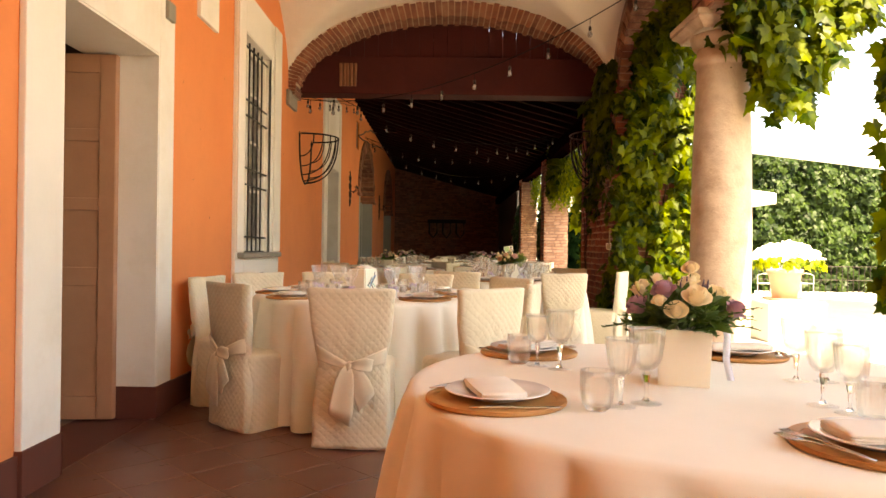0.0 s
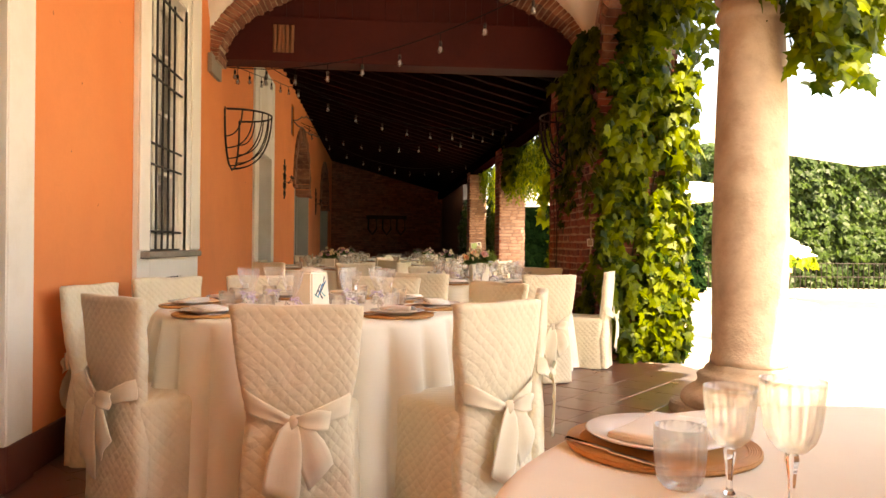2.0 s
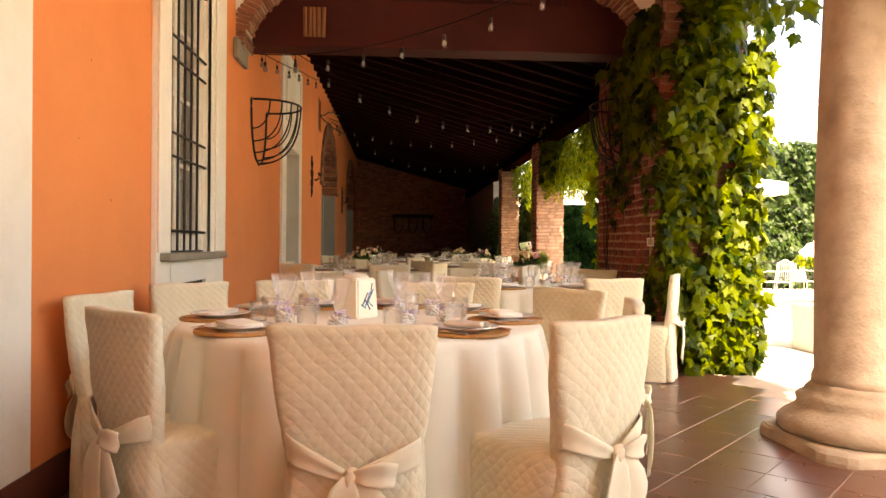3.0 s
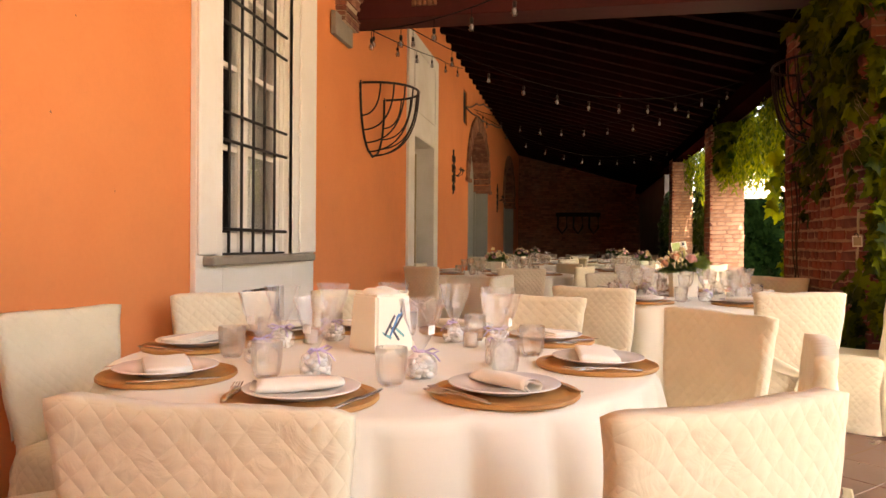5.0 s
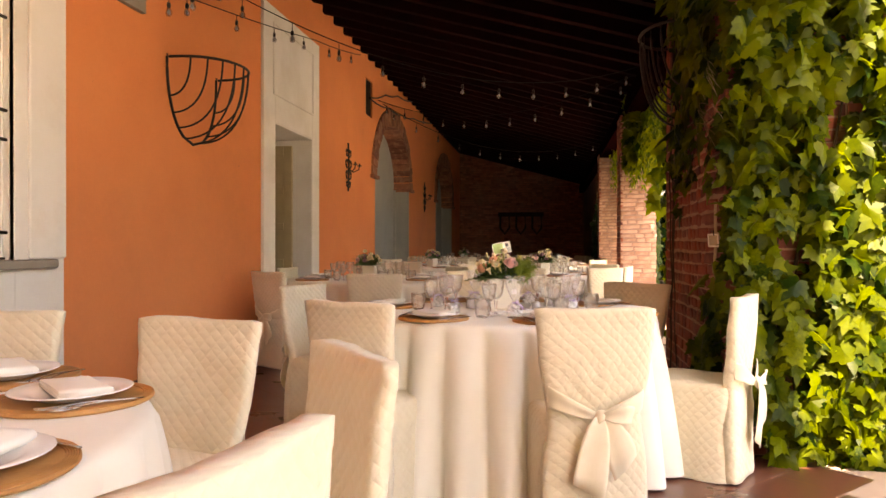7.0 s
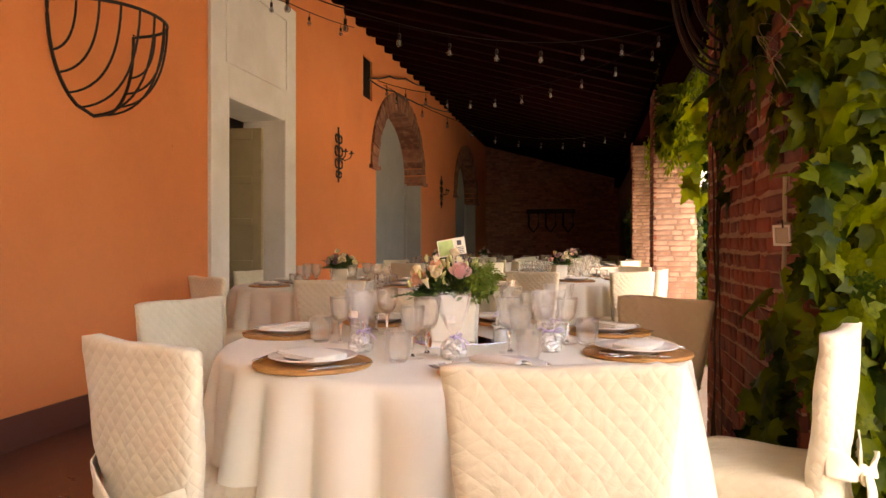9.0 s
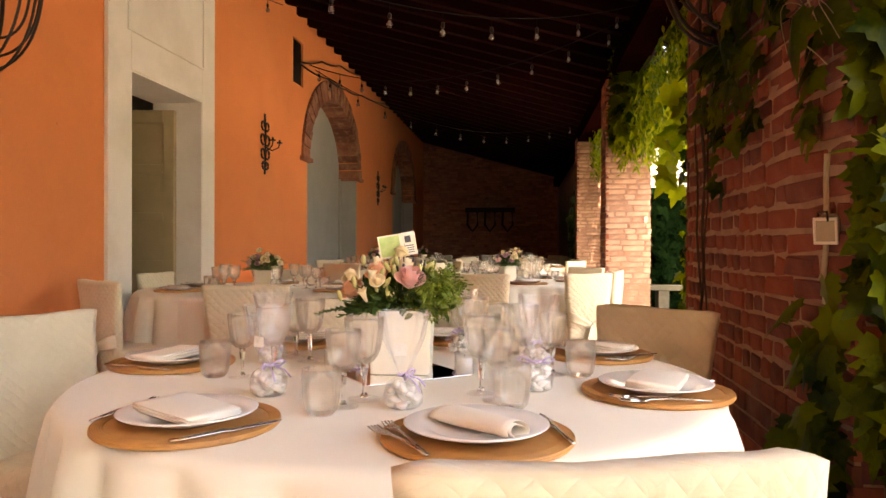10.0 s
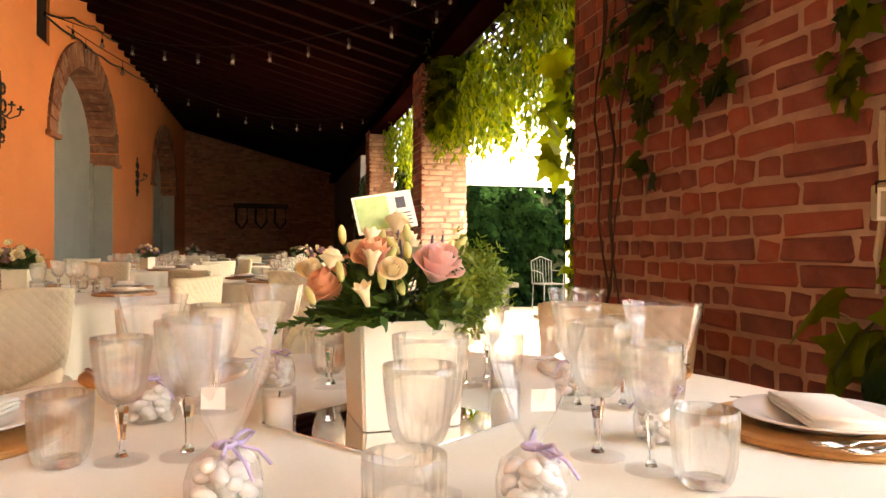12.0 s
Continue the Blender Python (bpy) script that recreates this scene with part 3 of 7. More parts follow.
# column
def column(y):
    e = thing("column", "round weathered stone column on a stepped base", "column", pose(2.27, y, 0), "columns of the arcade", "structure")
    part("shaft", lathe([(0.0, 0.36), (0.245, 0.36), (0.245, 0.40), (0.232, 0.43), (0.235, 0.8), (0.238, 1.2), (0.225, 2.0), (0.203, 2.62), (0.203, 2.64), (0.225, 2.65), (0.232, 2.68), (0.225, 2.71), (0.205, 2.72), (0.205, 2.78), (0.0, 2.78)], 40), STONE, e, smooth=True)
    bm = lathe([(0.0, 0.07), (0.40, 0.07), (0.425, 0.10), (0.425, 0.135), (0.395, 0.175), (0.335, 0.215), (0.32, 0.24), (0.325, 0.275), (0.305, 0.30), (0.285, 0.305), (0.275, 0.33), (0.25, 0.36), (0.0, 0.362)], 72)
    for v in bm.verts:
        v.co += 0.014 * noise.noise_vector(v.co * 5.0 + Vector((y, 0, 0))) + 0.006 * noise.noise_vector(v.co * 17.0)
    part("base", bm, BASESTONE, e, "worn brown base moulding", smooth=True)
    bm = lathe([(0.0, -0.02), (0.43, -0.02), (0.43, 0.02), (0.425, 0.055), (0.41, 0.072), (0.0, 0.072)], 64, lambda a, i: min(1.22, (abs(math.cos(a)) ** 6 + abs(math.sin(a)) ** 6) ** (-1 / 6)))
    for v in bm.verts:
        if v.co.z > 0:
            v.co += Vector((1, 1, 0.4)) * 0.020 * noise.noise(v.co * 9.0 + Vector((y, 2, 0)))
    part("plinth", bm, BASESTONE, e, "chipped square plinth")
    part("capital", lathe([(0.0, 2.78), (0.215, 2.78), (0.235, 2.80), (0.255, 2.85), (0.258, 2.886), (0.0, 2.886)], 40), STONE, e, smooth=True)
    bm = boxed(-0.335, 0.335, -0.335, 0.335, 2.972, 3.02, bevel=0.008)
    part("abacus", bm, STONE, e)
    bm = bmesh.new()
    steps = [(0.262, 2.885), (0.268, 2.905), (0.285, 2.925), (0.312, 2.942), (0.322, 2.955), (0.318, 2.974)]
    rr = [[bm.verts.new((sx * h_, sy * h_, z_)) for sx, sy in ((-1, -1), (1, -1), (1, 1), (-1, 1))] for h_, z_ in steps]
    for a_, b_ in zip(rr, rr[1:]):
        for i in range(4):
            bm.faces.new((a_[i], a_[(i + 1) % 4], b_[(i + 1) % 4], b_[i]))
    bm.faces.new(rr[0][::-1])
    bm.faces.new(rr[-1])
    part("moulding", bm, STONE, e)
    return e

columns = [column(y) for y in (5.72, 2.92, 0.12, -2.68)]
# ---- fittings of the house wall ----
def architrave(name, a, b, top, wl, wr, zt, label, base=0.0, paint=None):
    """Plaster surround, proud of the wall, with the reveal lining."""
    paint = paint or CREAM
    e = thing(name, label, "door frame", None, "", "structure")
    x0, x1 = WX, WX + 0.035
    part("jamb", boxed(x0, x1, a - wl, a, base, zt, bevel=0.006), paint, e)
    part("jamb", boxed(x0, x1, b, b + wr, base, zt, bevel=0.006), paint, e)
    part("lintel", boxed(x0, x1, a, b, top, zt, bevel=0.006), paint, e)
    part("reveal", boxed(WX - 0.44, WX + 0.03, a, a + 0.012, base, top), paint, e)
    part("reveal", boxed(WX - 0.44, WX + 0.03, b - 0.012, b, base, top), paint, e)
    part("reveal", boxed(WX - 0.44, WX + 0.03, a + 0.012, b - 0.012, top - 0.012, top), paint, e)
    return e

def door_leaf(name, hinge, width, height, turn, material, label, parent):
    """A panelled leaf: rails, stiles, three panels; hinge at its own origin, leaf along +y."""
    e = part(name, boxed(-0.018, 0.018, 0.0, width, 0.012, height), material, parent, label)
    e.matrix_basis = pose(*hinge, 0, 0, turn)
    z = [0.012, 0.16, 0.86, 0.98, 1.34, 1.42, 1.78, 1.86, height - 0.12, height]
    for sx in (-1, 1):
        x0, x1 = (0.018, 0.032) if sx > 0 else (-0.032, -0.018)
        for y0, y1 in ((0, 0.10), (width - 0.10, width)):
            part("stile", boxed(x0, x1, y0, y1, 0.012, height, bevel=0.004), material, e)
        for k in range(0, 10, 2):
            part("rail", boxed(x0, x1, 0.10, width - 0.10, z[k], z[k + 1], bevel=0.004), material, e)
    part("raised_panel", boxed(0.018, 0.027, 0.15, width - 0.15, 0.22, 0.80, bevel=0.006), material, e)
    return e

door_1 = architrave("door_1", *DOOR1, 2.36, 0.31, 0.24, 2.75, "tall doorway with a cream plaster surround and an ajar wooden door")
for y0, y1 in ((DOOR1[0] - 0.312, DOOR1[0] + 0.003), (DOOR1[1] - 0.003, DOOR1[1] + 0.242)):
    part("plinth_block", boxed(WX, WX + 0.041, y0, y1, 0.0, 0.21, bevel=0.004), PLINTH, door_1, "dark red painted foot of the jamb")
for y0, y1 in ((DOOR1[0] + 0.010, DOOR1[0] + 0.017), (DOOR1[1] - 0.017, DOOR1[1] - 0.010)):
    part("plinth_block", boxed(WX - 0.44, WX + 0.041, y0, y1, 0.003, 0.21), PLINTH, door_1, "dark red painted foot of the reveal")
door_leaf("door_leaf", (WX - 0.215, DOOR1[1] - 0.05, 0.0), 0.62, 2.335, 93, DOORWOOD, "brown panelled wooden leaf, half open", door_1)
door_leaf("door_leaf", (WX - 0.215, DOOR1[0] + 0.05, 0.0), 0.52, 2.335, 88, DOORWOOD, "brown panelled wooden leaf", door_1)
door_2 = architrave("door_2", *DOOR2, 2.45, 0.30, 0.26, 3.66, "tall doorway with a white surround and a panel above", paint=WHITEPAINT)
for args in ((WX + 0.035, WX + 0.047, DOOR2[0] - 0.06, DOOR2[1] + 0.02, 2.74, 2.76), (WX + 0.035, WX + 0.047, DOOR2[0] - 0.06, DOOR2[1] + 0.02, 3.48, 3.50),
             (WX + 0.035, WX + 0.047, DOOR2[0] - 0.06, DOOR2[0] - 0.04, 2.76, 3.48), (WX + 0.035, WX + 0.047, DOOR2[1], DOOR2[1] + 0.02, 2.76, 3.48)):
    part("panel_moulding", boxed(*args, bevel=0.003), WHITEPAINT, door_2)
door_leaf("door_leaf", (WX - 0.205, DOOR2[1] - 0.05, 0.0), 0.68, 2.36, 95, DOOROLIVE, "olive brown panelled leaf, ajar", door_2)
door_leaf("door_leaf", (WX - 0.205, DOOR2[0] + 0.05, 0.0), 0.52, 2.36, 86, DOOROLIVE, "olive brown panelled leaf", door_2)

# barred window
window_1 = thing("window_1", "tall barred window with a cream surround and a grey stone sill", "window", None, "", "structure")
part("jamb", boxed(WX, WX + 0.035, 6.210, 6.485, 0.20, 3.50, bevel=0.006), CREAM, window_1)
part("jamb", boxed(WX, WX + 0.035, 7.445, 7.838, 0.20, 3.50, bevel=0.006), CREAM, window_1)
part("outer_moulding", boxed(WX + 0.035, WX + 0.053, 7.540, 7.838, 1.07, 3.50, bevel=0.010), CREAM, window_1)
part("outer_moulding", boxed(WX + 0.035, WX + 0.053, 6.210, 6.395, 1.07, 3.50, bevel=0.010), CREAM, window_1)
part("lintel", boxed(WX, WX + 0.035, 6.485, 7.445, 3.12, 3.50, bevel=0.006), CREAM, window_1)
bm = bmesh.new()
wall_holes(bm, WX, WX + 0.035, 6.485, 7.445, 0.20, 1.05, [(6.716, 7.308, 0.62, 0.86, 0)])
part("apron", bm, CREAM, window_1)
# black sheet behind the bars in place of the vent's dark depth
part("vent_backing", boxed(WX - 0.02, WX + 0.004, 6.716, 7.308, 0.62, 0.86), IRON, window_1)
for k in range(7):
    part("vent_bar", boxed(WX + 0.008, WX + 0.018, 6.753 + 0.085 * k, 6.765 + 0.085 * k, 0.62, 0.86), IRON, window_1)
part("sill", boxed(WX - 0.3, WX + 0.10, 6.275, 7.715, 1.015, 1.066, bevel=0.012), GREYSTONE, window_1)
for y0, y1, z0 in ((6.472, 6.485, 1.066), (7.445, 7.458, 1.066), (6.485, 7.445, 3.108)):
    part("reveal", boxed(WX - 0.44, WX + 0.03, y0, y1, z0, 3.12), CREAM, window_1)
part("rebate", boxed(WX - 0.058, WX - 0.030, 7.427, 7.443, 1.067, 3.10, bevel=0.003), CREAM, window_1)
for k in range(5):
    bm = bmesh.new()
    tube(bm, [(WX - 0.035, 6.685 + k * 0.154, 1.066), (WX - 0.035, 6.685 + k * 0.154, 3.105)], 0.0095, 8)
    part("upright_bar", bm, IRON, window_1)
for z in (1.214, 1.718, 1.876, 2.380, 2.530, 3.034):
    bm = bmesh.new()
    tube(bm, [(WX - 0.015, 6.480, z), (WX - 0.015, 7.455, z)], 0.010, 8)
    part("cross_bar", bm, IRON, window_1)
part("foot_bar", boxed(WX - 0.045, WX - 0.020, 6.487, 7.443, 1.067, 1.080, bevel=0.002), IRON, window_1)
for y0, y1 in ((6.487, 6.914), (6.918, 7.443)):
    leaf = part("casement", boxed(WX - 0.108, WX - 0.064, y0, y0 + 0.058, 1.07, 3.10, bevel=0.004), CREAM, window_1)
    part("stile", boxed(WX - 0.108, WX - 0.064, y1 - 0.066, y1, 1.07, 3.10, bevel=0.004), CREAM, leaf)
    a, b = y0 + 0.058, y1 - 0.066
    part("bottom_rail", boxed(WX - 0.106, WX - 0.066, a, b, 1.07, 1.195, bevel=0.004), CREAM, leaf)
    part("raised_panel", boxed(WX - 0.066, WX - 0.060, a + 0.03, b - 0.03, 1.095, 1.165, bevel=0.003), CREAM, leaf)
    part("top_rail", boxed(WX - 0.106, WX - 0.066, a, b, 3.03, 3.10, bevel=0.004), CREAM, leaf)
    for z in (1.690, 2.170, 2.650):
        part("glazing_bar", boxed(WX - 0.100, WX - 0.070, a, b, z - 0.016, z + 0.016, bevel=0.003), CREAM, leaf)
    for z0, z1 in ((1.195, 1.674), (1.706, 2.154), (2.186, 2.634), (2.666, 3.03)):
        part("pane", boxed(WX - 0.087, WX - 0.083, a, b, z0, z1), PANE, leaf)

def curtain(y0, y1, yt, half, foot0, foot1, tie):
    """A gathered curtain, pulled in by a tie at one height."""
    e = thing("curtain", "pale linen curtain tied in the middle behind the window", "curtain", pose(WX - 0.150, 0, 0), "window curtains")
    bm, g = bmesh.new(), []
    for j in range(27):
        z = 3.05 - 1.95 * j / 26
        if z > tie:
            k = ((z - tie) / (3.05 - tie)) ** 0.75
            a, b = yt - half + (y0 - yt + half) * k, yt + half + (y1 - yt - half) * k
        else:
            k = ((tie - z) / (tie - 1.10)) ** 0.6
            a, b = yt - half + (foot0 - yt + half) * k, yt + half + (foot1 - yt - half) * k
        g.append([bm.verts.new((0.013 * math.sin(i * 0.95 + 0.4 * math.sin(3 * z)), a + (b - a) * i / 40, z)) for i in range(41)])
    for p, q in zip(g, g[1:]):
        for i in range(40):
            bm.faces.new((p[i], p[i + 1], q[i + 1], q[i]))
    part("cloth", bm, LINEN_CURTAIN, e, smooth=True)
    bm = bmesh.new()
    tube(bm, [(0.022 * math.cos(a), yt + (half + 0.012) * math.sin(a), tie) for a in [0.5236 * k for k in range(12)]], 0.012, 6, closed=True)
    tube(bm, [(0.03, yt, tie), (0.045, yt + 0.03, tie + 0.035), (0.045, yt + 0.05, tie + 0.01), (0.03, yt, tie)], 0.009, 6)
    tube(bm, [(0.03, yt, tie), (0.04, yt - 0.03, tie - 0.06), (0.04, yt - 0.035, tie - 0.11)], 0.008, 6)
    part("tie", bm, LINEN_CURTAIN, e, "white knotted tie", smooth=True)

curtain(6.52, 6.84, 6.60, 0.035, 6.56, 6.68, 1.60)
curtain(6.99, 7.40, 7.13, 0.050, 7.07, 7.27, 1.60)

# skirting
for k, (a, b) in enumerate(((-4.5, 3.08), (4.77, 10.81), (12.55, 15.56), (18.46, 22.01), (25.04, 27.0))):
    bm = boxed(WX, WX + 0.02, a, b, 0.0, 0.19, bevel=0.004)
    setting("baseboard_%d" % (k + 1), bm, PLINTH, "dark red painted skirting along the wall", "baseboard")

# brick arches over the two far openings
def brick_arch(a, b, spring, rise, label):
    e = thing("brick_arch", label, "arch", None, "brick arches in the wall", "structure")
    mid, half = (a + b) / 2, (b - a) / 2
    n = 26
    dep = 0.44
    for k in range(n):
        t0, t1 = math.pi * (k + 0.06) / n, math.pi * (k + 0.94) / n
        poly = []
        for t, g in ((t0, 0.0), (t1, 0.0), (t1, 0.30), (t0, 0.30)):
            poly.append((mid - (half + g) * math.cos(t), spring + (rise + g) * math.sin(t)))
        bm = bmesh.new()
        prism(bm, poly, 0, WX - 0.40, WX + 0.03 + 0.006 * ((k * 7) % 3))
        part("brick", bm, ARCHBRICK, e)
    for y0, y1 in ((a - 0.36, a + 0.05), (b - 0.05, b + 0.36)):
        part("impost", boxed(WX - 0.40, WX + 0.06, y0, y1, spring - 0.06, spring, bevel=0.006), ARCHBRICK, e)
    return e

brick_arch(*A1, 2.33, 1.06, "tall brick arch trimming a doorway in the orange wall")
brick_arch(*A2, 2.33, 1.10, "second tall brick arch trimming a doorway in the orange wall")
for k, (a, b) in enumerate((A1, A2)):
    e = thing("door_%d" % (k + 3), "flat grey green painted door under a brick arch", "door", None, "", "structure")
    part("infill", boxed(WX - 0.36, WX - 0.30, a + 0.30, b - 0.002, 0.0, 2.30), GREYDOOR, e)
    part("infill", boxed(WX - 0.37, WX - 0.31, a + 0.02, b - 0.02, 2.30, 3.42), GREYDOOR, e)
    # black slab in place of the shade in the gap beside the door
    part("gap_shade_slab", boxed(WX - 0.36, WX - 0.30, a + 0.002, a + 0.30, 0.0, 2.30), IRON, e)
    part("reveal", boxed(WX - 0.298, WX + 0.003, b - 0.014, b + 0.038, 0.0, 2.268), GREYDOOR, e)
    part("reveal", boxed(WX - 0.298, WX + 0.003, a - 0.038, a - 0.002, 0.0, 2.268), GREYDOOR, e)
    part("frame", boxed(WX - 0.32, WX - 0.26, b - 0.10, b - 0.002, 0.0, 2.30, bevel=0.004), GREYDOOR, e)

# iron hay baskets
def hay_basket(m, label, width=0.80, deep=0.42, high=0.66):
    e = thing("hay_basket", label, "iron basket", m, "wrought iron hay baskets", "")
    bm = bmesh.new()
    rim = [(0.03 + deep * math.sin(math.pi * k / 20) ** 0.8, -width / 2 * math.cos(math.pi * k / 20), 0) for k in range(21)]
    tube(bm, rim, 0.011, 8)
    part("rim", bm, IRON, e)
    bm = bmesh.new()
    def side(z):
        return width / 2 * max(0.0, 1 - (-z / high) ** 2.3) ** 0.5
    us = [(0.012, -side(-high * k / 14), -high * k / 14) for k in range(15)]
    tube(bm, [(0.015, -width / 2, 0.02)] + us + [(x, -y, z) for x, y, z in reversed(us[:-1])] + [(0.015, width / 2, 0.02)], 0.011, 8)
    part("back_frame", bm, IRON, e)
    for k in range(1, 10):
        t = k / 10
        x, y, _ = rim[2 * k]
        pts = []
        zf = -high * (0.30 + 0.69 * math.sin(math.pi * t) ** 1.2)
        p0, p2 = Vector((x, y, 0)), Vector((0.014, math.copysign(side(zf), y) if k != 5 else 0.0, zf))
        p1 = Vector((x * 0.96, 0.75 * y + 0.25 * p2.y, zf * 0.98))
        for j in range(13):
            s = j / 12
            pts.append((1 - s) ** 2 * p0 + 2 * s * (1 - s) * p1 + s * s * p2)
        bm = bmesh.new()
        tube(bm, pts, 0.0075, 6)
        part("rib", bm, IRON, e)
    return e

hay_basket(pose(WX, 9.42, 2.59), "black wrought iron hay basket fixed to the orange wall", high=0.62)
hay_basket(pose(PX, 9.2, 2.64, 0, 0, 180), "black wrought iron hay basket on the brick pier", 0.72, 0.28)

# iron sconces
def sconce(y):
    e = thing("wall_sconce", "black wrought iron scroll candle sconce on the wall", "sconce", pose(WX, y, 2.28), "iron sconces")
    bm = bmesh.new()
    tube(bm, [(0.012, 0, -0.34), (0.02, 0, -0.1), (0.02, 0, 0.2), (0.012, 0, 0.36)], 0.012, 8)
    part("stem", bm, IRON, e)
    for sg in (-1, 1):
        for z0, r in ((0.20, 0.075), (0.04, 0.09), (-0.12, 0.085), (-0.25, 0.06)):
            pts = [(0.018, sg * (0.012 + r * (1 - math.cos(a)) * (1 - a / 9)), z0 + r * math.sin(a) * (1 - a / 9)) for a in [k * 0.45 for k in range(12)]]
            bm = bmesh.new()
            tube(bm, pts, 0.011, 6)
            part("scroll", bm, IRON, e)
        bm = bmesh.new()
        tube(bm, [(0.02, 0, -0.02), (0.08, sg * 0.05, -0.06), (0.14, sg * 0.10, -0.02), (0.15, sg * 0.11, 0.03)], 0.007, 6)
        part("arm", bm, IRON, e)
        bm = lathe([(0.0, 0.0), (0.03, 0.0), (0.034, 0.012), (0.012, 0.012), (0.011, 0.04), (0.0, 0.04)], 12)
        c = part("candle_cup", bm, IRON, e)
        c.matrix_basis = pose(0.15, sg * 0.11, 0.03)
    return e

sconce(13.92)
sconce(20.28)

# little wall plates, the dark vent, and the impost under the arch
def wall_plate(y0, y1, z0, z1, label, material):
    e = tagged(link("wall_box", boxed(WX - 0.01, WX + 0.03, y0, y1, z0, z1, bevel=0.005), material), label, "wall box", "", "structure")
    return e

wall_plate(5.28, 5.71, 2.86, 3.25, "cream painted wall box above the doorway", CREAM)
wall_plate(4.60, 4.72, 2.62, 2.74, "small grey cover plate on the door surround", GREYSTONE).location.x += 0.03
wall_plate(8.24, 8.68, 2.80, 2.985, "grey stone impost block under the arch", GREYSTONE).location.x += 0.02
# black sheet near the wall face stands in for the darkness in the hole
bm = boxed(WX - 0.10, WX - 0.03, 14.95, 15.38, 3.26, 3.85)
setting("vent_back", bm, IRON, "square vent hole in the wall, filled by a black sheet for its shade", "vent")

# wide brick arch of the cross wall
cross = thing("cross_arch", "wide low arch of old bricks on edge", "arch", None, "", "structure")
n = 82
def ring_point(t, g):
    return (0.10 - (1.90 + 0.15 * g) * math.cos(t), 2.95 + (0.96 + 0.185 * g) * math.sin(t))
for k in range(n):
    t0, t1 = math.pi * (k + 0.10) / n, math.pi * (k + 0.90) / n
    j = 0.06 * math.sin(k * 2.7)
    bm = bmesh.new()
    prism(bm, [ring_point(t, g) for t, g in ((t0, j), (t1, j), (t1, 1.0 + j), (t0, 1.0 + j))], 1, ARCH_Y - 0.015 - 0.006 * ((k * 5) % 4), ARCH_Y + 0.36)
    part("brick", bm, ARCHBRICK, cross)
bm = bmesh.new()
for k in range(60):
    t0, t1 = math.pi * k / 60, math.pi * (k + 1) / 60
    prism(bm, [ring_point(t, g) for t, g in ((t0, 0.06), (t1, 0.06), (t1, 0.98), (t0, 0.98))], 1, ARCH_Y - 0.006, ARCH_Y + 0.345)
part("mortar_bed", bm, PALEMORTAR, cross)
# bundle of straw coloured wood in a niche of the boards
bm = bmesh.new()
for k in range(5):
    tube(bm, [(-1.29 + 0.043 * k, 8.645, 3.12), (-1.29 + 0.043 * k + 0.008 * math.sin(k * 2), 8.64, 3.40)], 0.020, 8)
tagged(link("timber_spacer", bm, OLDTIMBER), "pale split timber fixed on the dark beam", "timber", "", "structure")

# chips and nail holes in the plaster
rc = random.Random(8)
for y, z in ((5.02, 2.30), (5.38, 2.02), (5.25, 1.62), (5.95, 2.55), (5.62, 1.35), (8.15, 2.2), (10.3, 1.9), (13.3, 1.7)):
    bm = lathe([(0.0, 0.0012), (0.004, 0.0010), (0.006, 0.0)], 9, lambda a, i: 1 + 0.35 * math.sin(3 * a + y * 7))
    c = part("plaster_chip", bm, ARCHBRICK, wall_west)
    c.matrix_basis = pose(WX, y, z, 0, 90, rc.uniform(0, 360)) @ Matrix.Diagonal((1.4 * rc.uniform(0.5, 1.2), rc.uniform(0.5, 1.0), 1, 1))
# ---- tables and chairs ----
TOP = 0.79

def drape(seed, hem=0.815, folds=27):
    """A round cloth that lies on the top and falls in folds to the floor."""
    rnd = random.Random(seed)
    ph = [rnd.uniform(0, 6.28) for _ in range(4)]
    prof = [(0.0, 0.0, 0), (0.3, 0.0, 0), (0.6, 0.0, 0), (0.72, 0.0, 0), (0.742, -0.004, 0), (0.752, -0.014, 0), (0.757, -0.035, 0.02)]
    for k in range(1, 13):
        t = k / 12
        prof.append((0.757 + (hem - 0.757) * t ** 0.8, -0.035 - (TOP - 0.05) * t, t))
    lift = [rnd.uniform(0.35, 1.0) for _ in range(64)]
    bm = bmesh.new()
    n, rings = 260, []
    for r, z, t in prof:
        if r == 0:
            rings.append([bm.verts.new((0, 0, z))])
            continue
        ring = []
        for k in range(n):
            a = 2 * math.pi * k / n
            run = folds * a + 1.5 * math.sin(2 * a + ph[0]) + 0.9 * math.sin(3 * a + ph[1]) + 0.7 * t * math.sin(5 * a + ph[2])
            crest = abs(math.cos(run / 2)) ** 0.75 * lift[int(run / (2 * math.pi) + 20.5) % 64]
            s = r + 0.135 * (crest - 0.42) * t ** 0.45 + 0.012 * math.sin(4 * a + ph[3]) * t
            if t == 0 and r < 0.73:
                z2 = z + 0.0015 * noise.noise(Vector((r * math.cos(a) * 4, r * math.sin(a) * 4, ph[0])))
            else:
                z2 = z
            ring.append(bm.verts.new((s * math.cos(a), s * math.sin(a), z2)))
        rings.append(ring)
    for a, b in zip(rings, rings[1:]):
        for k in range(n):
            q = (k + 1) % n
            if len(a) == 1:
                bm.faces.new((a[0], b[k], b[q]))
            else:
                bm.faces.new((a[k], b[k], b[q], a[q]))
    return bm

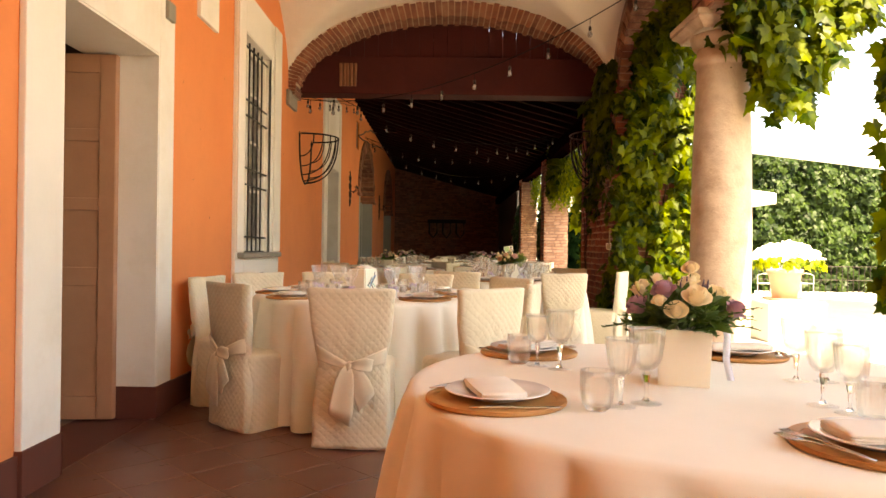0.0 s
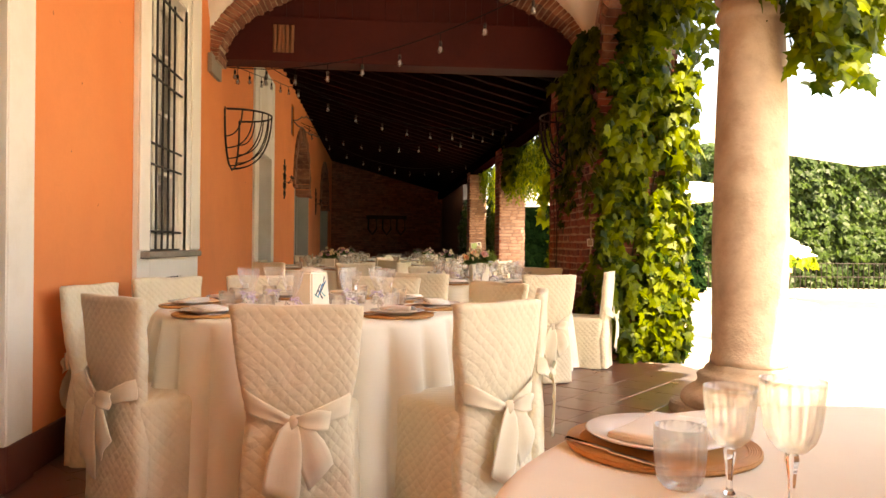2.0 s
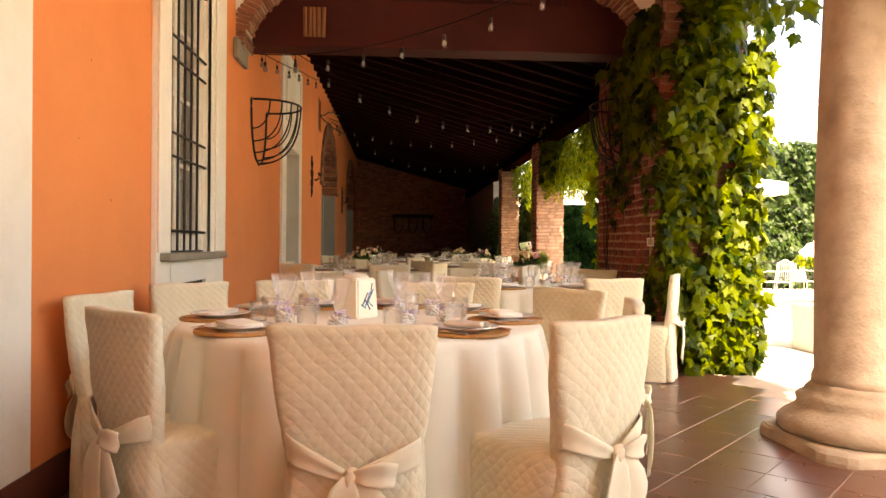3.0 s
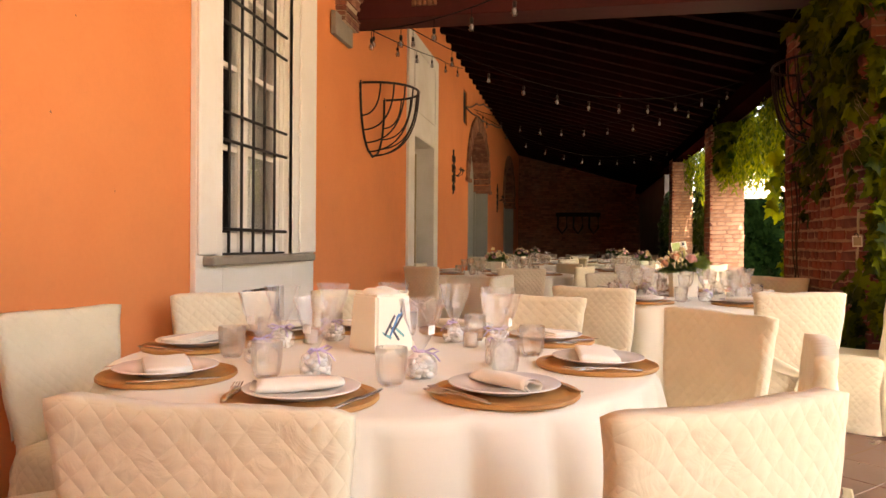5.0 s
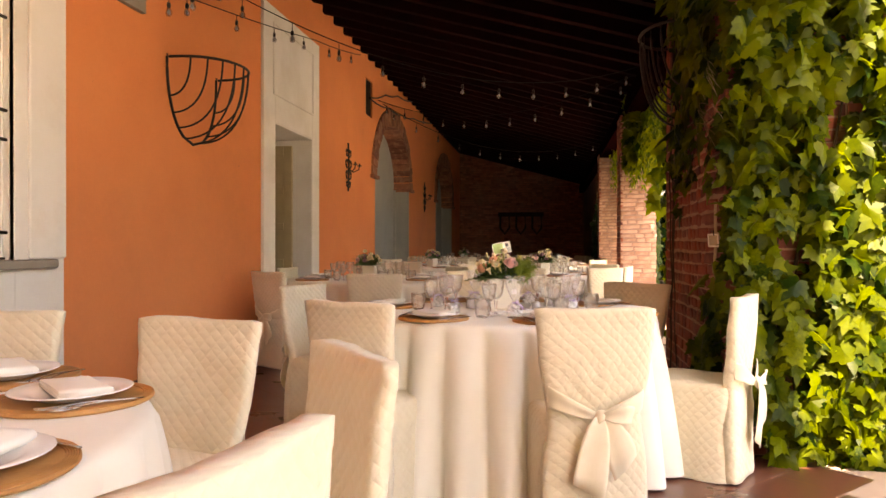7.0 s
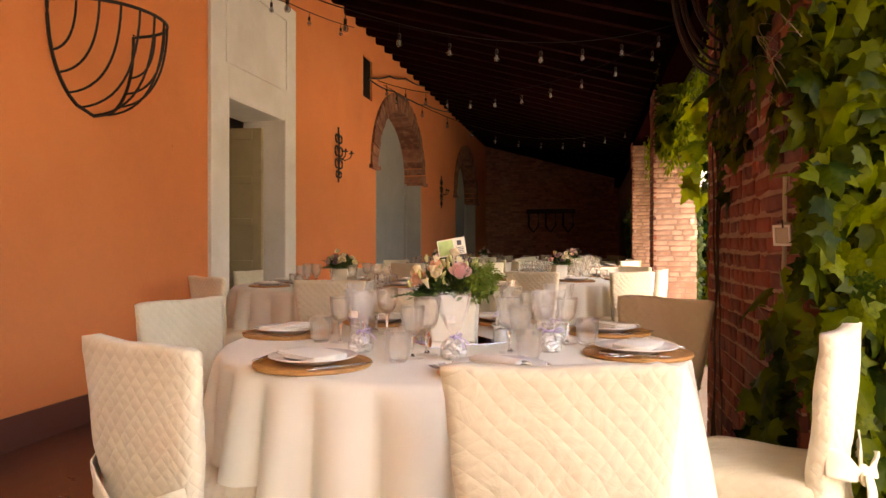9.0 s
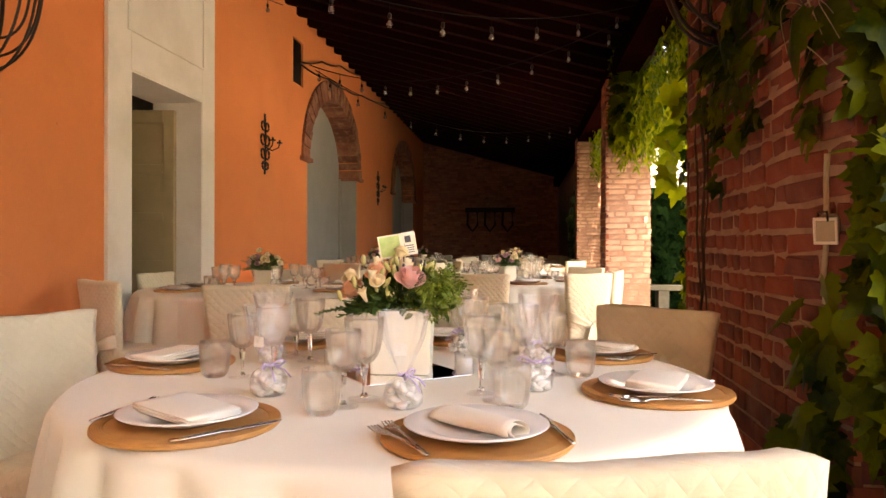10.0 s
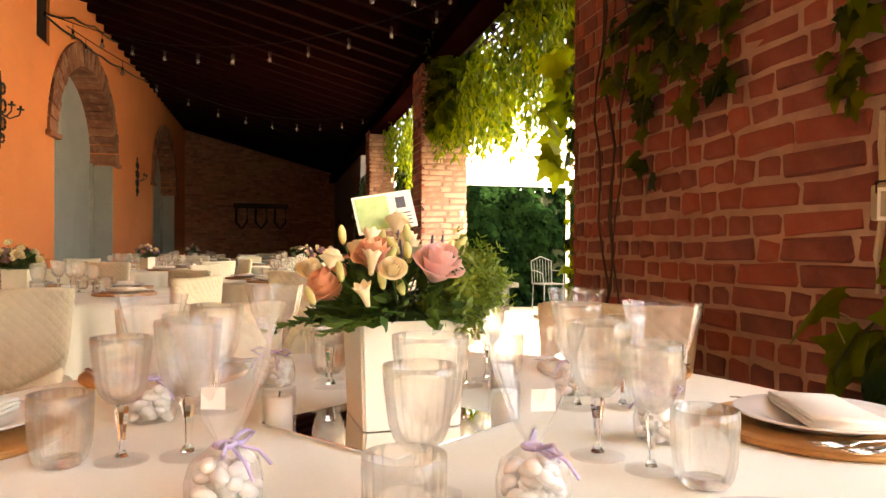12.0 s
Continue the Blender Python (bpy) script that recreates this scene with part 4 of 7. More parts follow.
CLOTHS = []
def table(x, y, turn, variant, wide=1.0, top=TOP):
    grow = Matrix.Diagonal((wide, wide, top / TOP, 1))
    e = thing("round_table", "round banquet table hidden under a white cloth", "table", pose(x, y, 0, 0, 0, turn) @ grow, "banquet tables")
    part("tabletop", lathe([(0.0, TOP - 0.035), (0.675, TOP - 0.035), (0.68, TOP - 0.02), (0.675, TOP - 0.006), (0.0, TOP - 0.006)], 48), DOORWOOD, e)
    for k in range(4):
        a = math.radians(45 + 90 * k)
        bm = bmesh.new()
        tube(bm, [(0.5 * math.cos(a), 0.5 * math.sin(a), 0.0), (0.48 * math.cos(a), 0.48 * math.sin(a), TOP - 0.035)], 0.02, 8)
        part("leg", bm, IRON, e)
    if variant >= len(CLOTHS):
        c = link("tablecloth", drape(variant), CLOTH, smooth=True)
        CLOTHS.append(c)
        tagged(c, "white round linen tablecloth falling in folds to the floor", "tablecloth", "tablecloths")
        c.matrix_basis = pose(x, y, top, 0, 0, turn) @ grow
    else:
        copy_thing(CLOTHS[variant], pose(x, y, top, 0, 0, turn) @ grow)

TOP_1 = 0.757
TABLES = [(0.77, 1.98), (-0.535, 5.06), (0.77, 7.97), (-0.88, 11.35), (0.95, 12.95), (-0.92, 15.7), (0.95, 17.2), (-0.92, 20.2), (0.95, 21.6)]
for k, (x, y) in enumerate(TABLES):
    table(x, y, 37 * k, k % 3, *((1.147, TOP_1) if k == 0 else (1.07 if k == 1 else 1.09,)))

CHAIR = None
def chair(x, y, face):
    """A chair under a quilted cover; it faces along face (degrees from +x). The back is at its own -y side."""
    global CHAIR
    m = pose(x, y, 0, 0, 0, face - 90)
    if CHAIR:
        return copy_thing(CHAIR, m)
    e = thing("banquet_chair", "chair in a cream quilted cover tied with a sash", "chair", m, "chairs round the tables")
    bm = bmesh.new()
    prof = [(0.228, 0.006), (0.224, 0.10), (0.219, 0.22), (0.216, 0.34), (0.215, 0.430), (0.210, 0.455), (0.196, 0.470), (0.165, 0.474)]
    rings = []
    n = 84
    for r, z in prof:
        ring = []
        for k in range(n):
            a = 2 * math.pi * k / n
            c, s = math.cos(a), math.sin(a)
            p = 6.5
            d = (abs(c) ** p + abs(s) ** p) ** (-1 / p)
            fold = 1 + 0.022 * (1 - z / 0.48) * math.sin(7 * a + 1.3) + 0.010 * (1 - z / 0.48) * math.sin(17 * a)
            ring.append(bm.verts.new((r * d * c * fold, 0.006 + r * d * s * fold * 1.03, z + (0.006 * math.sin(3 * a + 0.7) if z < 0.05 else 0))))
        rings.append(ring)
    for a, b in zip(rings, rings[1:]):
        for k in range(n):
            bm.faces.new((a[k], a[(k + 1) % n], b[(k + 1) % n], b[k]))
    bm.faces.new(rings[-1])
    for v in bm.verts:
        v.co += 0.008 * noise.noise_vector(v.co * 6.0) * (1.0 if v.co.z > 0.03 else 0.4)
    part("seat_cover", bm, QUILT, e, smooth=True)
    # the back is one sleeve from the floor over the top and down to the seat, drawn in at the ties
    bm = bmesh.new()
    rows, colsn = 40, 22
    knot = Vector((0.0, -0.25, 0.475))
    def half_width(z):
        return 0.212 + 0.034 * max(0.0, (z - 0.45) / 0.45) ** 1.3 - 0.024 * math.exp(-((z - 0.47) / 0.13) ** 2) + 0.010 * max(0.0, 0.3 - z)
    def at(u, z, front):
        w = half_width(z)
        rear = -0.252 - 0.018 * max(0.0, (z - 0.45) / 0.45) + 0.012 * math.exp(-((z - 0.47) / 0.12) ** 2) - 0.02 * max(0.0, 0.25 - z) + 0.020 * u * u
        th = 0.066 - 0.014 * max(0.0, (z - 0.6) / 0.3)
        p = Vector((w * u, rear + (th if front else 0.0), z))
        if z > 0.85:
            p.z -= 0.010 * (1 - u * u) + 0.012 * max(0.0, abs(u) - 0.85) / 0.15
        e4 = abs(u) ** 10
        p.y += (-1 if front else 1) * 0.012 * e4
        if not front:
            q = p - knot
            dist = math.hypot(q.x, q.z)
            p.y += 0.0030 * math.sin(11 * math.atan2(q.z, q.x) + 2.0 * math.sin(9 * dist)) * math.exp(-((dist - 0.12) / 0.11) ** 2)
            p.y -= 0.005 * math.sin(q.z * 13 + 5 * u) * (1 - u * u) * (z < 0.44)
        return p
    sides = []
    for front in (False, True):
        g = [[bm.verts.new(at(-1 + 2 * i / colsn, 0.008 + 0.899 * j / rows, front)) for i in range(colsn + 1)] for j in range(rows + 1)]
        for j in range(rows):
            for i in range(colsn):
                bm.faces.new((g[j][i], g[j][i + 1], g[j + 1][i + 1], g[j + 1][i]))
        sides.append(g)
    f, b = sides
    for j in range(rows):
        for i in (0, colsn):
            bm.faces.new((f[j][i], f[j + 1][i], b[j + 1][i], b[j][i]))
    for i in range(colsn):
        for j in (0, rows):
            bm.faces.new((f[j][i], f[j][i + 1], b[j][i + 1], b[j][i]))
    for v in bm.verts:
        v.co += 0.007 * noise.noise_vector(v.co * 7.0) + 0.0025 * noise.noise_vector(v.co * 23.0)
    bmesh.ops.bevel(bm, geom=[ed for ed in bm.edges if len(ed.link_faces) == 2 and ed.calc_face_angle(0) > 0.9], offset=0.007, segments=2, affect="EDGES")
    part("back_cover", bm, QUILT, e, smooth=True)

    def ribbon(name, path, widths, tilt, ripple=0.006, seed=0.0):
        """A flat strip of cloth along a path, with lengthwise pleats."""
        bm = bmesh.new()
        fr, bk = [], []
        for k, ((px, py, pz), w, tl) in enumerate(zip(path, widths, tilt)):
            r0, r1 = [], []
            for i in range(9):
                u = -1 + i / 4
                wave = 0.6 * ripple * math.cos(u * 3.2 + seed + 0.35 * k) * (0.4 + 1.2 * k / len(path))
                o = Vector((px + u * w * math.cos(tl), py + wave, pz + u * w * math.sin(tl)))
                r0.append(bm.verts.new(o))
                r1.append(bm.verts.new(o + Vector((0, 0.004, 0))))
            fr.append(r0)
            bk.append(r1)
        n = len(path)
        for j in range(n - 1):
            for i in range(8):
                bm.faces.new((fr[j][i], fr[j][i + 1], fr[j + 1][i + 1], fr[j + 1][i]))
                bm.faces.new((bk[j][i], bk[j + 1][i], bk[j + 1][i + 1], bk[j][i + 1]))
            for i in (0, 8):
                bm.faces.new((fr[j][i], fr[j + 1][i], bk[j + 1][i], bk[j][i]))
        for j in (0, n - 1):
            for i in range(8):
                bm.faces.new((fr[j][i], bk[j][i], bk[j][i + 1], fr[j][i + 1]))
        part(name, bm, SASH, e, "plain cream tie" if name == "tie" else "", smooth=True)

    # wide ties from the side seams to the knot, their tails, and a loop
    h90 = math.pi / 2
    ribbon("tie", [(-0.198, -0.222, 0.548), (-0.165, -0.257, 0.535), (-0.11, -0.268, 0.512), (-0.055, -0.275, 0.490), (-0.012, -0.282, 0.476)], [0.044, 0.043, 0.038, 0.030, 0.019], [h90 + 0.1, h90 + 0.15, h90 + 0.25, h90 + 0.3, h90 + 0.3], 0.005, 0.6)
    ribbon("tie", [(0.198, -0.222, 0.530), (0.165, -0.257, 0.520), (0.11, -0.268, 0.502), (0.055, -0.275, 0.486), (0.012, -0.282, 0.476)], [0.044, 0.043, 0.038, 0.030, 0.019], [h90 - 0.1, h90 - 0.15, h90 - 0.25, h90 - 0.3, h90 - 0.3], 0.005, 2.2)
    bm = bmesh.new()
    bmesh.ops.create_icosphere(bm, subdivisions=3, radius=1, matrix=Matrix.LocRotScale((0.0, -0.287, 0.472), None, (0.024, 0.017, 0.029)))
    for v in bm.verts:
        v.co += 0.006 * noise.noise_vector(v.co * 40)
    part("knot", bm, SASH, e, smooth=True)
    ribbon("sash_tail", [(-0.006, -0.296, 0.475), (-0.016, -0.305, 0.44), (-0.026, -0.309, 0.38), (-0.036, -0.308, 0.31), (-0.044, -0.304, 0.24), (-0.052, -0.300, 0.18)], [0.018, 0.040, 0.056, 0.064, 0.069, 0.072], [-0.25, -0.2, -0.15, -0.15, -0.2, -0.55], 0.008)
    ribbon("sash_tail", [(0.008, -0.294, 0.470), (0.036, -0.304, 0.435), (0.060, -0.310, 0.385), (0.080, -0.310, 0.33), (0.098, -0.305, 0.275)], [0.018, 0.040, 0.056, 0.062, 0.066], [0.45, 0.5, 0.45, 0.5, 0.85], 0.008, 1.4)
    ribbon("sash_loop", [(0.006, -0.300, 0.482), (0.045, -0.314, 0.486), (0.088, -0.314, 0.488), (0.128, -0.298, 0.482)], [0.014, 0.030, 0.038, 0.034], [1.6, 1.5, 1.45, 1.4], 0.006)
    CHAIR = e
    return e

def ring(cx, cy, r, angles):
    for a in angles:
        c, s = math.cos(math.radians(a)), math.sin(math.radians(a))
        chair(cx + r * c, cy + r * s, a + 180)

for x, y, face in ((-0.50, 4.13, 89), (-1.17, 4.49, 47), (-1.50, 5.08, -10), (-1.42, 5.86, -43), (-0.98, 6.16, -76), (-0.20, 6.02, -103),
                   (0.37, 5.50, 217), (0.41, 4.87, 166), (0.16, 4.28, 126),
                   (1.15, 7.12, 104), (0.24, 7.225, 66), (1.785, 7.83, 154), (1.45, 8.66, 231), (-0.28, 8.19, -13), (0.44, 8.85, -70),
                   (-0.52, 10.20, 101), (-1.46, 10.47, 60), (-1.62, 11.45, -3), (-0.05, 11.0, 155), (-0.2, 11.95, 220), (-1.1, 12.25, -80),
                   (0.79, 12.05, 82), (1.52, 12.22, 125), (1.75, 12.75, 165), (0.15, 13.3, -25), (1.0, 13.9, -92), (1.6, 13.55, 222)):
    chair(x, y, face)
for k, (x, y) in enumerate(TABLES[5:]):
    ring(x, y, 0.93, (-100 + 9 * k, -42 + 5 * k, 18 + 7 * k, 77, 140 - 6 * k, 197 + 4 * k))
# ---- what stands on the tables ----
MASTER = {}
def put(kind, m, make):
    """Build a thing once, then copy it."""
    if kind in MASTER:
        return copy_thing(MASTER[kind], m)
    e = make()
    e.matrix_basis = m
    MASTER[kind] = e
    return e

def single(name, bm, material, label, category, group, smooth=True):
    return tagged(link(name, bm, material, smooth=smooth), label, category, group)

def make_charger():
    e = thing("charger_plate", "round brown woven wood charger mat", "placemat", None, "chargers on the tables")
    part("disc", lathe([(0, 0), (0.168, 0), (0.172, 0.004), (0.172, 0.008), (0.166, 0.0115), (0.13, 0.0095), (0, 0.0095)], 48), WICKER, e, smooth=True)
    for r in (0.1695, 0.1655, 0.1615, 0.1575, 0.1535, 0.1495):
        bm = bmesh.new()
        tube(bm, [(r * math.cos(a), r * math.sin(a), 0.0105) for a in [2 * math.pi * k / 48 for k in range(48)]], 0.0022, 6, closed=True)
        part("rim_coil", bm, WICKER, e, smooth=True)
    return e

def make_plate():
    return single("dinner_plate", lathe([(0, 0.004), (0.06, 0.003), (0.068, 0.0), (0.072, 0.003), (0.085, 0.009), (0.127, 0.0185), (0.130, 0.021), (0.127, 0.0225), (0.086, 0.013), (0.075, 0.0085), (0, 0.008)], 48), CHINA, "white china dinner plate on a charger", "plate", "plates on the tables")

def make_napkin():
    bm = bmesh.new()
    g = []
    sec = []
    for k in range(15):
        a = -math.pi / 2 + math.pi * k / 14
        sec.append((0.045 + 0.011 * math.cos(a), 0.011 + 0.011 * math.sin(a)))
    sec = [(-0.055, 0.001)] + sec + [(-0.05, 0.019), (-0.056, 0.011)]
    n = 13
    for j in range(n):
        y = -0.105 + 0.21 * j / (n - 1)
        g.append([bm.verts.new((px + 0.003 * math.sin(9 * y), y, pz + 0.0025 * math.sin(14 * y + px * 20) + 0.002)) for px, pz in sec])
    m = len(sec)
    for j in range(n - 1):
        for i in range(m):
            bm.faces.new((g[j][i], g[j][(i + 1) % m], g[j + 1][(i + 1) % m], g[j + 1][i]))
    bm.faces.new(g[0][::-1])
    bm.faces.new(g[-1])
    e = single("napkin", bm, NAPKIN, "cream linen napkin folded on the plate", "napkin", "napkins on the plates")
    return e

def make_napkin_flat():
    bm = bmesh.new()
    sec = [(-0.053, 0.0005), (0.054, 0.0005), (0.0565, 0.003), (0.054, 0.0055), (0.048, 0.006), (0.054, 0.0065), (0.0565, 0.009), (0.054, 0.0115), (0.047, 0.012), (0.053, 0.0125), (0.055, 0.015), (0.052, 0.0175),
           (-0.051, 0.0175), (-0.055, 0.015), (-0.052, 0.0125), (-0.046, 0.012), (-0.054, 0.0115), (-0.0565, 0.009), (-0.054, 0.0065), (-0.047, 0.006), (-0.054, 0.0055), (-0.0555, 0.003)]
    g = []
    for j in range(11):
        y = -0.098 + 0.0196 * j
        sl = 0.94 if j in (0, 10) else 1.0
        g.append([bm.verts.new((px * (1 + 0.012 * math.sin(23 * y)), y, 0.009 + (pz - 0.009) * sl + 0.004 * math.sin(12 * y + 25 * px) * pz / 0.018)) for px, pz in sec])
    for a, b in zip(g, g[1:]):
        for i in range(len(sec)):
            q = (i + 1) % len(sec)
            bm.faces.new((a[i], a[q], b[q], b[i]))
    bm.faces.new(g[0][::-1])
    bm.faces.new(g[-1])
    return single("napkin", bm, NAPKIN, "cream linen napkin folded flat on the plate", "napkin", "napkins on the plates")

def make_napkin_rolled():
    """A square folded over and rolled into a loose flattened tube, open at its end."""
    turn = [0.35 + 9.6 * k / 44 for k in range(45)]
    g = []
    bm = bmesh.new()
    for side in (1.0, -1.0):
        rows = []
        for j in range(12):
            u = j / 11
            y = -0.105 + 0.19 * u
            wide, high = 0.030 + 0.014 * u, 0.0185 - 0.005 * u
            row = []
            for k, a in enumerate(turn):
                q = 0.50 + 0.50 * k / 44 + 0.022 * side
                row.append(bm.verts.new((wide * q * math.cos(a) + 0.004 * math.sin(9 * y), y + 0.006 * math.sin(a), 0.0205 - 0.004 * u + high * q * math.sin(a) + 0.0012 * math.sin(31 * y + a))))
            rows.append(row)
        g.append(rows)
    top, low = g
    for j in range(11):
        for k in range(44):
            bm.faces.new((top[j][k], top[j][k + 1], top[j + 1][k + 1], top[j + 1][k]))
            bm.faces.new((low[j + 1][k], low[j + 1][k + 1], low[j][k + 1], low[j][k]))
        for k in (0, 44):
            bm.faces.new((top[j][k], top[j + 1][k], low[j + 1][k], low[j][k]))
    for j in (0, 11):
        for k in range(44):
            bm.faces.new((top[j][k], low[j][k], low[j][k + 1], top[j][k + 1]))
    bmesh.ops.recalc_face_normals(bm, faces=bm.faces)
    return single("napkin", bm, NAPKIN, "cream linen napkin loosely rolled on the plate", "napkin", "napkins on the plates")

def make_fork():
    bm = bmesh.new()
    prof = [(-0.095, 0.0045, 0.002), (-0.06, 0.004, 0.004), (-0.01, 0.0028, 0.006), (0.03, 0.003, 0.005), (0.045, 0.010, 0.003), (0.055, 0.0115, 0.0025)]
    rows = []
    for y, w, z in prof:
        rows.append([bm.verts.new((-w, y, z)), bm.verts.new((w, y, z)), bm.verts.new((w, y, z + 0.0022)), bm.verts.new((-w, y, z + 0.0022))])
    for a, b in zip(rows, rows[1:]):
        for i in range(4):
            bm.faces.new((a[i], a[(i + 1) % 4], b[(i + 1) % 4], b[i]))
    bm.faces.new(rows[0])
    bm.faces.new(rows[-1])
    for k in range(4):
        x = -0.0095 + 0.0063 * k
        tube(bm, [(x, 0.052, 0.0036), (x, 0.075, 0.003), (x, 0.098, 0.006)], 0.0016, 5)
    return single("fork", bm, STEEL, "steel table fork lying on the charger", "fork", "forks on the tables")

def make_knife():
    bm = bmesh.new()
    prof = [(-0.105, 0.005), (-0.06, 0.0055), (-0.005, 0.0045), (0.0, 0.008), (0.06, 0.0085), (0.095, 0.006), (0.108, 0.001)]
    rows = []
    for y, w in prof:
        th = 0.005 if y < -0.002 else 0.002
        rows.append([bm.verts.new((-w * 0.6, y, 0.001)), bm.verts.new((w, y, 0.001)), bm.verts.new((w, y, 0.001 + th * 0.5)), bm.verts.new((-w * 0.6, y, 0.001 + th))])
    for a, b in zip(rows, rows[1:]):
        for i in range(4):
            bm.faces.new((a[i], a[(i + 1) % 4], b[(i + 1) % 4], b[i]))
    bm.faces.new(rows[0])
    bm.faces.new(rows[-1])
    return single("knife", bm, STEEL, "steel table knife lying on the charger", "knife", "knives on the tables")

def ribbed(lo, hi, depth=0.035, n=18):
    """Flutes round the outside, on the given rings only."""
    return lambda a, i: 1 + (depth * math.cos(n * a) if lo <= i <= hi else 0)

def make_goblet():
    e = thing("goblet", "clear ribbed stemmed wine glass", "wine glass", None, "glasses on the tables")
    prof = [(0.0, 0.0735), (0.004, 0.074), (0.015, 0.077), (0.026, 0.088), (0.031, 0.102), (0.034, 0.125), (0.037, 0.150), (0.0385, 0.164), (0.0370, 0.1645), (0.0355, 0.150), (0.0325, 0.125), (0.0295, 0.103), (0.024, 0.090), (0.012, 0.0805), (0.0, 0.079)]
    part("bowl", lathe(prof, 180, ribbed(2, 6)), GLASS, e, smooth=True)
    part("stem", lathe([(0.0, 0.006), (0.009, 0.006), (0.0045, 0.014), (0.0044, 0.026), (0.0062, 0.048), (0.0092, 0.066), (0.0085, 0.073), (0.004, 0.0755), (0, 0.076)], 6), SOLIDGLASS, e)
    part("foot", lathe([(0.0, 0.0), (0.034, 0.0), (0.0345, 0.0015), (0.012, 0.0055), (0.0, 0.007)], 32), FOOTGLASS, e, smooth=True)
    return e

def make_goblet_large():
    e = thing("goblet", "large clear ribbed stemmed water glass", "wine glass", None, "glasses on the tables")
    prof = [(0.0, 0.0795), (0.004, 0.080), (0.018, 0.084), (0.030, 0.098), (0.036, 0.115), (0.040, 0.145), (0.043, 0.172), (0.0445, 0.184), (0.0430, 0.1845), (0.0412, 0.172), (0.0385, 0.145), (0.0343, 0.116), (0.028, 0.100), (0.014, 0.0875), (0.0, 0.086)]
    part("bowl", lathe(prof, 180, ribbed(2, 6)), GLASS, e, smooth=True)
    part("stem", lathe([(0.0, 0.006), (0.010, 0.006), (0.005, 0.015), (0.0048, 0.030), (0.0068, 0.052), (0.0102, 0.071), (0.0095, 0.079), (0.004, 0.0815), (0, 0.082)], 6), SOLIDGLASS, e)
    part("foot", lathe([(0.0, 0.0), (0.037, 0.0), (0.0375, 0.0015), (0.013, 0.0055), (0.0, 0.007)], 32), FOOTGLASS, e, smooth=True)
    return e

def make_tumbler():
    e = thing("tumbler", "clear ribbed water tumbler", "glass", None, "glasses on the tables")
    prof = [(0.0275, 0.003), (0.0325, 0.010), (0.0365, 0.028), (0.0385, 0.055), (0.0395, 0.080), (0.0397, 0.093), (0.0382, 0.0935), (0.0368, 0.055), (0.0345, 0.030), (0.0300, 0.014), (0.0260, 0.006), (0.0275, 0.003)]
    part("wall", lathe(prof, 180, ribbed(1, 4, 0.030, 20)), GLASS, e, smooth=True)
    part("base", lathe([(0, 0.0), (0.024, 0.0), (0.0255, 0.003), (0.0250, 0.009), (0, 0.008)], 32), SOLIDGLASS, e, smooth=True)
    return e

def make_favour():
    rnd = random.Random(5)
    e = thing("favour_bag", "clear bag of white sugared almonds tied with lilac ribbon", "favour bag", None, "favours on the tables")
    for k in range(30):
        a, r, z = k * 2.4, (0.006, 0.018, 0.027, 0.029, 0.025)[k % 5] * (1 - 0.12 * (k // 18)), 0.010 + 0.011 * (k // 7)
        bm = bmesh.new()
        bmesh.ops.create_icosphere(bm, subdivisions=2, radius=1, matrix=Matrix.LocRotScale((r * math.cos(a), r * math.sin(a), z), Euler((rnd.uniform(-0.5, 0.5), rnd.uniform(-0.5, 0.5), rnd.uniform(0, 3))), (0.0130, 0.0090, 0.0075)))
        part("almond", bm, ALMOND, e, smooth=True)
    def crease(a, i):
        return 1 + (0.10 if i > 5 else 0.03) * math.sin(7 * a + i) + 0.04 * math.sin(11 * a)
    part("film", lathe([(0.0, 0.001), (0.03, 0.001), (0.039, 0.010), (0.041, 0.03), (0.036, 0.052), (0.014, 0.068), (0.008, 0.074), (0.022, 0.10), (0.042, 0.150), (0.054, 0.205)], 48, crease), FILM, e, smooth=True)
    bm = bmesh.new()
    tube(bm, [(0.011 * math.cos(a), 0.011 * math.sin(a), 0.069) for a in [k * 0.5236 for k in range(12)]], 0.003, 6, closed=True)
    for sg in (-1, 1):
        tube(bm, [(0, 0.012 * sg, 0.069), (0.012, 0.03 * sg, 0.078), (0.016, 0.045 * sg, 0.072), (0.010, 0.03 * sg, 0.064), (0.004, 0.012 * sg, 0.068)], 0.0028, 5)
        tube(bm, [(0.01, 0.006 * sg, 0.068), (0.03, 0.022 * sg, 0.058), (0.042, 0.03 * sg, 0.040)], 0.0022, 5)
    part("ribbon", bm, LILAC, e, "lilac satin ribbon", smooth=True)
    part("tag", boxed(-0.013, 0.013, -0.0335, -0.0325, 0.115, 0.138), ALMOND, e, "small white paper tag")
    return e

